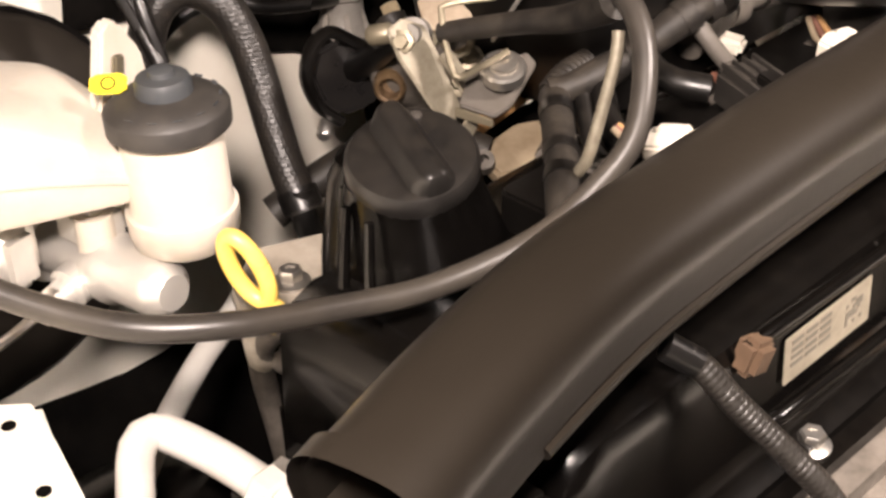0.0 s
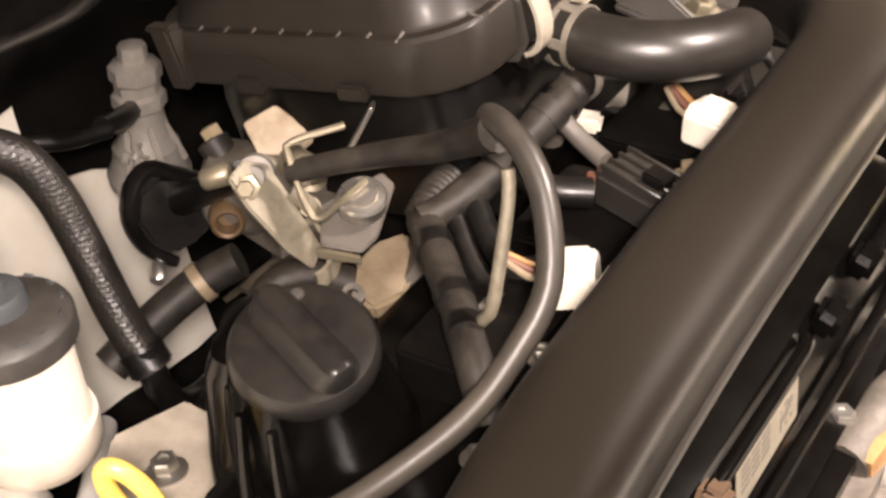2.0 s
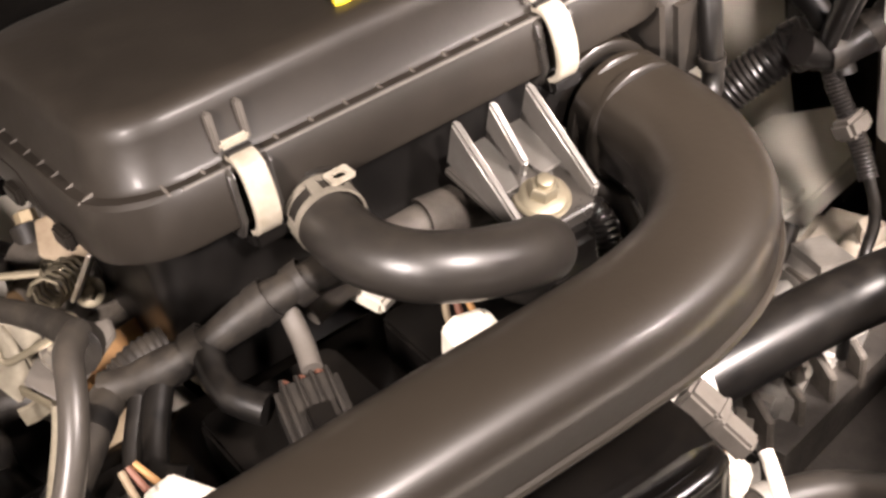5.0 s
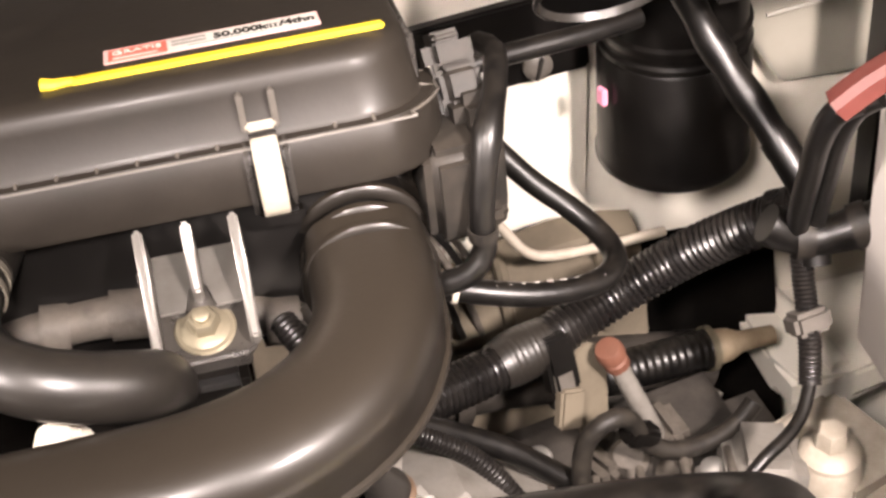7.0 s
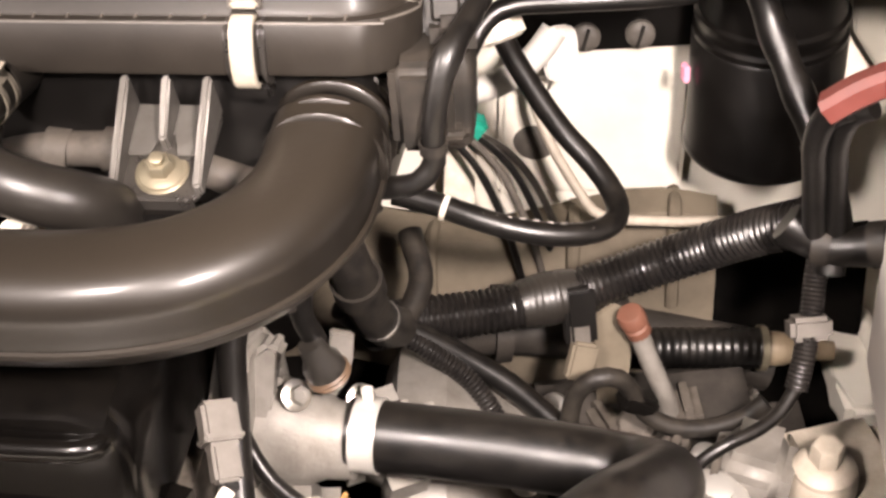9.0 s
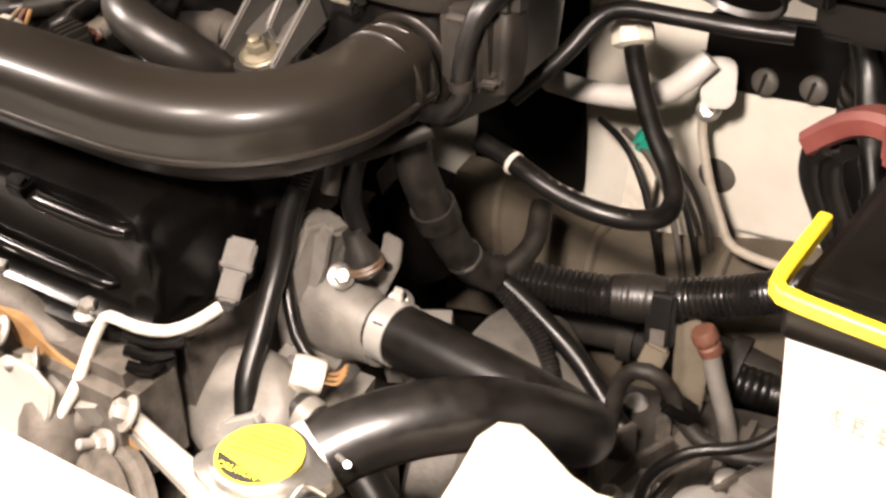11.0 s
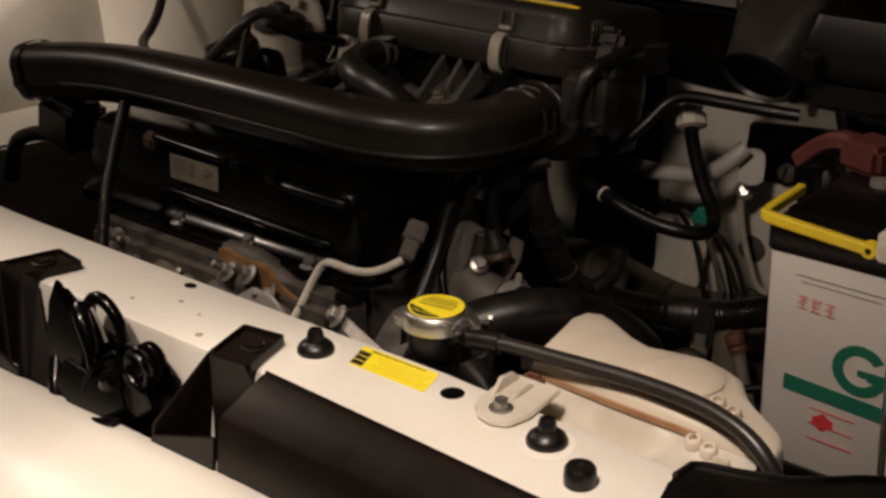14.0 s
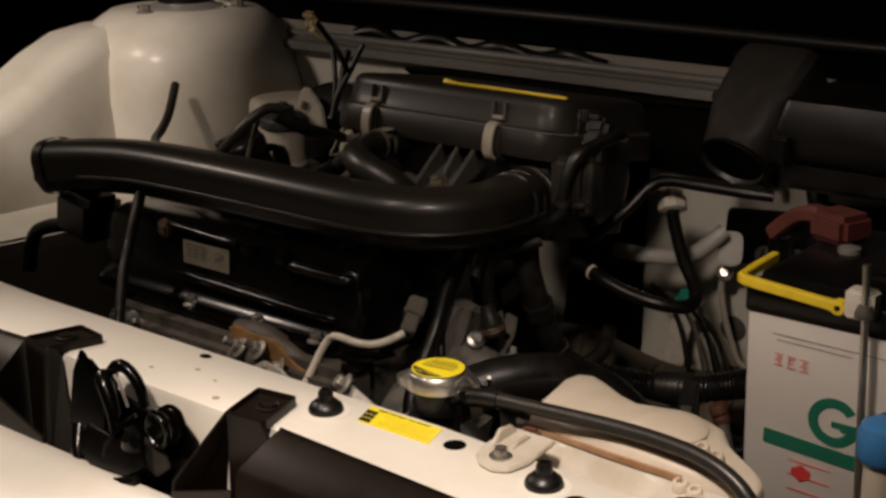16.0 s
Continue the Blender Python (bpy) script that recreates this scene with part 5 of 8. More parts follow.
hose("vacuum_hose", [(-0.424, 0.474, 0.80), (-0.425, 0.470, 0.778), (-0.415, 0.472, 0.757), (-0.395, 0.478, 0.742), (-0.372, 0.478, 0.741)], 0.0075, RUBBER, "short black rubber hose below the braided one")
for k, pts in enumerate(([(-0.505, 0.52, 0.975), (-0.500, 0.505, 0.950), (-0.498, 0.490, 0.92), (-0.497, 0.478, 0.90)], [(-0.480, 0.52, 0.985), (-0.490, 0.505, 0.952), (-0.496, 0.488, 0.925), (-0.495, 0.478, 0.90)], [(-0.52, 0.51, 0.98), (-0.508, 0.50, 0.95), (-0.50, 0.488, 0.918)])):
    hose("level_wire", pts, 0.0042 - 0.0006 * k, RUBBER, "black sleeved wire to the reservoir")
hose("steel_line", [(-0.47, 0.59, 0.80), (-0.455, 0.575, 0.84), (-0.43, 0.575, 0.868), (-0.40, 0.57, 0.876), (-0.37, 0.56, 0.866), (-0.345, 0.552, 0.862)], 0.0045, RUBBER, "thin dark hose along the firewall")

# silver valve on the firewall
valve = thing("vacuum_valve", (-0.325, 0.55, 0.81), "silver-grey valve with hose stubs on the firewall", "valve")
part("body", lathe(bmesh.new(), [(0.014, 0.0), (0.0235, 0.003), (0.0245, 0.010), (0.021, 0.017), (0.0190, 0.024), (0.0195, 0.027), (0.0160, 0.031), (0.0135, 0.042), (0.0125, 0.052)], (-0.302, 0.578, 0.795), (0.05, -0.05, 1), 26), CAST, valve)
part("head", lathe(bmesh.new(), [(0.0125, 0.050), (0.0155, 0.053), (0.0155, 0.060), (0.0130, 0.062), (0.0130, 0.068), (0.0150, 0.070), (0.0150, 0.078), (0.0085, 0.081), (0.0080, 0.090), (0.005, 0.091)], (-0.302, 0.578, 0.795), (0.05, -0.05, 1), 8), STEEL_DULL, valve)
part("arm", block(bmesh.new(), (0.036, 0.014, 0.018), pose(-0.310, 0.572, 0.822, 20, 10, 25), 0.006, 3), STEEL_DULL, valve)
for a in (200, 250, 300):
    part("fin", block(bmesh.new(), (0.010, 0.003, 0.030), Matrix.Translation((-0.302, 0.578, 0.824)) @ Matrix.Rotation(radians(a), 4, "Z") @ Matrix.Translation((0.016, 0, 0)) @ Matrix.Rotation(radians(-18), 4, "Y"), 0.0012), STEEL_DULL, valve)
part("flange", block(bmesh.new(), (0.050, 0.022, 0.016), pose(-0.305, 0.575, 0.806, 10, -8, 20), 0.004), STEEL_DULL, valve)
part("stub", sweep(bmesh.new(), [(-0.308, 0.572, 0.85), (-0.330, 0.560, 0.858), (-0.348, 0.555, 0.864)], 0.006, 10), RUBBER, valve)

# ---- throttle body and linkage ----
LEVER_GOLD = material("dull_passivated_steel", (0.20, 0.18, 0.135), 0.5, metal=0.3, second=(0.09, 0.07, 0.045), amount=0.5, scale=180, bump=0.3)
thr = thing("throttle_assembly", (-0.38, 0.42, 0.80), "cast throttle body with yellow-passivated lever and brackets", "throttle body")
part("bore", lathe(bmesh.new(), [(0.020, 0), (0.024, 0.003), (0.024, 0.05), (0.020, 0.054)], (-0.336, 0.425, 0.852), (-0.3, 1, 0), 30), DIRTY_CAST, thr)
part("mount_block", block(bmesh.new(), (0.044, 0.050, 0.040), pose(-0.340, 0.438, 0.842, 0, 0, -15), 0.008), DIRTY_CAST, thr)
part("lever_bracket", panel(bmesh.new(), [(-0.411, 0.409, 0.909), (-0.400, 0.409, 0.912), (-0.389, 0.405, 0.905), (-0.388, 0.397, 0.890), (-0.388, 0.382, 0.866), (-0.398, 0.380, 0.861), (-0.404, 0.388, 0.872), (-0.410, 0.402, 0.895)], 0.0028, 0.0008), LEVER_GOLD, thr, "dull yellow-passivated steel lever")
part("lever_curl", sweep(bmesh.new(), [(-0.386, 0.395, 0.893), (-0.383, 0.386, 0.880), (-0.384, 0.378, 0.866), (-0.391, 0.375, 0.858), (-0.400, 0.377, 0.856)], 1.0, profile=[(0.005, 0.001), (-0.005, 0.001), (-0.005, -0.001), (0.005, -0.001)], step=0.004), LEVER_GOLD, thr)
part("back_bracket", panel(bmesh.new(), [(-0.350, 0.452, 0.893), (-0.338, 0.440, 0.900), (-0.333, 0.420, 0.884), (-0.342, 0.428, 0.876), (-0.356, 0.440, 0.882)], 0.0028, 0.0008), TAN_PLATE, thr, "rusty tan bracket")
part("pivot", lathe(bmesh.new(), [(0.008, 0), (0.0085, 0.012), (0.006, 0.013), (0.005, 0.02)], (-0.385, 0.415, 0.897), (-0.7, -0.5, 0.35), 20), CAST, thr)
part("adjuster_barrel", lathe(bmesh.new(), [(0.0085, 0), (0.0085, 0.020), (0.006, 0.021)], (-0.352, 0.462, 0.862), (0.1, 0.5, 0.6), 18), OLD_RUBBER, thr)
part("adjuster_nut", lathe(bmesh.new(), [(0.0055, 0), (0.0055, 0.008), (0.003, 0.009)], (-0.349, 0.472, 0.877), (0.1, 0.5, 0.6), 6), GOLD_STEEL, thr)
part("cam_quadrant", panel(bmesh.new(), [(-0.346, 0.486, 0.848), (-0.360, 0.490, 0.853), (-0.372, 0.497, 0.866), (-0.386, 0.500, 0.862), (-0.392, 0.500, 0.848), (-0.388, 0.496, 0.832), (-0.378, 0.491, 0.822), (-0.362, 0.485, 0.824), (-0.346, 0.482, 0.834)], 0.012, 0.003), CONDUIT, thr, "black throttle cable quadrant")
part("quadrant_rim", sweep(bmesh.new(), [(-0.352, 0.484, 0.853), (-0.366, 0.490, 0.864), (-0.376, 0.495, 0.871), (-0.388, 0.497, 0.866), (-0.3945, 0.497, 0.850), (-0.391, 0.493, 0.832), (-0.381, 0.487, 0.820)], 1.0, profile=[(0.0055, 0.0015), (0.003, 0.003), (-0.003, 0.003), (-0.0055, 0.0015), (-0.0055, -0.0015), (-0.003, -0.003), (0.003, -0.003), (0.0055, -0.0015)], step=0.005), SATIN_BLACK, thr)
part("quadrant_arm", sweep(bmesh.new(), [(-0.366, 0.492, 0.846), (-0.370, 0.470, 0.860), (-0.382, 0.44, 0.882), (-0.385, 0.425, 0.892)], lambda f: 0.0085 - 0.002 * f, 12), SATIN_BLACK, thr)
part("quadrant_bolt", lathe(bmesh.new(), [(0.0045, 0), (0.0045, 0.010), (0.003, 0.012)], (-0.385, 0.495, 0.818), (-0.6, -0.5, -0.2), 12), STEEL, thr)
part("return_spring_end", lathe(bmesh.new(), [(0.0092, 0), (0.0098, 0.004), (0.0085, 0.012), (0.0070, 0.0135), (0.0058, 0.0125), (0.0050, 0.004)], (-0.366, 0.458, 0.849), (-0.7, -0.6, 0.1), 24), BRONZE, thr, "brown bronze spring end")
part("wire_link", sweep(bmesh.new(), [(-0.372, 0.372, 0.924), (-0.390, 0.387, 0.922), (-0.393, 0.388, 0.917), (-0.398, 0.378, 0.897), (-0.398, 0.372, 0.891), (-0.385, 0.368, 0.894), (-0.372, 0.364, 0.898)], 0.0017, 8, step=0.003), DULL_ZINC, thr, "bent wire link")
part("cable_stop_strap", panel(bmesh.new(), [(-0.362, 0.385, 0.893), (-0.357, 0.388, 0.893), (-0.346, 0.374, 0.922), (-0.352, 0.371, 0.922)], 0.002, 0.0005), STEEL, thr)
part("return_spring", sweep(bmesh.new(), [Vector((-0.368, 0.402, 0.890)) + aim((0.5, 0.6, -0.3)).to_3x3() @ Vector((0.0075 * math.cos(k * 0.8), 0.0075 * math.sin(k * 0.8), 0.0007 * k)) for k in range(44)], 0.0011, 6, step=0.004), DULL_ZINC, thr)
part("spindle_nut", lathe(bmesh.new(), [(0.0062, 0), (0.0062, 0.006), (0.004, 0.0065), (0.0035, 0.010)], (-0.402, 0.406, 0.901), (-0.75, -0.5, 0.4), 6), DULL_ZINC, thr)
part("cable_ferrule", lathe(bmesh.new(), [(0.004, 0), (0.0055, 0.002), (0.0055, 0.012), (0.004, 0.014)], (-0.392, 0.425, 0.897), (-0.5, 0.75, -0.2), 14), DULL_ZINC, thr)
for p, d in (((-0.352, 0.440, 0.872), (-0.6, -0.5, 0.6)), ((-0.345, 0.418, 0.868), (-0.4, -0.6, 0.7)), ((-0.362, 0.41, 0.862), (-0.5, -0.6, 0.6))):
    bolt(p, d, 0.0042, DULL_ZINC, "small dull throttle body screw")
pad = thing("link_bracket", (-0.375, 0.365, 0.87), "dark steel bracket plate with a zinc washer disc", "bracket")
part("plate", panel(bmesh.new(), [(-0.394, 0.377, 0.872), (-0.377, 0.388, 0.880), (-0.352, 0.370, 0.888), (-0.354, 0.362, 0.885), (-0.378, 0.357, 0.872), (-0.386, 0.361, 0.868)], 0.003, 0.0008), GREY_CONN, pad)
part("plate_lip", panel(bmesh.new(), [(-0.396, 0.378, 0.872), (-0.388, 0.360, 0.868), (-0.388, 0.360, 0.864), (-0.396, 0.378, 0.867)], 0.002, 0.0004), DULL_ZINC, pad)
part("disc", lathe(bmesh.new(), [(0.0110, -0.004), (0.0115, 0.002), (0.0105, 0.0035), (0.0075, 0.004), (0.007, 0.0060), (0.004, 0.0065)], (-0.374, 0.366, 0.888), (-0.25, -0.25, 1), 28), STEEL, pad)
# tan flange below
fl = thing("manifold_flange", (-0.365, 0.375, 0.80), "dirty tan intake manifold flange with a lug", "flange")
part("plate", panel(bmesh.new(), [(-0.376, 0.386, 0.832), (-0.346, 0.384, 0.838), (-0.332, 0.375, 0.838), (-0.346, 0.360, 0.834), (-0.366, 0.354, 0.830), (-0.381, 0.363, 0.828)], 0.010, 0.002), TAN_PLATE, fl)
part("runner", sweep(bmesh.new(), [(-0.350, 0.372, 0.832), (-0.342, 0.360, 0.815), (-0.338, 0.345, 0.79)], 0.018, 18), DIRTY_CAST, fl)
part("lug", lathe(bmesh.new(), [(0.0055, 0), (0.0055, 0.009), (0.0028, 0.009), (0.0028, 0.002)], (-0.380, 0.374, 0.834), (-0.5, -0.4, 0.7), 16), DIRTY_CAST, fl)
part("gasket_edge", slab(bmesh.new(), [(-0.03, 0), (0.03, 0), (0.03, 0.016), (-0.03, 0.016)], 0.002, pose(-0.350, 0.388, 0.845, 60, 0, 10), 0.0005), RUST, fl)
hose("cable_eye", [(-0.428, 0.368, 0.842), (-0.432, 0.364, 0.853), (-0.429, 0.361, 0.862), (-0.424, 0.363, 0.856), (-0.427, 0.367, 0.845)], 0.0013, STEEL, "small bent wire clip beside the oil cap", seg=8, step=0.002)

# ---- hoses over the intake side ----
hose("rubber_link_rod", [(-0.394, 0.388, 0.908), (-0.388, 0.370, 0.914), (-0.382, 0.345, 0.922), (-0.379, 0.320, 0.930), (-0.381, 0.300, 0.941), (-0.388, 0.284, 0.952)], lambda f: 0.0052 + 0.0035 * f * f, OLD_RUBBER, "tapered dusty rubber sleeve on the throttle cable")
hose("throttle_cable", [(-0.384, 0.290, 0.955), (-0.392, 0.279, 0.958), (-0.399, 0.264, 0.951), (-0.409, 0.252, 0.937), (-0.426, 0.243, 0.916), (-0.447, 0.246, 0.899), (-0.474, 0.254, 0.884), (-0.515, 0.273, 0.873), (-0.555, 0.288, 0.876), (-0.590, 0.296, 0.884), (-0.620, 0.316, 0.888), (-0.640, 0.343, 0.893), (-0.660, 0.372, 0.905), (-0.69, 0.41, 0.93)], 0.0054, CABLE, "grey-black sheathed throttle cable in a wide loop", seg=14)
hose("tan_vent_pipe", [(-0.402, 0.272, 0.946), (-0.406, 0.270, 0.935), (-0.418, 0.270, 0.905), (-0.423, 0.271, 0.892), (-0.421, 0.277, 0.884)], 0.0028, LEVER_GOLD, "thin tan-coloured pipe behind the cable loop", seg=10)
rh = thing("ribbed_hose", (-0.40, 0.31, 0.85), "dusty black hose with taped joints", "hose")
part("hose", sweep(bmesh.new(), [(-0.355, 0.346, 0.866), (-0.365, 0.340, 0.878), (-0.377, 0.329, 0.883), (-0.390, 0.316, 0.881), (-0.401, 0.305, 0.880), (-0.415, 0.291, 0.880), (-0.429, 0.279, 0.879), (-0.441, 0.267, 0.872), (-0.447, 0.259, 0.860)], 0.0080, 16), OLD_RUBBER, rh)
part("corrugation", sweep(bmesh.new(), [(-0.366, 0.340, 0.879), (-0.354, 0.341, 0.884), (-0.340, 0.340, 0.886)], 0.0082, 16, ridge=(0.0010, 0.0028)), OLD_RUBBER, rh)
for p, d in (((-0.3835, 0.3225, 0.8825), (-0.7, -0.7, -0.1)), ((-0.4085, 0.2975, 0.880), (-0.7, -0.7, 0)), ((-0.424, 0.2833, 0.8795), (-0.75, -0.65, -0.05))):
    band("tape", p, d, 0.0081, 0.008, RUBBER, rh, 0.0004)
hn = thing("wiring_harness", (-0.33, 0.31, 0.88), "taped dusty wiring trunk along the manifold", "wiring")
part("trunk", sweep(bmesh.new(), [(-0.268, 0.312, 0.905), (-0.285, 0.306, 0.912), (-0.302, 0.304, 0.914), (-0.316, 0.308, 0.909), (-0.330, 0.312, 0.902), (-0.343, 0.318, 0.895), (-0.357, 0.326, 0.889), (-0.372, 0.336, 0.884)], lambda f: 0.0078 + 0.0008 * math.sin(f * 19), 16), OLD_RUBBER, hn)
for p in ((-0.292, 0.305, 0.913), (-0.309, 0.306, 0.912), (-0.336, 0.315, 0.899)):
    band("tape", p, (-0.75, 0.25, -0.4), 0.0085, 0.008, OLD_RUBBER, hn, 0.0007)
part("branch", sweep(bmesh.new(), [(-0.335, 0.312, 0.900), (-0.338, 0.298, 0.894), (-0.338, 0.288, 0.893), (-0.330, 0.274, 0.891)], 0.0068, 12), RUBBER, hn)
part("branch", sweep(bmesh.new(), [(-0.352, 0.322, 0.889), (-0.366, 0.305, 0.880), (-0.374, 0.290, 0.874), (-0.366, 0.280, 0.873)], 0.0058, 12), RUBBER, hn)
part("branch", sweep(bmesh.new(), [(-0.36, 0.327, 0.884), (-0.376, 0.308, 0.872), (-0.382, 0.295, 0.866)], 0.005, 12), RUBBER, hn)
part("branch", sweep(bmesh.new(), [(-0.30, 0.305, 0.905), (-0.302, 0.292, 0.896), (-0.306, 0.28, 0.892)], 0.0045, 12), GREY_CONN, hn)
clh = thing("coolant_hose", (-0.375, 0.50, 0.765), "dusty hose with a brass clip below the linkage", "hose")
part("hose", sweep(bmesh.new(), [(-0.340, 0.482, 0.795), (-0.352, 0.495, 0.788), (-0.368, 0.505, 0.780), (-0.388, 0.514, 0.770), (-0.41, 0.522, 0.758)], 0.0105, 16), OLD_RUBBER, clh)
band("clip", (-0.356, 0.4975, 0.786), (-0.75, 0.5, -0.4), 0.0107, 0.006, TAN_PLATE, clh, 0.0010, "dull brass hose clip")
hose("manifold_hose", [(-0.375, 0.378, 0.838), (-0.385, 0.392, 0.845), (-0.397, 0.402, 0.846), (-0.408, 0.406, 0.838), (-0.414, 0.404, 0.82), (-0.417, 0.40, 0.79)], 0.0085, OLD_RUBBER, "short dusty elbow hose on the manifold")

# ---- ignition coils and plugs ----
def coil(x):
    t = thing("ignition_coil", (x, 0.28, 0.85), "black ignition coil on the camshaft cover", "ignition coil", "ignition coils")
    part("body", slab(bmesh.new(), rounded(0.066, 0.052, 0.006, 3), 0.024, pose(x, 0.285, 0.846, 0, 0, 0), 0.003), SATIN_BLACK, t)
    part("tail", block(bmesh.new(), (0.03, 0.03, 0.016), pose(x - 0.008, 0.252, 0.858, 0, 0, 0), 0.003), SATIN_BLACK, t)
    part("mould_mark", block(bmesh.new(), (0.014, 0.006, 0.0004), (x + 0.012, 0.29, 0.8702), 0), GREY_CONN, t)
    return t


coil(-0.315)
coil(-0.225)
coil(-0.405)


def white_plug(m, label):
    t = thing("plug_connector", m @ Vector((0, 0, 0)), label, "connector", "coil plugs")
    part("shell", slab(bmesh.new(), [(-0.013, -0.012), (0.013, -0.012), (0.014, 0.006), (0.008, 0.012), (-0.008, 0.012), (-0.014, 0.006)], 0.026, m, 0.0015), WHITE_CONN, t)
    part("latch", block(bmesh.new(), (0.010, 0.005, 0.018), m @ Matrix.Translation((0, 0.0125, 0.012)), 0.001), WHITE_CONN, t)
    for k in range(3):
        part("wire", sweep(bmesh.new(), [m @ Vector((-0.007 + 0.007 * k, 0.002, 0.024)), m @ Vector((-0.008 + 0.007 * k, 0.004, 0.034)), m @ Vector((-0.006 + 0.004 * k, 0.012, 0.046))], 0.0016, 8, step=0.004), (RUST, ORANGE_RUBBER, TAN_PLATE)[k], t)
    for k in range(3):
        part("rib", block(bmesh.new(), (0.0016, 0.002, 0.022), m @ Matrix.Translation((-0.009 + 0.009 * k, -0.0125, 0.013)), 0.0004, 1), WHITE_CONN, t)
    return t


white_plug(Matrix.Translation((-0.374, 0.249, 0.884)) @ aim((-0.35, 0.85, -0.1)) @ Matrix.Rotation(radians(12), 4, "Z") @ Matrix.Scale(0.82, 4), "white coil plug with bare wires")
white_plug(Matrix.Translation((-0.247, 0.243, 0.884)) @ aim((0.15, 0.9, 0.05)) @ Matrix.Rotation(radians(8), 4, "Z") @ Matrix.Scale(0.82, 4), "white coil plug with tan and orange wires")
cp = thing("sensor_connector", (-0.318, 0.25, 0.87), "black ribbed sensor connector with pink seals", "connector")
CM = pose(-0.318, 0.256, 0.889, 0, 6, -105)
part("shell", block(bmesh.new(), (0.036, 0.026, 0.020), CM, 0.003), DARK_CONN, cp)
for k in range(4):
    part("rib", block(bmesh.new(), (0.034, 0.0018, 0.003), CM @ Matrix.Translation((0, -0.009 + 0.006 * k, 0.0105)), 0.0006, 1), DARK_CONN, cp)
part("latch", block(bmesh.new(), (0.012, 0.010, 0.006), CM @ Matrix.Translation((0.008, 0, 0.012)), 0.001), SATIN_BLACK, cp)
for k in range(3):
    part("seal", lathe(bmesh.new(), [(0.0022, 0), (0.0022, 0.006), (0.0015, 0.007)], CM @ Vector((-0.018, -0.007 + 0.007 * k, 0.0)), CM.to_3x3() @ Vector((-1, 0, 0)), 12), ORANGE_RUBBER, cp, "pink rubber seal")
bolt((-0.290, 0.246, 0.884), (0.2, 0, 1), 0.0042, GOLD_STEEL, "brassy bolt holding the coil")
bolt((-0.428, 0.246, 0.882), (0, 0, 1), 0.0036, STEEL, "small bright cover bolt")
bolt((-0.470, 0.252, 0.862), (0, 0, 1), 0.0036, STEEL, "small bright cover bolt")

# ---- low parts beside the radiator, seen past the tube's mouth ----
acp = thing("refrigerant_pipe", (-0.61, 0.30, 0.70), "matt white aluminium refrigerant pipe with a tight bend", "pipe")
part("pipe", sweep(bmesh.new(), [(-0.43, 0.515, 0.735), (-0.470, 0.483, 0.740), (-0.518, 0.455, 0.740), (-0.560, 0.426, 0.740), (-0.596, 0.398, 0.740), (-0.625, 0.375, 0.735)], 0.0070, 14), WHITE_ALU, acp)
part("pipe", sweep(bmesh.new(), [(-0.632, 0.335, 0.755), (-0.619, 0.354, 0.776), (-0.603, 0.374, 0.785), (-0.592, 0.377, 0.786), (-0.585, 0.369, 0.783), (-0.579, 0.348, 0.780), (-0.576, 0.326, 0.778), (-0.574, 0.300, 0.775), (-0.573, 0.27, 0.77)], 0.0086, 16), WHITE_ALU, acp)
part("fitting", lathe(bmesh.new(), [(0.0095, 0), (0.0115, 0.002), (0.0115, 0.012), (0.0095, 0.014)], (-0.576, 0.322, 0.778), (0.04, -1, -0.1), 6), WHITE_ALU, acp)
rail = thing("side_rail", (-0.70, 0.30, 0.75), "white-painted side rail with round holes", "rail")
part("rail", slab(bmesh.new(), [(-0.80, 0.05), (-0.70, 0.05), (-0.656, 0.30), (-0.641, 0.354), (-0.630, 0.394), (-0.619, 0.426), (-0.632, 0.438), (-0.80, 0.54)], 0.02, pose(0, 0, 0.775), 0.004), BAY_PAINT, rail)
for x, y in ((-0.639, 0.418), (-0.651, 0.369)):
    part("hole", lathe(bmesh.new(), [(0.0035, 0), (0.0035, 0.0006)], (x, y, 0.795), seg=16), VOID_AND_COWL, rail)
pb = thing("drive_pulley_cover", (-0.60, 0.42, 0.70), "black belt cover below the master cylinder", "belt cover")
part("cover", lathe(bmesh.new(), [(0.02, 0), (0.06, 0.004), (0.075, 0.014), (0.078, 0.03), (0.07, 0.05)], (-0.60, 0.455, 0.70), (0.1, -0.5, -0.85), 36), GLOSS_BLACK, pb)
solo("timing_cover", block(bmesh.new(), (0.06, 0.16, 0.18), pose(-0.50, 0.30, 0.71, 0, 0, 8), 0.02, 3), GLOSS_BLACK, "black timing chain cover beside the oil filler", "engine cover")
solo("timing_case", block(bmesh.new(), (0.05, 0.10, 0.10), pose(-0.545, 0.32, 0.70, 0, 0, 8), 0.014, 3), CAST, "tan-grey cast timing case below the filler", "engine part")
lowm = bmesh.new()
rng = random.Random(7)
for k in range(16):
    block(lowm, (rng.uniform(0.03, 0.07), rng.uniform(0.03, 0.08), rng.uniform(0.02, 0.05)), pose(-0.60 + rng.uniform(-0.06, 0.07), 0.42 + rng.uniform(-0.09, 0.09), 0.56 + rng.uniform(-0.06, 0.06), rng.uniform(-30, 30), rng.uniform(-30, 30), rng.uniform(0, 90)), 0.01, 2)
solo("drivetrain_casting", lowm, DIRTY_CAST, "grimy castings low in the bay beside the engine", "engine part")

# engine body under all of it
eng = thing("engine_block", (-0.32, 0.28, 0.42), "grimy cast engine block and cylinder head", "engine")
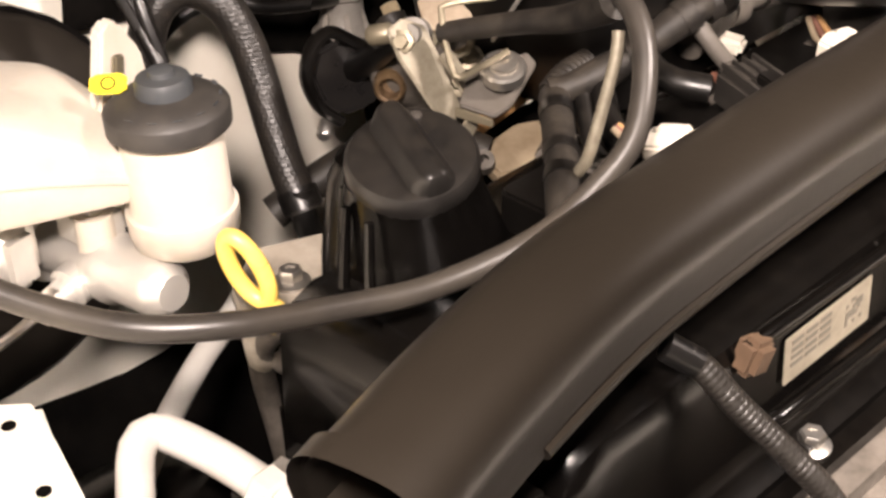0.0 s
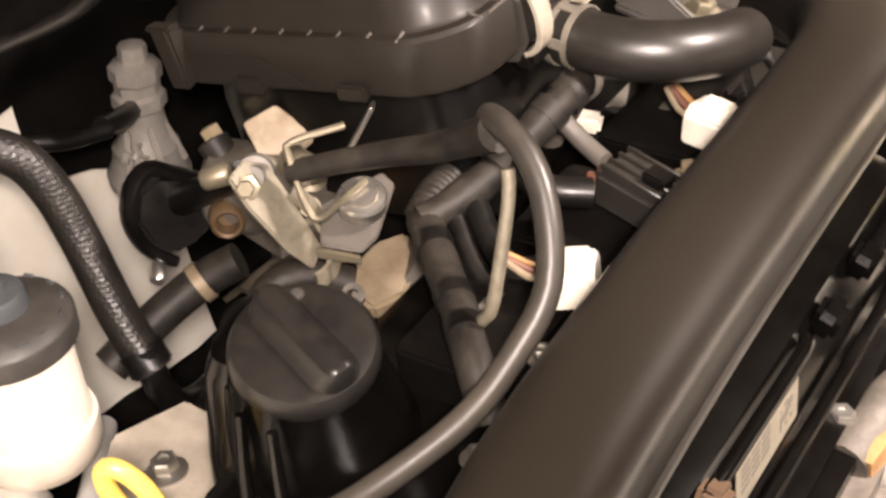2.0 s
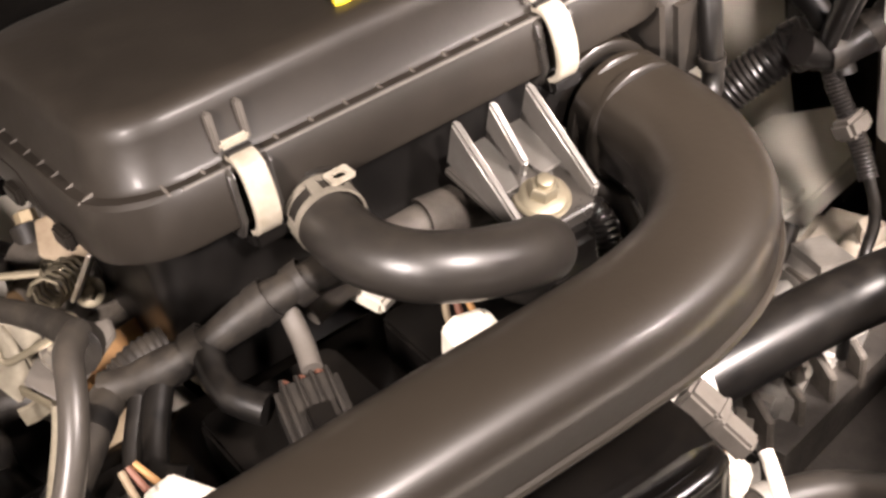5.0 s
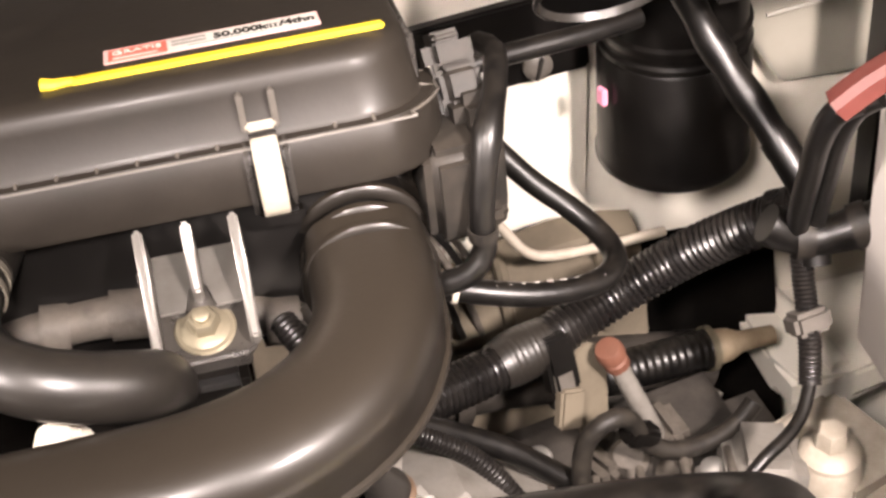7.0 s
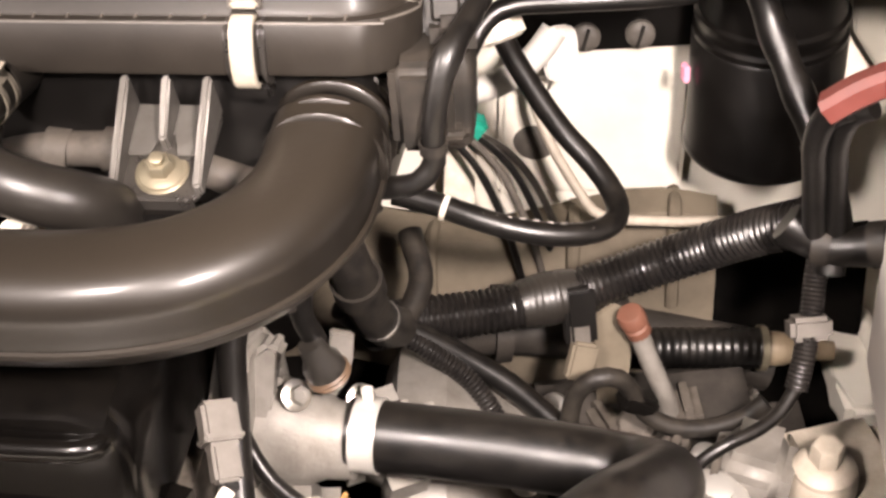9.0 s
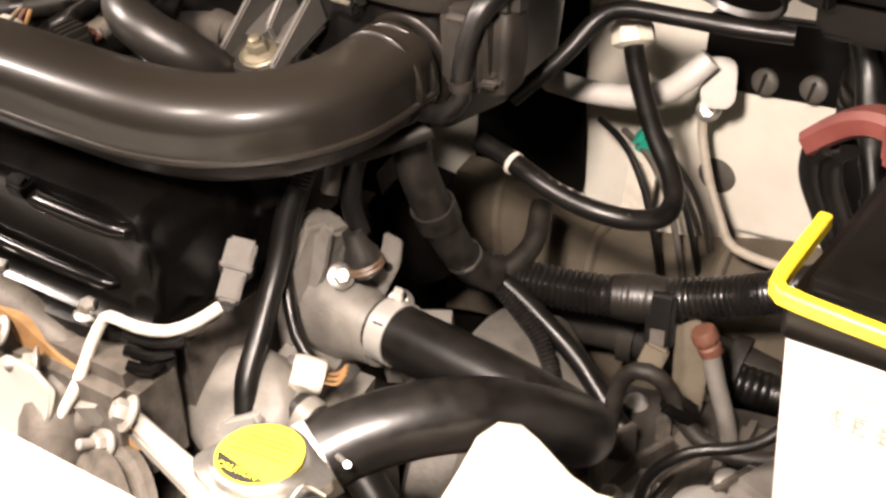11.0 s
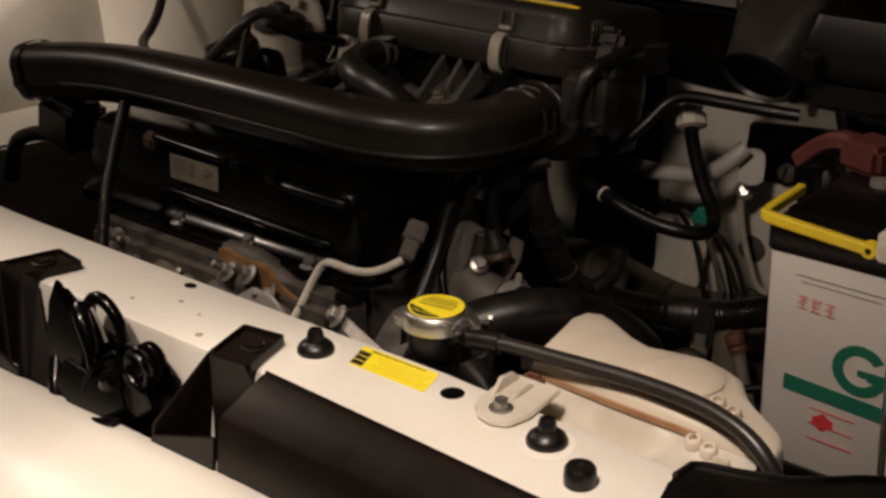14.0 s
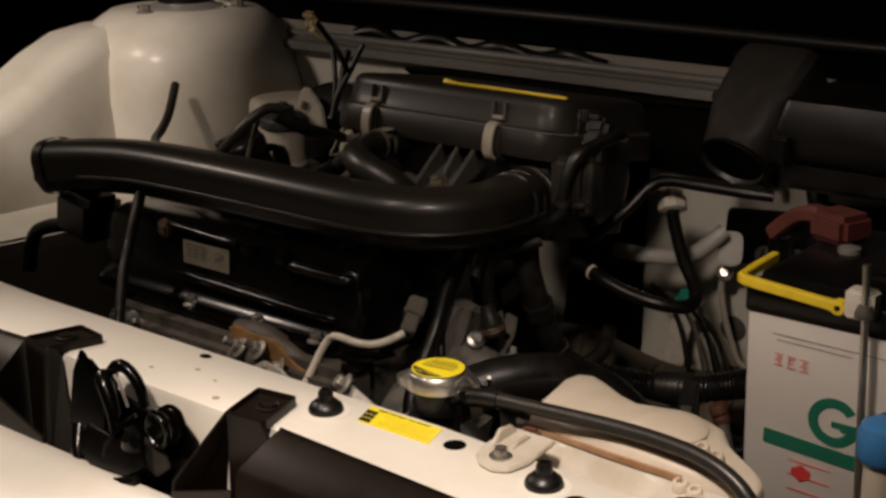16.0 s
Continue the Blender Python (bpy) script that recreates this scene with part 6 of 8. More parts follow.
part("head", block(bmesh.new(), (0.36, 0.17, 0.10), (-0.355, 0.262, 0.72), 0.012), DIRTY_CAST, eng)
part("block", block(bmesh.new(), (0.36, 0.22, 0.26), (-0.34, 0.27, 0.54), 0.02), DIRTY_CAST, eng)
part("intake_manifold", block(bmesh.new(), (0.26, 0.10, 0.07), pose(-0.30, 0.40, 0.78, 15, 0, 0), 0.025, 3), SATIN_BLACK, eng)
for k in range(4):
    part("runner", sweep(bmesh.new(), [(-0.42 + 0.075 * k, 0.34, 0.80), (-0.42 + 0.075 * k, 0.39, 0.80), (-0.42 + 0.075 * k, 0.44, 0.75), (-0.42 + 0.075 * k, 0.46, 0.65)], 0.02, 16), SATIN_BLACK, eng)

# cream retainer on the wires by the reservoir
RETAINER_CREAM = material("aged_cream_plastic", (0.36, 0.29, 0.15), 0.45, second=(0.26, 0.20, 0.09), amount=0.6, scale=110, bump=0.1)
wr = thing("wire_retainer", (-0.44, 0.40, 1.0), "pale cream pronged wire retainer clipped on a black wire", "retainer")
part("hub", block(bmesh.new(), (0.014, 0.009, 0.010), pose(-0.447, 0.397, 1.034, 20, 10, 30), 0.003), RETAINER_CREAM, wr)
for k in range(4):
    part("prong", sweep(bmesh.new(), [(-0.450 + 0.004 * k, 0.399, 1.030), (-0.446 + 0.006 * k, 0.393 - 0.003 * k, 1.026 - 0.006 * (k % 2)), (-0.442 + 0.007 * k, 0.388 + 0.002 * k, 1.022 - 0.004 * k)], 0.0017, 8), RETAINER_CREAM, wr)
part("wire", sweep(bmesh.new(), [(-0.448, 0.399, 1.036), (-0.45, 0.43, 1.005), (-0.475, 0.47, 0.985), (-0.490, 0.502, 0.955)], 0.0034, 10), RUBBER, wr)


# ---- coolant outlet and hoses on the right end of the engine ----
th = thing("thermostat_housing", (-0.13, 0.29, 0.70), "dull cast aluminium coolant outlet housing", "housing")
part("body", loft(bmesh.new(), [[Vector((-0.150, 0.296, 0.728)) + aim((1, -0.12, -0.05)).to_3x3() @ Vector((r * math.cos(a), r * 1.1 * math.sin(a), h)) for a in (2 * math.pi * k / 28 for k in range(28))] for r, h in ((0.027, -0.02), (0.0285, -0.012), (0.0285, 0.0), (0.0275, 0.012), (0.0255, 0.022), (0.0210, 0.031), (0.0190, 0.046))]), CAST, th)
part("back_flange", slab(bmesh.new(), [(-0.030, -0.045), (0.026, -0.048), (0.034, -0.016), (0.030, 0.026), (0.016, 0.050), (-0.010, 0.054), (-0.032, 0.024)], 0.020, pose(-0.172, 0.298, 0.742, 90, 0, 78), 0.004), CAST, th)
part("upper_block", panel(bmesh.new(), [(-0.174, 0.296, 0.771), (-0.146, 0.300, 0.794), (-0.138, 0.298, 0.790), (-0.147, 0.292, 0.765), (-0.147, 0.288, 0.748), (-0.157, 0.284, 0.733), (-0.178, 0.284, 0.734)], 0.018, 0.003), CAST, th)
part("sensor_lug", panel(bmesh.new(), [(-0.118, 0.314, 0.787), (-0.106, 0.316, 0.783), (-0.108, 0.314, 0.765), (-0.122, 0.310, 0.735), (-0.131, 0.308, 0.730), (-0.131, 0.308, 0.741), (-0.121, 0.312, 0.768)], 0.005, 0.0012), CAST, th)
part("lug_hole", lathe(bmesh.new(), [(0.0032, -0.0034), (0.0032, 0.0034)], (-0.1150, 0.3130, 0.7640), (0.25, -0.95, 0.2), 14), INK, th)
part("lower_case", block(bmesh.new(), (0.075, 0.085, 0.09), pose(-0.155, 0.262, 0.665, 0, 10, 12), 0.018, 3), CAST, th)
part("side_case", block(bmesh.new(), (0.06, 0.06, 0.06), pose(-0.095, 0.325, 0.690, 25, 0, 30), 0.018, 3), CAST, th)
for p, d in (((-0.134, 0.287, 0.764), (0.6, -0.5, 0.6)), ((-0.127, 0.306, 0.735), (0.5, -0.7, 0.5)), ((-0.142, 0.246, 0.716), (0.3, -0.8, 0.5)), ((-0.105, 0.308, 0.742), (0.6, -0.6, 0.6))):
    bolt(p, d, 0.0050)
sw = thing("temperature_sensor", (-0.117, 0.30, 0.775), "black temperature sensor with copper-coloured coils", "sensor")
part("body", lathe(bmesh.new(), [(0.009, 0), (0.011, 0.004), (0.011, 0.014), (0.008, 0.020), (0.0065, 0.030)], (-0.114, 0.291, 0.772), (-0.3, -0.1, 1), 20), DARK_CONN, sw)
part("coil", lathe(bmesh.new(), [(0.0112, 0.003), (0.0122, 0.0045), (0.0112, 0.006), (0.0122, 0.0075), (0.0112, 0.009)], (-0.114, 0.291, 0.772), (-0.3, -0.1, 1), 20, cap=False), PLUG_BROWN, sw)
part("lead", sweep(bmesh.new(), [(-0.121, 0.295, 0.796), (-0.126, 0.294, 0.815), (-0.124, 0.297, 0.838), (-0.118, 0.305, 0.862)], 0.0062, 12), RUBBER, sw)

rad_hose = thing("radiator_hose", (0.0, 0.24, 0.70), "thick black radiator hose curving to the coolant outlet", "hose")
part("hose", sweep(bmesh.new(), [(-0.025, 0.112, 0.786), (-0.010, 0.136, 0.797), (0.012, 0.162, 0.802), (0.034, 0.190, 0.797), (0.052, 0.220, 0.778), (0.057, 0.250, 0.752), (0.045, 0.272, 0.733), (0.020, 0.281, 0.729), (-0.02, 0.284, 0.732), (-0.06, 0.287, 0.733), (-0.108, 0.291, 0.733)], 0.0195, 22), RUBBER, rad_hose)
c1 = band("clamp", (-0.098, 0.2905, 0.733), (1, -0.1, 0), 0.0197, 0.014, BRIGHT_ALU, rad_hose, 0.0012, "bright steel spring clamp")
part("clamp_slot", block(bmesh.new(), (0.007, 0.003, 0.0012), pose(-0.098, 0.2765, 0.7478, -45, 0, 0), 0), RUBBER, c1)
part("clamp_ear", block(bmesh.new(), (0.006, 0.003, 0.009), pose(-0.098, 0.298, 0.757, -10, 0, 0), 0.0008), BRIGHT_ALU, c1)
part("clamp_ear", block(bmesh.new(), (0.004, 0.003, 0.006), pose(-0.101, 0.303, 0.754, -20, 0, 0), 0.0008), BRIGHT_ALU, c1)
band("clamp", (-0.018, 0.123, 0.792), (0.5, 0.8, 0.3), 0.0197, 0.010, BRIGHT_ALU, rad_hose, 0.0012, "bright steel spring clamp")
part("clamp_wire", sweep(bmesh.new(), [(0.002, 0.118, 0.808), (0.014, 0.112, 0.812), (0.020, 0.104, 0.822)], 0.0016, 8), STEEL, rad_hose)
lh = thing("bypass_hose", (-0.08, 0.25, 0.69), "short black bypass hose with clamp", "hose")
part("stub", lathe(bmesh.new(), [(0.0105, 0), (0.0105, 0.020)], (-0.138, 0.224, 0.711), (0.97, -0.10, -0.15), 20), CAST, lh)
part("hose", sweep(bmesh.new(), [(-0.122, 0.222, 0.709), (-0.100, 0.219, 0.705), (-0.072, 0.212, 0.697), (-0.04, 0.20, 0.68)], 0.0118, 18), HOSE_RUBBER, lh)
band("clamp", (-0.111, 0.2205, 0.7072), (1, -0.12, -0.18), 0.0121, 0.010, STEEL_DULL, lh, 0.001, "bright spring clamp")
el = thing("heater_elbow", (-0.13, 0.38, 0.72), "dusty black hose elbow with taped end", "hose")
part("hose", sweep(bmesh.new(), [(-0.118, 0.345, 0.845), (-0.116, 0.345, 0.825), (-0.112, 0.350, 0.80), (-0.110, 0.360, 0.775), (-0.108, 0.374, 0.745), (-0.106, 0.39, 0.722), (-0.10, 0.405, 0.708)], 0.0125, 16), OLD_RUBBER, el)
band("tape", (-0.1105, 0.358, 0.780), (0.05, 0.35, -0.9), 0.0128, 0.016, OLD_RUBBER, el, 0.0022)
band("ring", (-0.107, 0.381, 0.735), (0.05, 0.5, -0.85), 0.0127, 0.003, STEEL, el, 0.0006)

gc = thing("oxygen_sensor_plug", (-0.15, 0.225, 0.80), "grey plug connector with a white sheathed wire", "connector")
GM = Matrix.Translation((-0.150, 0.213, 0.803)) @ aim((-0.012, 0.036, 0.026)) @ Matrix.Rotation(radians(20), 4, "Z") @ Matrix.Scale(0.85, 4)
part("socket", block(bmesh.new(), (0.021, 0.017, 0.026), GM @ Matrix.Translation((0, 0, 0.012)), 0.0025), GREY_CONN, gc)
part("socket_rim", block(bmesh.new(), (0.023, 0.019, 0.005), GM @ Matrix.Translation((0, 0, 0.004)), 0.0015), GREY_CONN, gc)
part("plug", block(bmesh.new(), (0.016, 0.013, 0.022), GM @ Matrix.Translation((0, 0, -0.010)), 0.002), GREY_CONN, gc)
part("latch", block(bmesh.new(), (0.007, 0.004, 0.024), GM @ Matrix.Translation((0, -0.0100, 0.004)), 0.001), GREY_CONN, gc)
for k in range(3):
    part("rib", block(bmesh.new(), (0.0016, 0.002, 0.020), GM @ Matrix.Translation((-0.007 + 0.007 * k, -0.0092, 0.014)), 0.0005, 1), GREY_CONN, gc)
part("neck", block(bmesh.new(), (0.011, 0.009, 0.008), GM @ Matrix.Translation((0, 0, -0.023)), 0.002), SATIN_BLACK, gc)
hose("white_sensor_wire", [(-0.143, 0.192, 0.796), (-0.150, 0.178, 0.791), (-0.160, 0.165, 0.789), (-0.174, 0.156, 0.792), (-0.188, 0.154, 0.794), (-0.200, 0.155, 0.789), (-0.2045, 0.147, 0.776), (-0.2058, 0.138, 0.763), (-0.2085, 0.128, 0.748), (-0.215, 0.118, 0.7315), (-0.219, 0.108, 0.715)], 0.0036, WHITE_CONN, "off-white sheathed sensor wire", seg=12)
hose("sleeved_wire", [(-0.150, 0.285, 0.842), (-0.157, 0.272, 0.815), (-0.157, 0.258, 0.785), (-0.155, 0.242, 0.764), (-0.152, 0.226, 0.746), (-0.148, 0.208, 0.728), (-0.144, 0.2, 0.71)], 0.0075, RUBBER, "thick black sleeved wire beside the coolant outlet")
hose("sleeved_wire", [(-0.150, 0.287, 0.836), (-0.160, 0.278, 0.80), (-0.162, 0.270, 0.775), (-0.155, 0.260, 0.755), (-0.142, 0.250, 0.738), (-0.126, 0.246, 0.724)], 0.0042, RUBBER, "thin black sleeved wire to a cream plug")
hose("taped_wire", [(-0.18, 0.30, 0.845), (-0.162, 0.292, 0.846), (-0.145, 0.290, 0.842), (-0.12, 0.30, 0.85), (-0.09, 0.33, 0.86)], 0.006, OLD_RUBBER, "dusty taped wire under the intake tube")
wc = thing("coolant_sensor_plug", (-0.126, 0.24, 0.715), "cream ribbed plug with bare copper wires", "connector")
WM = Matrix.Translation((-0.124, 0.234, 0.727)) @ Vector((0.80, 0.50, -0.30)).to_track_quat("X", "Z").to_matrix().to_4x4()
part("shell", lathe(bmesh.new(), [(0.0105, 0), (0.0115, 0.003), (0.0115, 0.018), (0.010, 0.020)], WM @ Vector((-0.008, 0, 0)), WM.to_3x3() @ Vector((1, 0, 0)), 8), WHITE_CONN, wc)
for k in range(3):
    part("wire", sweep(bmesh.new(), [WM @ Vector((0.010, -0.004 + 0.004 * k, 0)), WM @ Vector((0.020, -0.005 + 0.005 * k, 0.002)), WM @ Vector((0.024, -0.003 + 0.004 * k, 0.010))], 0.0013, 6, step=0.003), RUST, wc)

# under-box tube behind the bracket
PIPE_DUST = material("dusty_grey_tape", (0.075, 0.066, 0.056), 0.62, second=(0.035, 0.030, 0.025), amount=0.8, scale=70, dust=0.12, bump=0.6, spec=0.3)
ub = thing("manifold_pipe", (-0.19, 0.34, 0.86), "grey taped pipe under the filter box", "pipe")
part("pipe", sweep(bmesh.new(), [(-0.285, 0.322, 0.884), (-0.262, 0.324, 0.889), (-0.239, 0.325, 0.892), (-0.212, 0.325, 0.891), (-0.185, 0.326, 0.884), (-0.156, 0.327, 0.873), (-0.135, 0.328, 0.861), (-0.118, 0.332, 0.848)], lambda f: 0.0096 + 0.0006 * math.sin(f * 17), 16), PIPE_DUST, ub)
for x, z, w in ((-0.212, 0.891, 0.020), (-0.246, 0.891, 0.012), (-0.150, 0.870, 0.016)):
    band("wrap", (x, 0.325, z), (1, 0.03, -0.15), 0.0101, w, PIPE_DUST, ub, 0.0013)
part("side_conduit", sweep(bmesh.new(), [(-0.150, 0.318, 0.876), (-0.142, 0.300, 0.868), (-0.146, 0.286, 0.850), (-0.15, 0.275, 0.83)], 0.0058, 14, ridge=(0.0009, 0.0028)), CONDUIT, ub)
part("side_pipe", sweep(bmesh.new(), [(-0.137, 0.322, 0.876), (-0.129, 0.305, 0.870), (-0.128, 0.290, 0.855), (-0.13, 0.28, 0.83)], 0.0055, 12), OLD_RUBBER, ub)
part("stud_block", block(bmesh.new(), (0.03, 0.02, 0.03), pose(-0.182, 0.278, 0.878, 0, 0, 0), 0.004), SATIN_BLACK, ub)
part("tie", block(bmesh.new(), (0.012, 0.02, 0.008), pose(-0.255, 0.318, 0.876, 10, 0, 20), 0.002), WHITE_CONN, ub)

# ---- looms and pipes between engine and firewall ----
def bundle(name, P, r, label, ridge=(0.0018, 0.0044)):
    return hose(name, P, r, CONDUIT, label, seg=18, ridge=ridge)


loom = thing("wiring_conduit", (0.0, 0.46, 0.68), "thick black corrugated wiring conduit with a clip", "conduit")
part("conduit", sweep(bmesh.new(), [(-0.118, 0.405, 0.706), (-0.095, 0.424, 0.696), (-0.065, 0.438, 0.690), (-0.035, 0.449, 0.688), (0.0, 0.461, 0.690), (0.035, 0.472, 0.698), (0.070, 0.476, 0.712), (0.105, 0.468, 0.735), (0.135, 0.450, 0.760), (0.155, 0.435, 0.775)], 0.0130, 20, ridge=(0.0020, 0.0045)), CONDUIT, loom)
part("smooth_wrap", sweep(bmesh.new(), [(-0.030, 0.4505, 0.6885), (-0.018, 0.4550, 0.6890), (-0.004, 0.4595, 0.690), (0.006, 0.4625, 0.691)], lambda f: 0.0152 + 0.0022 * math.sin(math.pi * f) + 0.0003 * math.sin(60 * f), 22, step=0.0015), HOSE_RUBBER, loom)
part("clip", block(bmesh.new(), (0.020, 0.016, 0.040), pose(0.008, 0.449, 0.684, -20, 0, 15), 0.003), SATIN_BLACK, loom)
part("clip_buckle", block(bmesh.new(), (0.014, 0.008, 0.022), pose(0.010, 0.440, 0.672, -20, 0, 15), 0.002), GREY_CONN, loom)
part("sleeve_end", lathe(bmesh.new(), [(0.0145, 0), (0.0175, 0.002), (0.0175, 0.016), (0.0145, 0.018)], (0.140, 0.446, 0.764), (0.75, -0.55, 0.45), 24, cap=False), CONDUIT, loom)
bundle("thin_conduit", [(-0.118, 0.404, 0.710), (-0.096, 0.405, 0.700), (-0.076, 0.403, 0.686), (-0.058, 0.399, 0.672), (-0.044, 0.391, 0.655), (-0.034, 0.380, 0.637), (-0.03, 0.37, 0.60)], 0.0055, "thin black corrugated conduit", (0.001, 0.003))
hose("sleeved_loom", [(-0.112, 0.408, 0.712), (-0.084, 0.411, 0.694), (-0.058, 0.411, 0.676), (-0.034, 0.408, 0.660), (-0.012, 0.402, 0.642), (0.01, 0.395, 0.625)], 0.0075, RUBBER, "black taped loom branching from the conduit")
hose("upper_loom", [(-0.13, 0.39, 0.735), (-0.118, 0.398, 0.716), (-0.10, 0.412, 0.706), (-0.09, 0.44, 0.715), (-0.10, 0.47, 0.73)], 0.008, OLD_RUBBER, "dusty loom curling behind the elbow")
fuel = thing("fuel_hose", (0.0, 0.41, 0.80), "black printed rubber fuel hose in a loop", "hose")
FH = [(-0.040, 0.486, 0.868), (-0.032, 0.474, 0.858), (-0.018, 0.460, 0.842), (-0.002, 0.446, 0.826), (0.016, 0.432, 0.813), (0.028, 0.416, 0.804), (0.030, 0.398, 0.801), (0.018, 0.381, 0.804), (-0.003, 0.373, 0.808), (-0.026, 0.371, 0.813), (-0.048, 0.373, 0.819), (-0.068, 0.377, 0.824), (-0.09, 0.38, 0.828)]
part("hose", sweep(bmesh.new(), FH, 0.0066, 16), RUBBER, fuel)
band("white_ring", (-0.062, 0.3755, 0.8225), (-0.95, 0.15, 0.25), 0.0068, 0.003, WHITE_CONN, fuel, 0.0006)
for k in range(9):
    a = Vector(FH[7]).lerp(Vector(FH[10]), k / 9 + 0.02)
    part("print_mark", block(bmesh.new(), (0.0030, 0.0010, 0.0003), Matrix.Translation(a + Vector((0, -0.0036, 0.0056))) @ Matrix.Rotation(radians(33), 4, "X"), 0), GREY_INK, fuel)
gr = thing("hose_grommet", (-0.042, 0.49, 0.86), "cream hexagonal hose coupling on the fuel hose", "coupling")
part("collar", lathe(bmesh.new(), [(0.010, 0), (0.0145, 0.002), (0.0145, 0.013), (0.011, 0.016), (0.008, 0.026)], (-0.037, 0.482, 0.863), (-0.35, 0.4, 0.75), 8), WHITE_CONN, gr)
part("collar_clip", block(bmesh.new(), (0.024, 0.006, 0.008), pose(-0.046, 0.492, 0.882, 0, 20, 20), 0.0015), GOLD_STEEL, gr)
hose("vent_pipe", [(-0.085, 0.41, 0.845), (-0.06, 0.43, 0.872), (-0.045, 0.448, 0.894), (-0.030, 0.455, 0.901), (0.0, 0.462, 0.900), (0.04, 0.47, 0.898), (0.07, 0.48, 0.896)], 0.0058, RUBBER, "black rubber pipe crossing to the fuse box")
hose("canister_pipe", [(-0.05, 0.60, 0.945), (-0.02, 0.60, 0.952), (0.0, 0.60, 0.945), (0.005, 0.60, 0.92), (0.005, 0.60, 0.87)], 0.004, RUBBER, "thin dark pipe on the firewall")
wp = thing("heater_pipe", (-0.04, 0.54, 0.80), "white-painted metal pipe with a flanged end", "pipe")
part("pipe", sweep(bmesh.new(), [(-0.012, 0.545, 0.834), (-0.022, 0.537, 0.822), (-0.038, 0.532, 0.808), (-0.060, 0.528, 0.800), (-0.095, 0.525, 0.797), (-0.13, 0.53, 0.795)], 0.0085, 16), WHITE_ALU, wp)
part("flange", slab(bmesh.new(), rounded(0.024, 0.036, 0.008, 3), 0.006, pose(-0.010, 0.556, 0.812, 75, 0, 25), 0.0015), WHITE_ALU, wp)
part("thin_pipe", sweep(bmesh.new(), [(-0.028, 0.575, 0.778), (-0.026, 0.570, 0.760), (-0.012, 0.556, 0.733), (0.004, 0.545, 0.710), (0.014, 0.538, 0.699), (0.03, 0.536, 0.694), (0.07, 0.540, 0.690), (0.11, 0.545, 0.688)], 0.0036, 12), BEIGE_CAST, wp)
bolt((-0.024, 0.573, 0.779), (0.3, -0.8, 0.4), 0.0052)
for k, (x, y, z) in enumerate(((-0.06, 0.56, 0.72), (-0.05, 0.57, 0.71), (-0.04, 0.58, 0.70), (-0.075, 0.55, 0.73))):
    hose("brake_line", [(x - 0.035, y + 0.02, z + 0.02), (x - 0.01, y + 0.01, z + 0.012), (x + 0.012, y, z - 0.01), (x + 0.03, y - 0.01, z - 0.05), (x + 0.04, y - 0.015, z - 0.09)], 0.0027, RUBBER if k % 2 else DIRTY_CAST, "thin dark brake line near the firewall", seg=8)
ww = thing("cream_bracket", (-0.09, 0.60, 0.67), "cream plastic pipe holder", "holder")
part("stem", block(bmesh.new(), (0.022, 0.010, 0.062), pose(-0.082, 0.585, 0.690, -10, 6, 10), 0.002), WHITE_CONN, ww)
part("head", block(bmesh.new(), (0.032, 0.012, 0.012), pose(-0.080, 0.588, 0.718, -10, 6, 10), 0.002), WHITE_CONN, ww)
solo("teal_clip", block(bmesh.new(), (0.020, 0.016, 0.022), pose(-0.072, 0.578, 0.738, 20, 30, 30), 0.004), TEAL, "teal plastic clip on the brake lines", "clip")
cb = thing("cowl_bracket", (0.02, 0.61, 0.78), "dark steel bracket with two slotted screws", "bracket")
part("strip", slab(bmesh.new(), [(-0.045, 0.780), (0.078, 0.790), (0.075, 0.85), (-0.04, 0.84)], 0.010, Matrix.Translation((0, 0.612, 0)) @ Matrix.Rotation(radians(90), 4, "X"), 0.002), SATIN_BLACK, cb)
for x, z in ((0.006, 0.797), (0.042, 0.800)):
    s = part("slotted_screw", lathe(bmesh.new(), [(0.010, 0), (0.010, 0.003), (0.0075, 0.0055), (0.004, 0.006)], (x, 0.601, z), (0, -1, 0.1), 20), GREY_CONN, cb)
    part("slot", block(bmesh.new(), (0.0022, 0.003, 0.016), pose(x, 0.5945, z + 0.0005, 0, 15, 0), 0), INK, s)
solo("blind_grommet", lathe(bmesh.new(), [(0.0155, 0), (0.0155, 0.002), (0.010, 0.004), (0.005, 0.0045)], (-0.030, 0.612, 0.705), (0, -1, 0.05), 28), GREY_CONN, "grey blind grommet in the white panel", "grommet")
ax = thing("axle_casting", (0.0, 0.52, 0.60), "grimy tube low behind the conduit", "engine part")
part("tube", sweep(bmesh.new(), [(-0.12, 0.50, 0.615), (-0.05, 0.52, 0.610), (0.03, 0.53, 0.595), (0.14, 0.54, 0.565)], 0.022, 20), DARK_CAST, ax)
for p, d in (((-0.05, 0.52, 0.610), (1, 0.22, -0.1)), ((0.03, 0.53, 0.595), (1, 0.12, -0.2))):
    band("flange", p, d, 0.0235, 0.012, DARK_CAST, ax, 0.0045)

# ---- charcoal canister, duct and fuse box ----
can = thing("charcoal_canister", (0.135, 0.56, 0.64), "satin black cylindrical canister with ringed top", "canister")
part("drum", lathe(bmesh.new(), [(0.040, 0.740), (0.0485, 0.742), (0.0505, 0.745), (0.0505, 0.749), (0.0490, 0.753), (0.0488, 0.826), (0.0475, 0.828)], (0.122, 0.566, -0.004), seg=48), SATIN_BLACK, can)
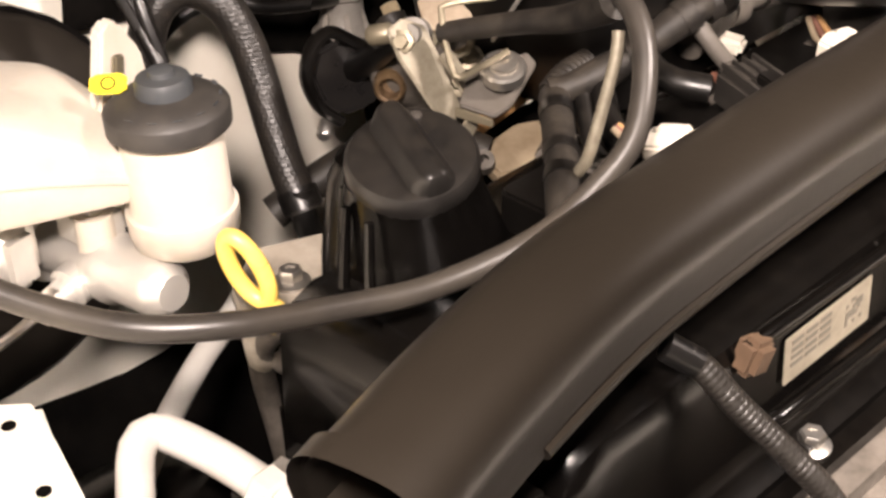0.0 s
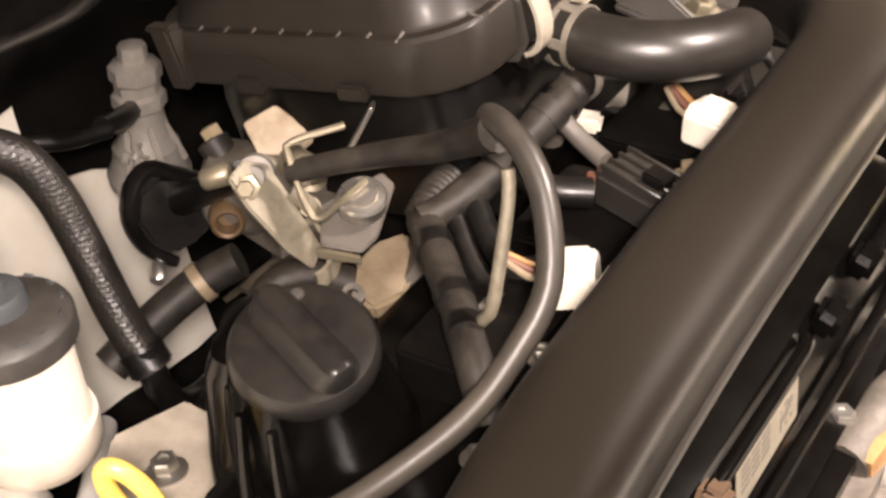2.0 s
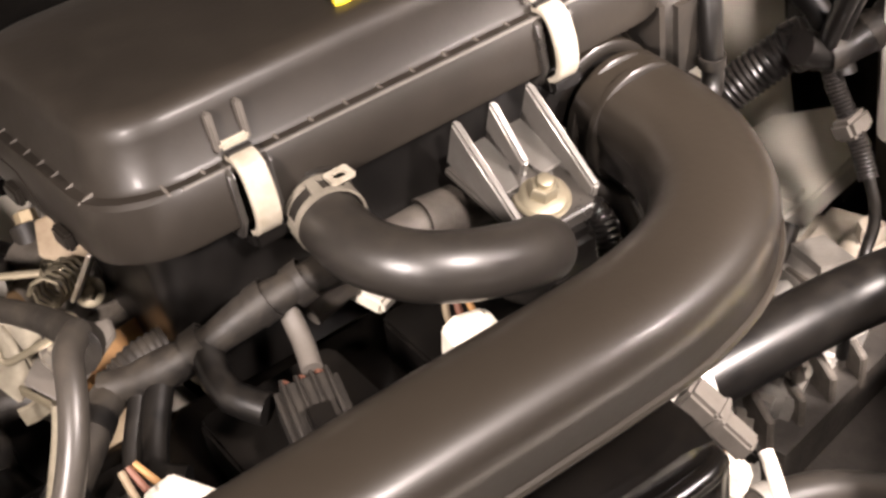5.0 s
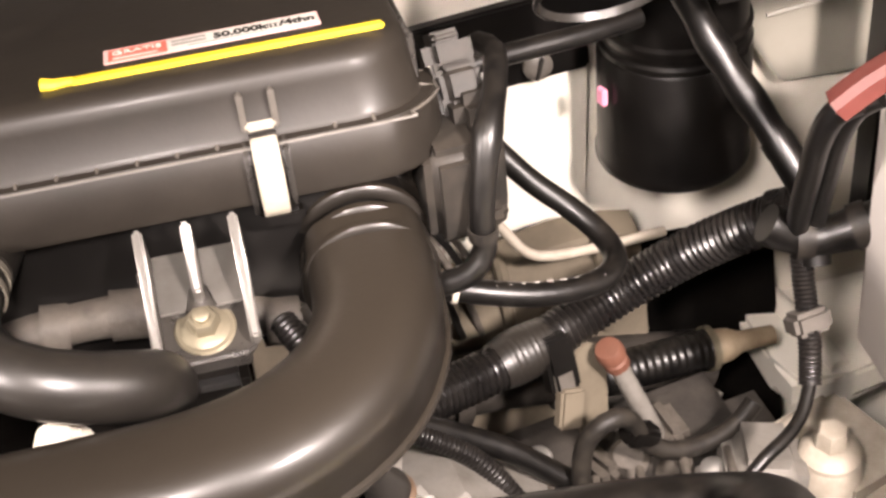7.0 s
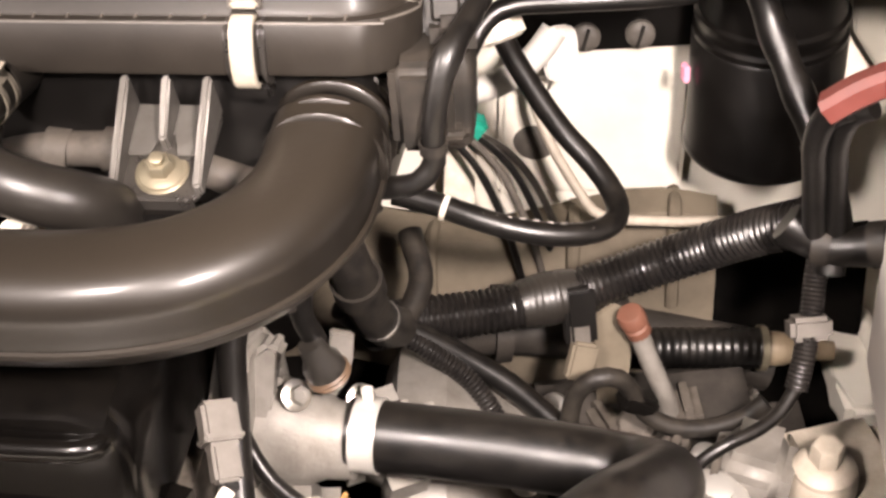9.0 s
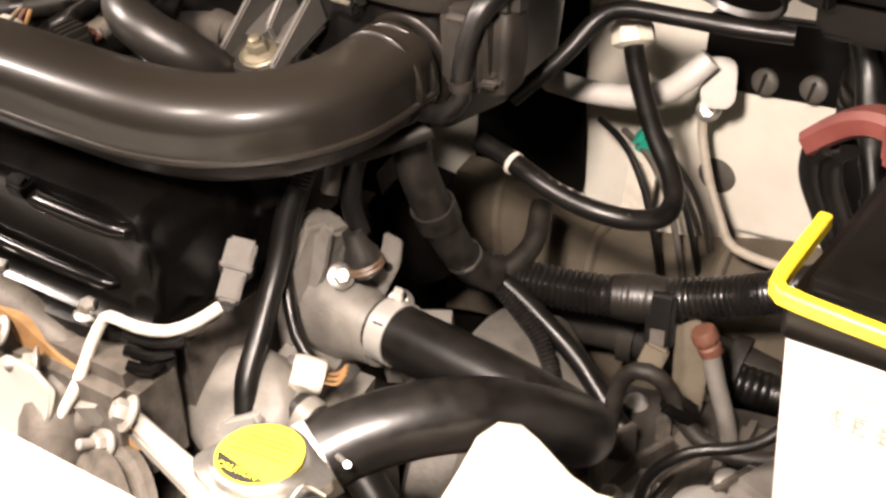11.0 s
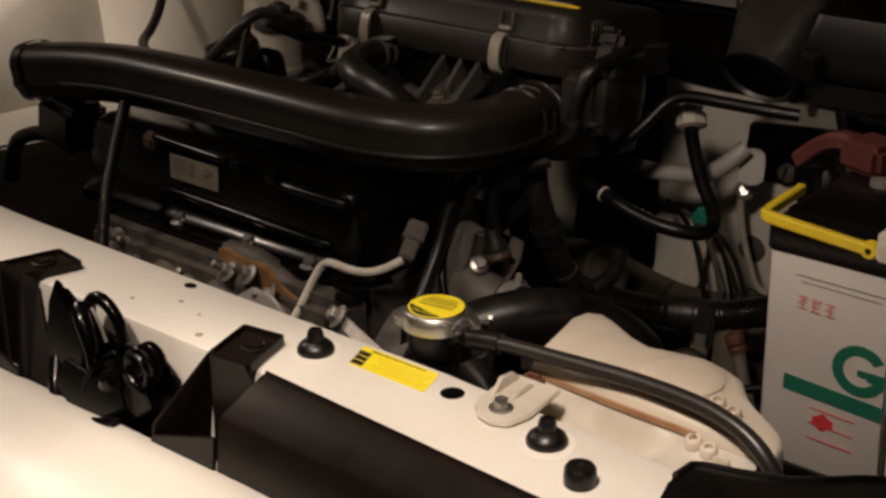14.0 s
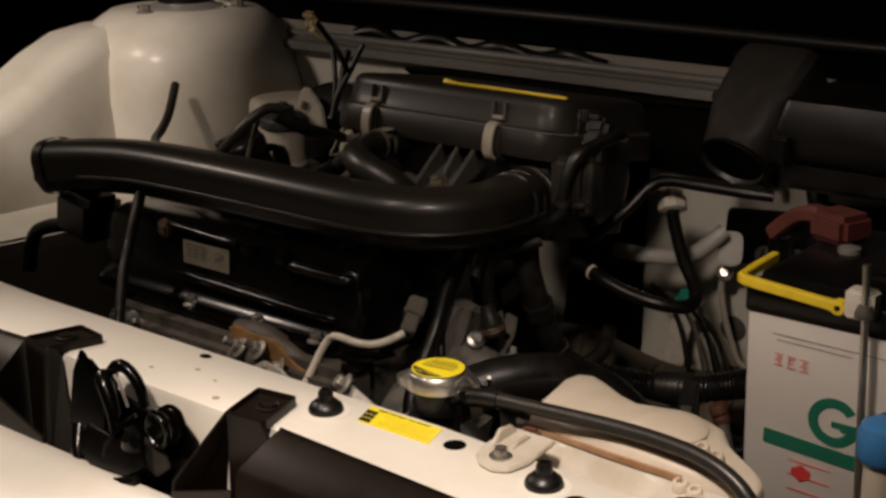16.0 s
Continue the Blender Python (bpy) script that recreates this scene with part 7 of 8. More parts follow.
part("neck", lathe(bmesh.new(), [(0.0460, 0.826), (0.0485, 0.8285), (0.0485, 0.832), (0.0465, 0.834), (0.0465, 0.838), (0.0480, 0.840), (0.0480, 0.844), (0.0455, 0.846), (0.0450, 0.885), (0.040, 0.890), (0.02, 0.892)], (0.122, 0.566, -0.004), seg=40), SATIN_BLACK, can)
part("mount_foot", block(bmesh.new(), (0.030, 0.020, 0.050), (0.118, 0.620, 0.790), 0.004), SATIN_BLACK, can)
part("tag", block(bmesh.new(), (0.004, 0.008, 0.012), pose(0.0705, 0.552, 0.800, 0, 0, 20), 0.001), PINK, can, "pink paper tag")
duct = thing("fresh_air_duct", (0.035, 0.46, 0.93), "dark grey plastic air duct with an oval mouth", "duct")
DU = Matrix.Translation((0.040, 0.450, 0.930)) @ aim((0.05, 0.80, 0.60))
def duct_ring(r, h, square):
    """One ring of the duct: round at the mouth, squared towards the cowl."""
    ring = []
    for k in range(32):
        a = 2 * math.pi * (k + 0.5) / 32
        c, q = math.cos(a), math.sin(a)
        grow = 1 + square * (1 / max(abs(c), abs(q)) - 1)
        ring.append(DU @ Vector((r * 1.12 * c * grow, r * q * grow, h)))
    return ring


part("horn", loft(bmesh.new(), [duct_ring(r, h, q) for r, h, q in ((0.0275, 0.004, 0), (0.0290, 0.0, 0), (0.0298, 0.001, 0), (0.0296, 0.006, 0.05), (0.0315, 0.022, 0.35), (0.0345, 0.050, 0.85), (0.038, 0.11, 0.9), (0.036, 0.12, 0.9), (0.02, 0.122, 0.9))], False), DARK_CONN, duct)
part("inner", loft(bmesh.new(), [[DU @ Vector((r * 1.15 * math.cos(a), r * math.sin(a), h)) for a in (2 * math.pi * k / 32 for k in range(32))] for r, h in ((0.0275, 0.004), (0.024, 0.02), (0.010, 0.03))]), VOID_AND_COWL, duct)
part("lip", loft(bmesh.new(), [[DU @ Vector((r * 1.15 * math.cos(a), r * math.sin(a), h)) for a in (2 * math.pi * k / 32 for k in range(32))] for r, h in ((0.0292, 0.0), (0.0302, 0.0005), (0.0304, 0.002), (0.0295, 0.004))], False), SATIN_BLACK, duct)
fb = thing("fuse_box", (0.19, 0.49, 0.935), "black plastic fuse box with sloping lid edges", "fuse box")
part("lid", loft(bmesh.new(), [[Vector((0.195 + u, 0.492 + v, z)) for u, v in rounded(w, d, r, 4)] for w, d, r, z in ((0.215, 0.125, 0.012, 0.948), (0.218, 0.128, 0.013, 0.952), (0.218, 0.128, 0.013, 0.975), (0.205, 0.115, 0.013, 0.998), (0.19, 0.10, 0.012, 1.002))]), SATIN_BLACK, fb)
part("base", block(bmesh.new(), (0.20, 0.11, 0.03), (0.195, 0.492, 0.932), 0.006), SATIN_BLACK, fb)
part("clasp", block(bmesh.new(), (0.022, 0.010, 0.024), pose(0.10, 0.426, 0.955, 0, 0, -20), 0.002), SATIN_BLACK, fb)
part("leg", block(bmesh.new(), (0.03, 0.03, 0.24), (0.25, 0.52, 0.80), 0.004), SATIN_BLACK, fb)

# ---- battery ----
bat = thing("battery", (0.29, 0.293, 0.70), "white-cased car battery with black lid and yellow handle", "battery")
part("case", loft(bmesh.new(), [[Vector((0.2920 + u, 0.3150 + v, z)) for u, v in rounded(w, d, 0.004, 3)] for w, d, z in ((0.228, 0.163, 0.700), (0.231, 0.168, 0.704), (0.236, 0.172, 0.874), (0.236, 0.172, 0.878))]), BATTERY_WHITE, bat)
part("lid", loft(bmesh.new(), [[Vector((0.2920 + u, 0.3150 + v, z)) for u, v in rounded(w, d, 0.004, 3)] for w, d, z in ((0.237, 0.173, 0.876), (0.240, 0.176, 0.878), (0.240, 0.176, 0.895), (0.237, 0.173, 0.898), (0.225, 0.161, 0.8985), (0.223, 0.159, 0.906), (0.215, 0.151, 0.908))]), SATIN_BLACK, bat)
part("lid_ledge", block(bmesh.new(), (0.12, 0.05, 0.012), (0.30, 0.30, 0.912), 0.003), SATIN_BLACK, bat)
part("handle", sweep(bmesh.new(), [(0.250, 0.2225, 0.896), (0.240, 0.2225, 0.897), (0.182, 0.2225, 0.9015), (0.1715, 0.2255, 0.902), (0.1680, 0.235, 0.902), (0.1665, 0.288, 0.903)], 1.0, profile=[(0.0024, 0.004), (-0.0024, 0.004), (-0.0034, 0.003), (-0.0034, -0.003), (-0.0024, -0.004), (0.0024, -0.004), (0.0034, -0.003), (0.0034, 0.003)], level=True, step=0.006), YELLOW, bat, "folded yellow carrying handle")
part("handle_pivot", lathe(bmesh.new(), [(0.0062, -0.004), (0.0066, 0.0), (0.0055, 0.003), (0.0022, 0.003), (0.0022, 0.001)], (0.2495, 0.2225, 0.896), (0, -1, 0), 20), YELLOW, bat)
part("pivot_hole", lathe(bmesh.new(), [(0.0022, 0.0), (0.0022, 0.0034)], (0.2495, 0.2225, 0.896), (0, -1, 0), 14), INK, bat)


def print_on(outline, mat, name, lift=0.0004):
    """Flat print on the battery's front: outline in x and z."""
    b = bmesh.new()
    n = len(outline)
    def yy(z):
        return 0.2288 + (0.878 - z) * 0.0103 - lift
    a = [b.verts.new((x, yy(z), z)) for x, z in outline]
    c = [b.verts.new((x, yy(z) + 0.001, z)) for x, z in outline]
    b.faces.new(a)
    b.faces.new(c[::-1])
    for i in range(n):
        b.faces.new((a[i], a[(i + 1) % n], c[(i + 1) % n], c[i]))
    return part(name, b, mat, bat)


def ring_arc(cx, cz, r1, r2, a1, a2, n=18, squash=1.0):
    out = [(cx + r2 * math.cos(radians(a1 + (a2 - a1) * k / n)), cz + squash * r2 * math.sin(radians(a1 + (a2 - a1) * k / n))) for k in range(n + 1)]
    return out + [(cx + r1 * math.cos(radians(a2 + (a1 - a2) * k / n)), cz + squash * r1 * math.sin(radians(a2 + (a1 - a2) * k / n))) for k in range(n + 1)]


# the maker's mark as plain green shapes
print_on(ring_arc(0.2495, 0.802, 0.0125, 0.0205, 35, 345, squash=0.95), GREEN_INK, "green_mark")
print_on([(0.2555, 0.796), (0.2700, 0.796), (0.2700, 0.803), (0.2480, 0.803), (0.2480, 0.7985), (0.2555, 0.7985)], GREEN_INK, "green_mark", 0.0006)
print_on(ring_arc(0.292, 0.8095, 0.005, 0.012, 20, 250), GREEN_INK, "green_mark")
print_on(ring_arc(0.292, 0.7935, 0.005, 0.012, 200, 430), GREEN_INK, "green_mark", 0.0006)
print_on([(0.1935, 0.7835), (0.40, 0.7715), (0.40, 0.760), (0.1935, 0.7715)], GREEN_INK, "green_bar")
for k in range(3):
    x = 0.199 + 0.0105 * k
    z = 0.8425 - 0.0005 * k
    print_on(ring_arc(x + 0.0038, z, 0.0016, 0.0026, 20 * k, 200 + 50 * k, 8), RED_FADED, "red_mark")
    for dz, w in ((0.0046, 0.007), (-0.0008, 0.0055), (-0.0044, 0.007)):
        print_on([(x, z + dz), (x + w, z + dz - 0.0002), (x + w, z + dz - 0.0011), (x, z + dz - 0.0009)], RED_FADED, "red_mark", 0.0006)
    print_on([(x + 0.003 - 0.002 * (k == 1), z + 0.004), (x + 0.0041 - 0.002 * (k == 1), z + 0.004), (x + 0.0041 - 0.002 * (k == 1), z - 0.005), (x + 0.003 - 0.002 * (k == 1), z - 0.005)], RED_FADED, "red_mark", 0.0008)
print_on([(0.196, 0.8625), (0.40, 0.8600), (0.40, 0.8594), (0.196, 0.8619)], GREY_INK, "thin_line")
print_on([(0.200, 0.8580), (0.26, 0.8572), (0.26, 0.8566), (0.200, 0.8574)], GREY_INK, "thin_line")
print_on([(0.226 + 0.008 * math.cos(radians(a)), 0.753 + 0.006 * math.sin(radians(a)) + 0.001 * math.sin(radians(5 * a))) for a in range(0, 360, 15)], RED_INK, "red_blot")
for k in range(3):
    print_on([(0.215, 0.7615 - 0.012 * k + 0.001), (0.25, 0.7600 - 0.012 * k + 0.001), (0.25, 0.7596 - 0.012 * k + 0.001), (0.215, 0.7611 - 0.012 * k + 0.001)], RED_INK, "thin_red_line", 0.0005)
for k, (y, z) in enumerate(((0.262, 0.81), (0.272, 0.80), (0.268, 0.79), (0.282, 0.805), (0.29, 0.785))):
    part("pen_mark", block(bmesh.new(), (0.0006, 0.006, 0.0012), pose(0.1738 + (0.878 - z) * 0.012, y, z, 40 + 25 * k, 0, 0), 0), GREY_INK, bat)
rod = thing("battery_hold_down", (0.275, 0.215, 0.72), "steel hold-down rod with a cream plastic block", "hold-down")
part("rod", sweep(bmesh.new(), [(0.272, 0.213, 0.935), (0.275, 0.213, 0.87), (0.280, 0.214, 0.72)], 0.0030, 10, step=0.03), STEEL, rod)
part("nut", lathe(bmesh.new(), [(0.005, 0), (0.0075, 0.001), (0.0075, 0.005), (0.005, 0.010)], (0.2735, 0.213, 0.895), seg=12), DIRTY_CAST, rod)
part("block", block(bmesh.new(), (0.022, 0.016, 0.022), (0.268, 0.221, 0.903), 0.002), WHITE_CONN, rod)
tr = thing("battery_tray", (0.29, 0.28, 0.67), "black plastic battery tray", "tray")
part("floor", block(bmesh.new(), (0.232, 0.165, 0.012), (0.300, 0.310, 0.694), 0.003), SATIN_BLACK, tr)
part("rim", block(bmesh.new(), (0.232, 0.008, 0.030), (0.300, 0.211, 0.708), 0.002), SATIN_BLACK, tr)
part("support", block(bmesh.new(), (0.18, 0.12, 0.24), (0.32, 0.29, 0.565), 0.01), SATIN_BLACK, tr)
rc = thing("positive_terminal_cover", (0.155, 0.355, 0.885), "faded red rubber terminal cover on a black cable", "terminal cover")
part("hood", sweep(bmesh.new(), [(0.185, 0.346, 0.924), (0.170, 0.350, 0.925), (0.157, 0.354, 0.921), (0.143, 0.358, 0.911), (0.130, 0.361, 0.899)], 1.0, profile=[(0.0085, 0.004), (0.005, 0.0075), (-0.005, 0.0075), (-0.0085, 0.004), (-0.0085, -0.004), (-0.005, -0.0065), (0.005, -0.0065), (0.0085, -0.004)], level=True), RED_RUBBER, rc)
part("skirt", block(bmesh.new(), (0.040, 0.036, 0.024), pose(0.197, 0.340, 0.922, 0, 0, -20), 0.005), RED_RUBBER, rc)
part("terminal", lathe(bmesh.new(), [(0.009, 0.898), (0.009, 0.912), (0.007, 0.913)], (0.215, 0.318, 0)), CAST, rc)
for k, off in enumerate((0.0, 0.011)):
    hose("battery_cable", [(0.140 + off, 0.358, 0.902), (0.131 + off, 0.364, 0.893), (0.128 + off, 0.372, 0.872), (0.132 + off, 0.386, 0.842), (0.136 + off, 0.400, 0.812), (0.14 + off, 0.412, 0.785)], 0.0068 - 0.001 * k, RUBBER, "thick black battery cable")
fl_ = thing("fuse_box_loom", (0.13, 0.47, 0.76), "thick taped loom from the fuse box", "wiring")
part("loom", sweep(bmesh.new(), [(0.10, 0.505, 0.905), (0.113, 0.495, 0.872), (0.125, 0.477, 0.848), (0.137, 0.457, 0.827), (0.147, 0.437, 0.806), (0.152, 0.42, 0.785), (0.15, 0.405, 0.76)], lambda f: 0.0092 + 0.0006 * math.sin(f * 31), 16), RUBBER, fl_)
for p, d in (((0.119, 0.4865, 0.860), (0.45, -0.65, -0.8)), ((0.131, 0.4675, 0.8375), (0.45, -0.72, -0.8)), ((0.142, 0.447, 0.8165), (0.4, -0.75, -0.8))):
    band("tape", p, d, 0.0096, 0.009, RUBBER, fl_, 0.0002)
lk = thing("loom_joint", (0.16, 0.41, 0.765), "taped joint of the battery looms", "wiring")
part("joint", sweep(bmesh.new(), [(0.125, 0.42, 0.785), (0.142, 0.415, 0.775), (0.16, 0.41, 0.775), (0.185, 0.405, 0.785), (0.20, 0.40, 0.80)], lambda f: 0.0118 + 0.001 * math.sin(f * 23), 16), RUBBER, lk)
for p, d in (((0.146, 0.4138, 0.7745), (1, -0.3, 0)), ((0.176, 0.4068, 0.7805), (1, -0.25, 0.4))):
    band("tape", p, d, 0.0126, 0.010, OLD_RUBBER, lk, 0.0008)
tw = thing("starter_wire", (0.13, 0.38, 0.67), "thin corrugated wire sleeve with a grey clip", "wire")
part("sleeve", sweep(bmesh.new(), [(0.146, 0.418, 0.775), (0.143, 0.406, 0.756), (0.141, 0.392, 0.738), (0.138, 0.378, 0.722), (0.134, 0.366, 0.706)], 0.0060, 14, ridge=(0.0009, 0.0026)), CONDUIT, tw)
part("clip", block(bmesh.new(), (0.024, 0.018, 0.014), pose(0.140, 0.388, 0.734, -30, 0, 10), 0.003), GREY_CONN, tw)
part("wire", sweep(bmesh.new(), [(0.134, 0.366, 0.708), (0.124, 0.352, 0.700), (0.110, 0.340, 0.697), (0.092, 0.330, 0.694), (0.074, 0.322, 0.680), (0.064, 0.318, 0.66), (0.062, 0.318, 0.63)], 0.0040, 12), RUBBER, tw)

# ---- gearbox and its breather ----
gb = thing("gearbox", (0.10, 0.40, 0.45), "dusty cast aluminium gearbox housing", "gearbox")
part("housing", block(bmesh.new(), (0.22, 0.24, 0.15), pose(0.062, 0.40, 0.528, 4, -3, 8), 0.04, 4), DARK_CAST, gb)
part("bell", lathe(bmesh.new(), [(0.10, 0), (0.115, 0.01), (0.115, 0.04), (0.09, 0.07), (0.07, 0.10)], (-0.11, 0.38, 0.56), (1, 0.1, 0), 36), CAST, gb)
part("boss", block(bmesh.new(), (0.06, 0.05, 0.045), pose(0.030, 0.352, 0.605, 10, 8, 25), 0.012, 3), CAST, gb)
part("boss", block(bmesh.new(), (0.05, 0.06, 0.04), pose(0.118, 0.385, 0.622, -8, 5, -15), 0.012, 3), CAST, gb)
part("boss", lathe(bmesh.new(), [(0.022, 0), (0.022, 0.024), (0.016, 0.030), (0.010, 0.031), (0.009, 0.040), (0.006, 0.041)], (0.090, 0.352, 0.606), (0.1, -0.2, 1), 24), BRIGHT_ALU, gb)
part("lever_shaft", lathe(bmesh.new(), [(0.013, 0), (0.013, 0.022), (0.0095, 0.026), (0.0095, 0.036), (0.007, 0.039), (0.003, 0.040)], (0.086, 0.397, 0.588), (0.1, -0.2, 1), 20), BRIGHT_ALU, gb)
for k in range(5):
    part("rib", panel(bmesh.new(), [(-0.03 + 0.028 * k, 0.315, 0.618), (-0.02 + 0.028 * k, 0.36, 0.640), (-0.012 + 0.028 * k, 0.40, 0.632), (-0.012 + 0.028 * k, 0.40, 0.60), (-0.03 + 0.028 * k, 0.315, 0.59)], 0.005, 0.001), DIRTY_CAST, gb)
rng = random.Random(31)
for k in range(16):
    p = (rng.uniform(-0.03, 0.14), rng.uniform(0.33, 0.47), 0.597 + rng.uniform(-0.006, 0.010))
    up = (rng.uniform(-0.3, 0.3), rng.uniform(-0.5, 0.2), 1)
    if k % 2:
        r = rng.uniform(0.008, 0.015)
        part("cast_stub", lathe(bmesh.new(), [(r * 1.3, 0), (r, 0.006), (r, 0.014), (r * 0.7, 0.018), (r * 0.4, 0.018)], p, up, 14), BRIGHT_ALU if k % 4 == 1 else DIRTY_CAST, gb)
    else:
        part("cast_pad", block(bmesh.new(), (rng.uniform(0.02, 0.045), rng.uniform(0.012, 0.03), 0.022), pose(*p, rng.uniform(-15, 15), rng.uniform(-15, 15), rng.uniform(0, 180)), 0.006, 2), DIRTY_CAST if k % 4 else CAST, gb)
hose("green_tube", [(0.002, 0.335, 0.655), (0.010, 0.342, 0.672), (0.020, 0.340, 0.670), (0.026, 0.330, 0.655), (0.028, 0.322, 0.63)], 0.0045, DIRTY_CAST, "thin greenish-grey metal tube on the gearbox", seg=12)
mb = thing("mount_bolt", (0.160, 0.380, 0.60), "large grey flanged mount bolt on a round boss", "bolt")
part("boss", lathe(bmesh.new(), [(0.021, 0.58), (0.021, 0.622), (0.0185, 0.626)], (0.160, 0.380, 0), seg=28), BEIGE_CAST, mb)
part("washer", lathe(bmesh.new(), [(0.0195, 0.624), (0.0195, 0.628), (0.0150, 0.633), (0.010, 0.634)], (0.160, 0.380, 0), seg=28), BEIGE_CAST, mb)
part("hexagon_head", lathe(bmesh.new(), [(0.0102, 0.634), (0.0102, 0.645), (0.009, 0.647), (0.004, 0.647)], (0.160, 0.380, 0), seg=6), BEIGE_CAST, mb)
part("mount_arm", block(bmesh.new(), (0.07, 0.09, 0.03), pose(0.18, 0.40, 0.595, 0, 0, 20), 0.01), BEIGE_CAST, mb)
ob_ = thing("breather_vent", (0.055, 0.44, 0.62), "orange rubber breather cap on a grey tube", "breather")
part("cap", lathe(bmesh.new(), [(0.006, -0.010), (0.0082, -0.009), (0.0082, -0.003), (0.007, -0.0015), (0.007, 0.0005), (0.0092, 0.002), (0.0092, 0.008), (0.008, 0.0105), (0.0035, 0.011)], (0.043, 0.448, 0.679), (-0.35, -0.1, 0.9), 24), ORANGE_RUBBER, ob_)
part("tube", sweep(bmesh.new(), [(0.046, 0.4475, 0.672), (0.054, 0.444, 0.650), (0.066, 0.440, 0.618), (0.07, 0.438, 0.59)], 0.0065, 14), CAST, ob_)
hose("breather_loop", [(0.006, 0.380, 0.615), (0.004, 0.388, 0.640), (0.008, 0.392, 0.668), (0.020, 0.392, 0.683), (0.034, 0.396, 0.680), (0.043, 0.402, 0.662), (0.050, 0.403, 0.646), (0.066, 0.402, 0.635), (0.088, 0.406, 0.630), (0.112, 0.414, 0.632), (0.126, 0.420, 0.642)], 0.0060, OLD_RUBBER, "dusty rubber breather loop", seg=14)
lc = thing("loop_clip", (0.060, 0.36, 0.655), "black plastic pipe clip on a cream bracket", "clip")
part("clip", block(bmesh.new(), (0.026, 0.016, 0.014), pose(0.046, 0.404, 0.654, 0, 35, 20), 0.003), SATIN_BLACK, lc)
part("bracket", slab(bmesh.new(), [(-0.010, 0), (0.010, 0), (0.016, 0.07), (0.002, 0.078), (-0.012, 0.07)], 0.003, pose(0.030, 0.448, 0.608, 80, 0, 15), 0.001), DUST_TAN, lc)
part("holder", block(bmesh.new(), (0.017, 0.010, 0.026), pose(0.010, 0.432, 0.660, -20, 18, 12), 0.002), DUST_TAN, lc)
ab = thing("axle_boot", (0.09, 0.508, 0.588), "black ribbed axle boot behind the gearbox", "axle boot")
part("bellows", sweep(bmesh.new(), [(0.045, 0.50, 0.610), (0.075, 0.505, 0.607), (0.11, 0.51, 0.604), (0.135, 0.514, 0.601)], 0.0135, 20, ridge=(0.0010, 0.006)), RUBBER, ab)
band("clamp", (0.132, 0.5138, 0.6013), (1, 0.14, -0.1), 0.0150, 0.005, DULL_ZINC, ab, 0.0012, "dull steel boot clamp")
solo("axle_shaft", lathe(bmesh.new(), [(0.011, 0), (0.0125, 0.006), (0.0115, 0.014), (0.0078, 0.022), (0.0070, 0.048)], (0.134, 0.514, 0.601), (1, 0.1, -0.1), 20), TAN_PLATE, "cream-grey dusty axle shaft end", "engine part")
for p in ((0.09, 0.335, 0.635), (0.035, 0.33, 0.628), (-0.02, 0.345, 0.64)):
    bolt(p, (0.1, -0.2, 1), 0.0056)


# ---- exhaust side of the head, ahead of the camshaft cover ----
ex = thing("exhaust_manifold", (-0.30, 0.13, 0.62), "grimy cast exhaust side of the cylinder head", "manifold")
rng = random.Random(11)
part("head_flank", block(bmesh.new(), (0.33, 0.05, 0.08), (-0.33, 0.155, 0.728), 0.01), DIRTY_CAST, ex)
for k in range(4):
    x = -0.46 + 0.075 * k
    part("port", sweep(bmesh.new(), [(x, 0.165, 0.735), (x + 0.004, 0.140, 0.735), (x + 0.01, 0.122, 0.715), (x + 0.012, 0.112, 0.66)], 0.022, 18), DIRTY_CAST, ex)
    part("lug", block(bmesh.new(), (0.03, 0.03, 0.03), pose(x + 0.036, 0.142, 0.740, rng.uniform(-20, 20), rng.uniform(-20, 20), rng.uniform(0, 40)), 0.007, 2), CAST, ex)
part("heat_shield", panel(bmesh.new(), [(-0.300, 0.110, 0.722), (-0.262, 0.116, 0.758), (-0.247, 0.118, 0.768), (-0.226, 0.120, 0.764), (-0.213, 0.120, 0.754), (-0.214, 0.114, 0.738), (-0.228, 0.108, 0.720), (-0.25, 0.100, 0.69)], 0.004, 0.0012), BRIGHT_ALU, ex, "pale pressed heat shield")
GASKET = [(-0.318, 0.146, 0.766), (-0.300, 0.143, 0.768), (-0.280, 0.141, 0.770), (-0.258, 0.140, 0.765), (-0.240, 0.140, 0.758), (-0.225, 0.140, 0.750), (-0.204, 0.140, 0.739), (-0.185, 0.139, 0.726), (-0.172, 0.138, 0.714)]
part("gasket", sweep(bmesh.new(), GASKET, lambda f: 1 + 0.18 * math.sin(f * 21), profile=[(0.003, 0.011), (-0.003, 0.011), (-0.003, -0.011), (0.003, -0.011)], step=0.005), RUST, ex, "rust-brown exhaust gasket edge")
part("flange_casting", sweep(bmesh.new(), [(x, y + 0.010, z + 0.004) for x, y, z in GASKET], 0.012, 12), DIRTY_CAST, ex)
rng = random.Random(5)
for k in range(14):
    x = -0.475 + 0.022 * k
    part("cast_knob", lathe(bmesh.new(), [(0.014, 0), (0.0145, 0.010), (0.011, 0.018), (0.006, 0.021)], (x, 0.150 + rng.uniform(-0.008, 0.006), 0.735 + rng.uniform(-0.012, 0.016) - (0.02 if k > 9 else 0)), (rng.uniform(-0.6, 0.6), -0.8, rng.uniform(0.1, 0.9)), 14), CAST if k % 3 else DIRTY_CAST, ex)
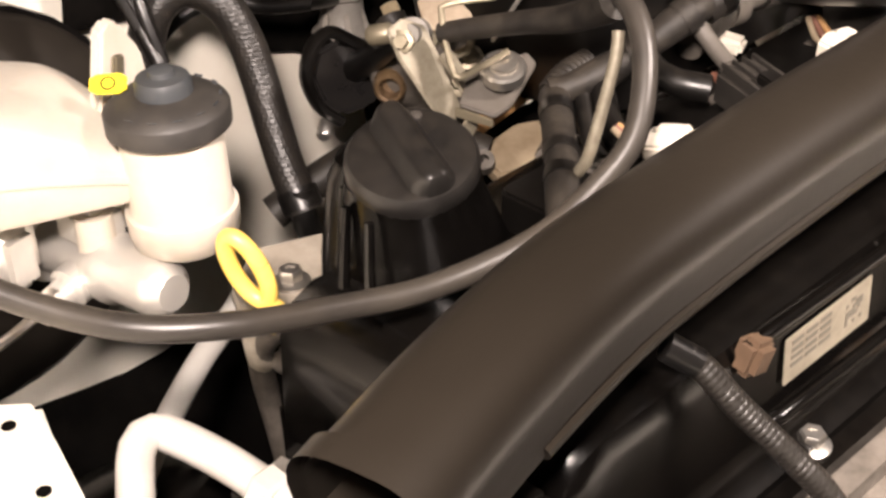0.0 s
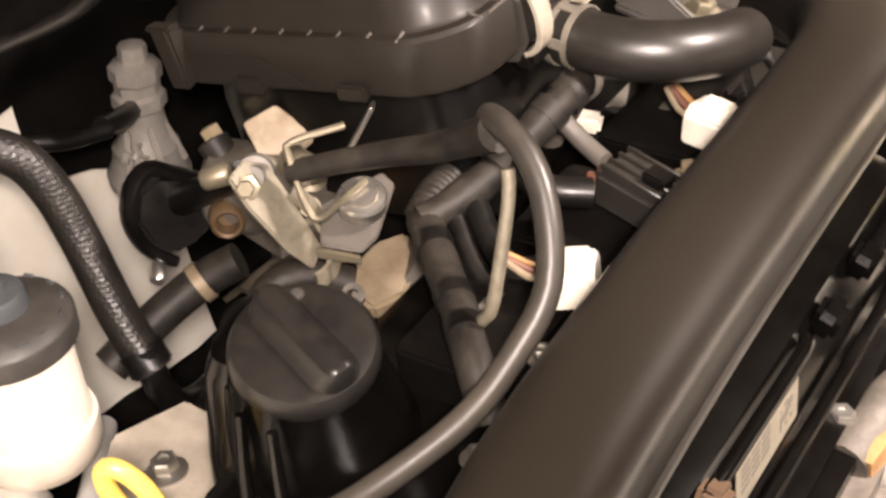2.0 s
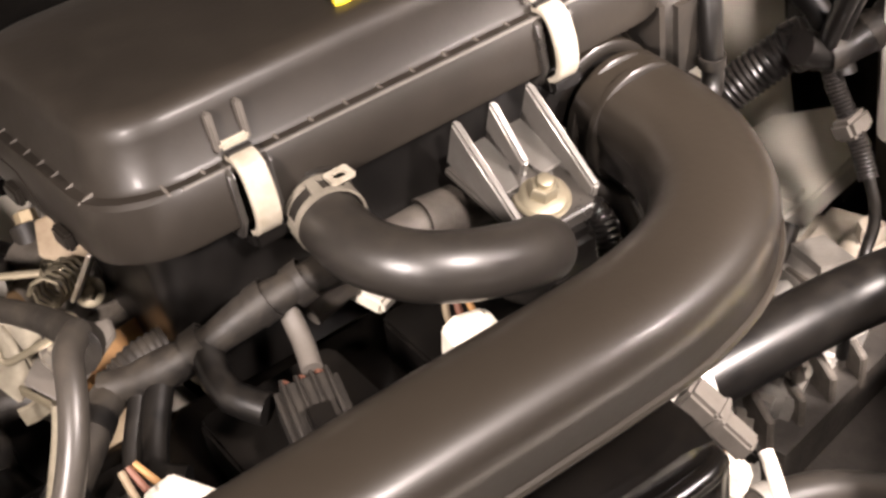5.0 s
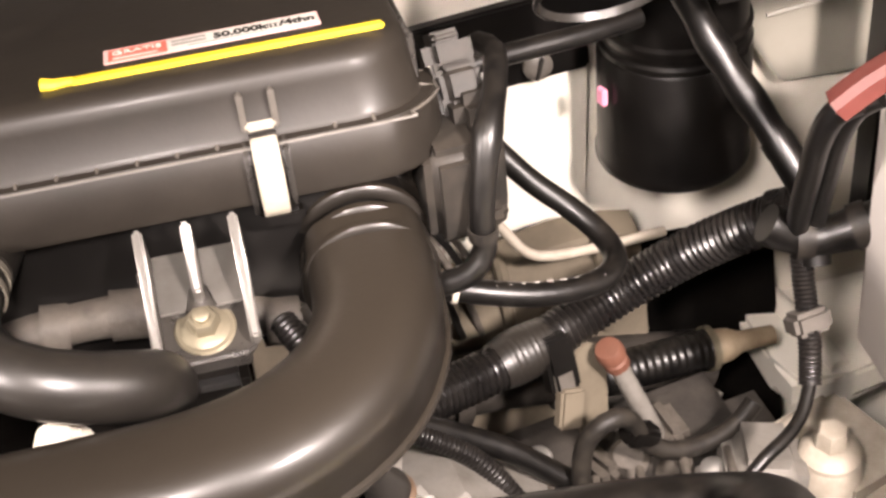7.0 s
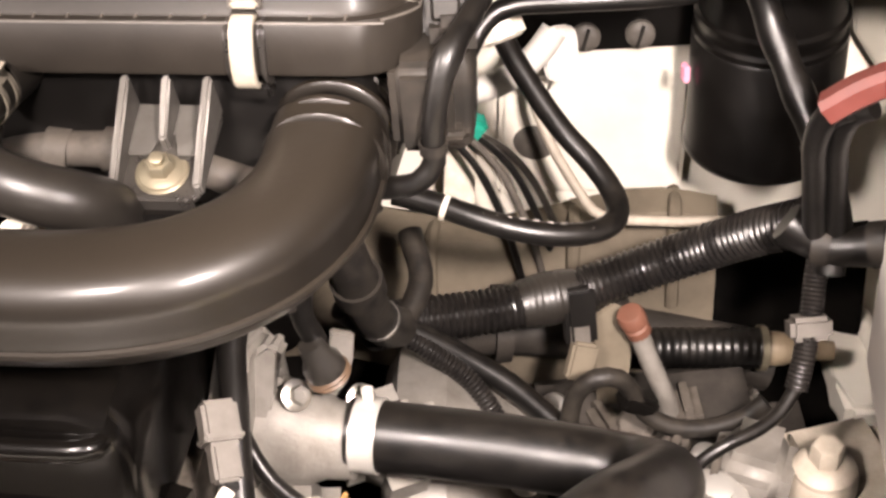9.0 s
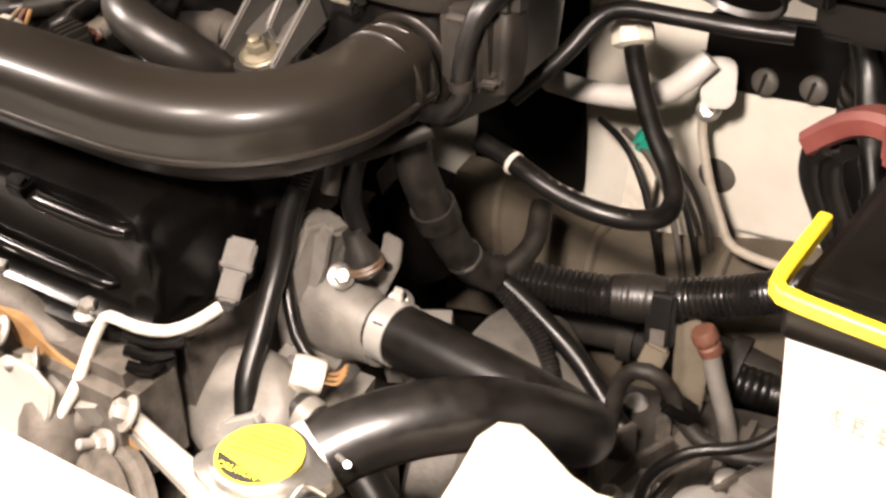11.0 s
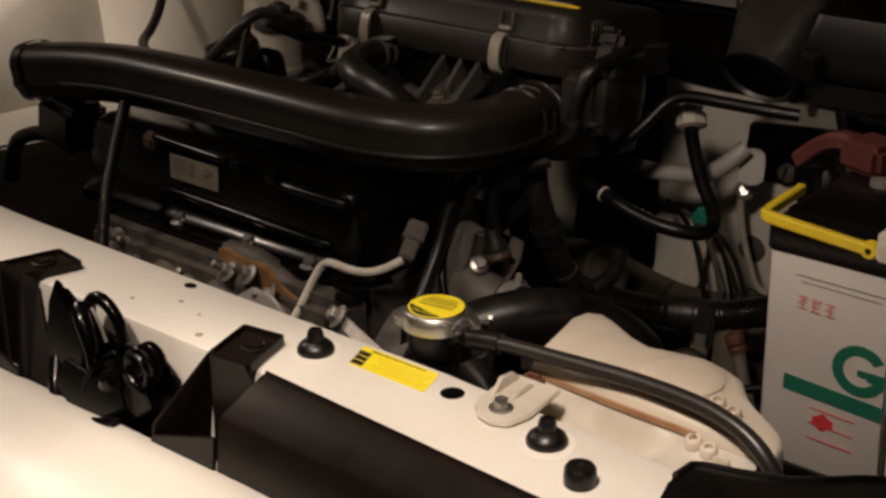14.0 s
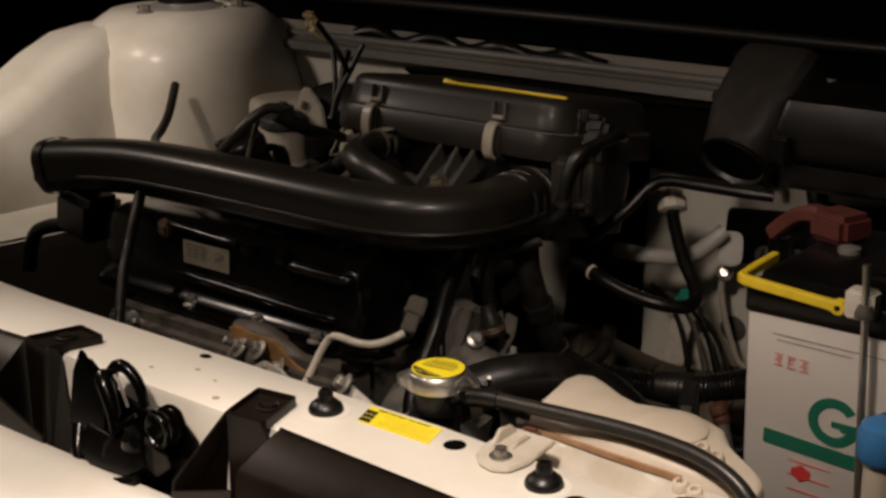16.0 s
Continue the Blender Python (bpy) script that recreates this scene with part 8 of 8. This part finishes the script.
for k in range(5):
    x = -0.46 + 0.03 * k
    part("cast_web", panel(bmesh.new(), [(x, 0.165, 0.752), (x + 0.018, 0.150, 0.764), (x + 0.030, 0.140, 0.752), (x + 0.026, 0.128, 0.730), (x + 0.004, 0.14, 0.722)], 0.008, 0.0025), DIRTY_CAST if k % 2 else CAST, ex)
for p, d in (((-0.2917, 0.130, 0.766), (-0.3, -0.7, 0.6)), ((-0.2656, 0.130, 0.770), (-0.3, -0.7, 0.6)), ((-0.2337, 0.128, 0.7605), (-0.6, -0.6, 0.1)), ((-0.1872, 0.128, 0.7215), (-0.2, -0.8, 0.4)), ((-0.405, 0.138, 0.730), (0, -0.8, 0.5)), ((-0.36, 0.140, 0.742), (0.2, -0.8, 0.5)), ((-0.335, 0.136, 0.728), (0, -0.8, 0.5)), ((-0.44, 0.14, 0.752), (0, -0.8, 0.5))):
    bolt(p, d, 0.0056, STEEL_DULL, "dull grey exhaust stud nut", "exhaust nuts", stud=0.010)
alt = thing("alternator_bracket", (-0.14, 0.14, 0.70), "cast bracket with a dull steel adjusting strap", "bracket")
part("strap", panel(bmesh.new(), [(-0.153, 0.116, 0.766), (-0.140, 0.120, 0.7705), (-0.088, 0.122, 0.744), (-0.062, 0.110, 0.722), (-0.066, 0.100, 0.718), (-0.096, 0.112, 0.738)], 0.004, 0.001), STEEL_DULL, alt, "dull steel adjusting strap")
part("strap_edge", panel(bmesh.new(), [(-0.154, 0.115, 0.765), (-0.097, 0.111, 0.737), (-0.097, 0.111, 0.730), (-0.152, 0.115, 0.757)], 0.002, 0.0005), STEEL_DULL, alt)
part("casting", lathe(bmesh.new(), [(0.038, -0.035), (0.038, -0.008), (0.036, -0.001), (0.030, 0.004), (0.020, 0.006), (0.006, 0.0065)], (-0.154, 0.203, 0.713), (0.10, -0.62, 0.70), 36), CAST, alt)
part("bent_arm", panel(bmesh.new(), [(-0.172, 0.186, 0.680), (-0.146, 0.186, 0.716), (-0.122, 0.188, 0.731), (-0.119, 0.188, 0.722), (-0.141, 0.184, 0.702), (-0.162, 0.184, 0.674)], 0.007, 0.002), BRIGHT_ALU, alt, "bright bent arm")
part("boss", lathe(bmesh.new(), [(0.012, 0), (0.012, 0.016), (0.009, 0.019), (0.004, 0.019)], (-0.192, 0.168, 0.735), (0.3, -0.8, 0.4), 20), CAST, alt)
part("pulley", lathe(bmesh.new(), [(0.035, 0.0), (0.035, 0.006), (0.030, 0.008), (0.030, 0.014), (0.035, 0.016), (0.035, 0.022), (0.02, 0.024)], (-0.165, 0.120, 0.690), (-0.3, -0.85, 0.3), 30), DIRTY_CAST, alt)
part("shaft", lathe(bmesh.new(), [(0.010, 0), (0.010, 0.035), (0.013, 0.036), (0.013, 0.044), (0.009, 0.046)], (-0.125, 0.105, 0.712), (0.75, -0.35, -0.35), 18), STEEL, alt)
for p in ((-0.1455, 0.1165, 0.7695), (-0.185, 0.13, 0.71)):
    bolt(p, (-0.5, -0.6, 0.6), 0.0062, STEEL_DULL, "dull grey cast bracket bolt")
fins = bmesh.new()
for k in range(3):
    sweep(fins, [(-0.185 + 0.004 * k, 0.154 - 0.004 * k, 0.784 - 0.007 * k), (-0.165, 0.160 - 0.004 * k, 0.781 - 0.007 * k), (-0.15 - 0.006 * k, 0.168 - 0.004 * k, 0.783 - 0.007 * k)], 0.0035, 8)
solo("ribbed_bracket", fins, GLOSS_BLACK, "black ribbed cable guide under the sensor wire", "cable guide")
fc = thing("front_conduit", (-0.44, 0.11, 0.74), "thin corrugated conduit ahead of the camshaft cover", "conduit")
part("conduit", sweep(bmesh.new(), [(-0.482, 0.178, 0.872), (-0.476, 0.170, 0.866), (-0.468, 0.155, 0.848), (-0.458, 0.139, 0.829), (-0.449, 0.124, 0.810), (-0.44, 0.11, 0.78), (-0.435, 0.10, 0.74)], 0.0052, 14, ridge=(0.0005, 0.0026)), HOSE_RUBBER, fc)
part("taped_end", sweep(bmesh.new(), [(-0.4835, 0.180, 0.8735), (-0.476, 0.170, 0.866)], 0.0060, 14), RUBBER, fc)
side = thing("intake_mouth_bracket", (-0.62, 0.20, 0.80), "black plastic snorkel bracket at the tube's mouth", "bracket")
part("plate", block(bmesh.new(), (0.06, 0.05, 0.05), pose(-0.585, 0.19, 0.835, 0, 10, 0), 0.008), SATIN_BLACK, side)
part("arm", sweep(bmesh.new(), [(-0.60, 0.185, 0.82), (-0.635, 0.175, 0.815), (-0.66, 0.17, 0.80), (-0.672, 0.168, 0.76)], 0.008, 10), SATIN_BLACK, side)
solo("fan_shroud", block(bmesh.new(), (0.34, 0.05, 0.20), (-0.42, 0.122, 0.565), 0.01), SATIN_BLACK, "black radiator fan shroud", "shroud")

# ---- bonnet latch ----
la = thing("bonnet_latch", (-0.232, -0.055, 0.70), "black greasy bonnet latch on the crossbeam front", "latch")
part("base_plate", panel(bmesh.new(), [(-0.300, -0.041, 0.806), (-0.287, -0.042, 0.810), (-0.262, -0.042, 0.790), (-0.217, -0.042, 0.780), (-0.200, -0.042, 0.786), (-0.170, -0.042, 0.782), (-0.156, -0.042, 0.770), (-0.160, -0.044, 0.735), (-0.185, -0.049, 0.705), (-0.287, -0.049, 0.705)], 0.004, 0.0012), GLOSS_BLACK, la)
part("hook", panel(bmesh.new(), [(-0.298, -0.049, 0.800), (-0.285, -0.051, 0.822), (-0.278, -0.051, 0.806), (-0.264, -0.053, 0.800), (-0.250, -0.055, 0.788), (-0.244, -0.059, 0.762), (-0.272, -0.063, 0.745), (-0.296, -0.059, 0.760)], 0.007, 0.002), GLOSS_BLACK, la)
part("striker_guide", sweep(bmesh.new(), [(-0.254, -0.055, 0.806), (-0.244, -0.061, 0.802), (-0.230, -0.065, 0.782), (-0.226, -0.067, 0.762)], lambda f: 0.0075 - 0.002 * f, 12), GLOSS_BLACK, la)
part("pawl", panel(bmesh.new(), [(-0.257, -0.069, 0.770), (-0.222, -0.071, 0.764), (-0.188, -0.071, 0.772), (-0.180, -0.073, 0.752), (-0.204, -0.077, 0.738), (-0.244, -0.079, 0.735), (-0.267, -0.075, 0.748)], 0.006, 0.002), GLOSS_BLACK, la)
part("catch_arch", sweep(bmesh.new(), [(-0.253, -0.048, 0.775), (-0.254, -0.048, 0.796), (-0.250, -0.048, 0.810), (-0.240, -0.048, 0.817), (-0.227, -0.048, 0.814), (-0.216, -0.048, 0.803), (-0.212, -0.048, 0.788)], lambda f: 0.0062 - 0.0016 * f, 12), GLOSS_BLACK, la)
part("catch_wire", sweep(bmesh.new(), [(-0.243, -0.052, 0.809), (-0.234, -0.053, 0.800), (-0.226, -0.054, 0.786)], 0.0013, 8), STEEL_DULL, la)
part("spring", sweep(bmesh.new(), [(-0.180 + 0.0135 * math.cos(k * 0.9), -0.046 - 0.0009 * k, 0.782 + 0.0145 * math.sin(k * 0.9)) for k in range(24)], 0.0019, 6, step=0.004), GLOSS_BLACK, la)
part("spring_drum", lathe(bmesh.new(), [(0.0105, 0), (0.0110, 0.016), (0.0085, 0.020), (0.003, 0.021)], (-0.180, -0.045, 0.782), (0, -1, 0.15), 20), GLOSS_BLACK, la)
# added levers, greyer than the latch to put its glints into the colour
part("side_lever", panel(bmesh.new(), [(-0.205, -0.058, 0.768), (-0.178, -0.060, 0.765), (-0.168, -0.062, 0.752), (-0.180, -0.066, 0.742), (-0.208, -0.066, 0.752)], 0.004, 0.0012), BRACKET_GREY, la)
part("lower_lever", panel(bmesh.new(), [(-0.272, -0.066, 0.742), (-0.255, -0.068, 0.738), (-0.240, -0.072, 0.722), (-0.250, -0.074, 0.716), (-0.268, -0.070, 0.726)], 0.004, 0.0012), BRACKET_GREY, la)
part("spring_leg", sweep(bmesh.new(), [(-0.208, -0.061, 0.786), (-0.218, -0.069, 0.776), (-0.230, -0.075, 0.758), (-0.232, -0.077, 0.740)], 0.0022, 8), GLOSS_BLACK, la)
part("pivot", lathe(bmesh.new(), [(0.0095, 0), (0.0095, 0.006), (0.006, 0.010), (0.0045, 0.012)], (-0.196, -0.073, 0.770), (0.1, -0.7, 0.6), 16), GLOSS_BLACK, la)
part("release_lever", sweep(bmesh.new(), [(-0.284, -0.059, 0.756), (-0.270, -0.073, 0.738), (-0.244, -0.083, 0.728), (-0.212, -0.085, 0.734), (-0.187, -0.081, 0.742)], lambda f: 0.007 - 0.002 * f, 10), GLOSS_BLACK, la)
part("guard", panel(bmesh.new(), [(-0.282, -0.071, 0.724), (-0.187, -0.077, 0.724), (-0.194, -0.085, 0.704), (-0.272, -0.083, 0.704)], 0.003, 0.001), DIRTY_CAST, la)
for p in ((-0.278, -0.048, 0.726), (-0.188, -0.049, 0.722)):
    bolt(p, (0, -0.9, 0.3), 0.0055, GLOSS_BLACK, "black latch fixing bolt")

STAIN = material("coolant_stain", (0.30, 0.15, 0.07), 0.4, second=(0.45, 0.30, 0.19), amount=0.8, scale=40, bump=0.05)
# ---- washer and overflow tank ----
tk = thing("coolant_tank", (0.13, 0.14, 0.60), "translucent cream plastic coolant tank behind the crossbeam", "tank")
top = [(0.066, 0.092), (0.060, 0.110), (0.053, 0.145), (0.048, 0.166), (0.051, 0.182), (0.062, 0.1865), (0.075, 0.182), (0.100, 0.170), (0.116, 0.167), (0.150, 0.171), (0.180, 0.168), (0.198, 0.160), (0.212, 0.142), (0.236, 0.122), (0.252, 0.114), (0.255, 0.098), (0.235, 0.092), (0.15, 0.090)]


def drawn_in(outline, d):
    """The outline moved inwards by about d."""
    n = len(outline)
    cx, cy = sum(p[0] for p in outline) / n, sum(p[1] for p in outline) / n
    return [(cx + (x - cx) * (1 - d / 0.10), cy + (y - cy) * (1 - d / 0.045)) for x, y in outline]


def tank_top(x, y):
    """Fall of the tank's top to its right end, with a shallow crease beside the dome."""
    return -0.16 * max(0.0, x - 0.19) - 0.0035 * math.exp(-((x - 0.118 + 0.25 * (y - 0.14)) / 0.007) ** 2) + 0.003 * math.exp(-((x - 0.062) / 0.03) ** 2)


rings = []
for d, z in ((-0.004, 0.60), (-0.001, 0.70), (-0.0005, 0.770), (0.0, 0.788), (0.0004, 0.797), (0.0015, 0.8025), (0.0035, 0.806), (0.007, 0.8078), (0.014, 0.8085), (0.024, 0.8088), (0.036, 0.809)):
    rings.append([Vector((x, y, z + tank_top(x, y) * min(1.0, max(0.0, (z - 0.77) / 0.03)))) for x, y in drawn_in(top, d)])
part("shell", loft(bmesh.new(), rings), TANK, tk)


def front_step():
    """Lower step of the tank with a long shallow hollow, from the stained seam down behind the crossbeam."""
    rows = []
    for i in range(33):
        x = 0.066 + 0.0056 * i
        f = i / 32
        dip = math.sin(math.pi * min(1.0, max(0.0, (x - 0.082) / 0.105))) ** 0.7 if 0.082 < x < 0.187 else 0.0
        prof = [(0.0935, 0.7955), (0.0905, 0.7945), (0.087, 0.7915 - 0.004 * dip), (0.081, 0.7890 - 0.015 * dip), (0.074, 0.7875 - 0.020 * dip), (0.067, 0.7868 - 0.014 * dip), (0.061, 0.7862 - 0.001 * dip), (0.0585, 0.7835), (0.0578, 0.775), (0.0578, 0.70)]
        rows.append([(x, y, z - 0.006 * f) for y, z in prof])
    return skin(sheet(bmesh.new(), rows), 0.003)


part("front_step", front_step(), TANK_PALE, tk, "pale translucent lower step with a hollow")
part("shoulder_dome", lathe(bmesh.new(), [(0.030, -0.004), (0.0295, 0.0015), (0.026, 0.0035), (0.018, 0.0045), (0.006, 0.005)], (0.164, 0.133, 0.8085), (0.02, -0.02, 1), 32), TANK, tk)
for p in ((0.201, 0.116, 0.8055), (0.214, 0.113, 0.8035), (0.200, 0.089, 0.788), (0.212, 0.088, 0.786)):
    part("boss", lathe(bmesh.new(), [(0.0062, 0), (0.0058, 0.0055), (0.0045, 0.007), (0.003, 0.007), (0.0026, 0.003)], p, (0.1, -0.35, 1), 16), TANK, tk)
part("liquid_line", sweep(bmesh.new(), [(0.066, 0.0918, 0.7975), (0.10, 0.0905, 0.797), (0.15, 0.0895, 0.796), (0.20, 0.0905, 0.7945)], 1.0, profile=[(0.0012, 0.0019), (-0.0012, 0.0019), (-0.0012, -0.0019), (0.0012, -0.0019)], level=True, step=0.02), STAIN, tk, "rust-brown coolant level stain")
part("stained_corner", block(bmesh.new(), (0.016, 0.010, 0.010), pose(0.072, 0.088, 0.795, 10, 0, 10), 0.003), ORANGE_RUBBER, tk, "reddish-brown stained corner")
part("mount_tab", slab(bmesh.new(), [(0.068, 0.030), (0.073, 0.018), (0.083, 0.009), (0.096, 0.006), (0.107, 0.012), (0.111, 0.030), (0.107, 0.058), (0.106, 0.072), (0.070, 0.072), (0.068, 0.050)], 0.004, pose(0, 0, 0.8008), 0.0012), TANK_PALE, tk)
for x, tall in ((0.075, 0.010), (0.090, 0.004)):
    part("tab_rib", panel(bmesh.new(), [(x, 0.034, 0.8045), (x - 0.001, 0.046, 0.8045 + tall), (x - 0.002, 0.060, 0.8045 + 0.8 * tall), (x - 0.002, 0.074, 0.800), (x - 0.001, 0.060, 0.800)], 0.0028, 0.0008), TANK_PALE, tk)
part("stay", panel(bmesh.new(), [(0.222, 0.074, 0.760), (0.222, 0.074, 0.794), (0.228, 0.074, 0.798), (0.235, 0.073, 0.796), (0.237, 0.074, 0.760)], 0.004, 0.001), TANK, tk)
bolt((0.091, 0.024, 0.805), (0, 0, 1), 0.0048, STEEL, "zinc bolt through the tank's tab")
ov = thing("overflow_hose", (0.13, 0.10, 0.76), "black rubber overflow hose over the tank", "hose")
part("hose", sweep(bmesh.new(), [(0.006, 0.078, 0.808), (0.022, 0.0765, 0.8155), (0.045, 0.0795, 0.818), (0.068, 0.0820, 0.8185), (0.115, 0.0880, 0.8185), (0.150, 0.0920, 0.818), (0.185, 0.0930, 0.8170), (0.212, 0.0920, 0.8145), (0.236, 0.0890, 0.8085), (0.254, 0.0850, 0.798), (0.266, 0.0830, 0.780), (0.270, 0.083, 0.75), (0.270, 0.085, 0.70)], 0.0058, 16), HOSE_RUBBER, ov)
part("sleeve", sweep(bmesh.new(), [(0.016, 0.0770, 0.813), (0.030, 0.0775, 0.8165), (0.048, 0.0797, 0.8181)], 0.0074, 16), RUBBER, ov)
part("wire_clip", sweep(bmesh.new(), [(0.024, 0.082, 0.822), (0.020, 0.074, 0.832), (0.018, 0.064, 0.826), (0.024, 0.060, 0.834)], 0.0011, 6, step=0.003), STEEL, ov)

# ---- right front corner ----
cc = thing("corner_cover", (0.27, 0.0, 0.79), "black plastic corner cover on the crossbeam", "cover")
part("panel", slab(bmesh.new(), [(0.228, 0.010), (0.229, 0.030), (0.236, 0.036), (0.285, 0.053), (0.34, 0.095), (0.44, 0.11), (0.44, -0.12), (0.275, -0.09), (0.240, -0.03)], 0.010, pose(0, 0, 0.8022), 0.003), SATIN_BLACK, cc)
part("raised_edge", sweep(bmesh.new(), [(0.231, 0.012, 0.812), (0.232, 0.030, 0.812), (0.238, 0.034, 0.812), (0.285, 0.050, 0.812), (0.338, 0.092, 0.812), (0.42, 0.106, 0.812)], 0.0028, 8, step=0.02), SATIN_BLACK, cc)
bl = thing("washer_filler", (0.31, 0.165, 0.72), "washer filler neck with a blue push-on cap", "filler")
part("neck", lathe(bmesh.new(), [(0.013, 0.70), (0.013, 0.808), (0.015, 0.81), (0.015, 0.816)], (0.312, 0.170, 0), seg=24), TANK, bl)
part("cap", lathe(bmesh.new(), [(0.0165, 0.812), (0.0185, 0.815), (0.0185, 0.832), (0.0165, 0.838), (0.010, 0.842), (0.004, 0.842)], (0.312, 0.170, 0), seg=28), BLUE, bl)
sol = thing("relay_can", (0.255, 0.165, 0.71), "small bright metal relay can beside the tank", "relay")
part("can", lathe(bmesh.new(), [(0.010, 0), (0.0115, 0.002), (0.0115, 0.026), (0.013, 0.028), (0.013, 0.031), (0.006, 0.033)], (0.248, 0.162, 0.735), (0.9, 0.1, 0.1), 20), STEEL, sol)
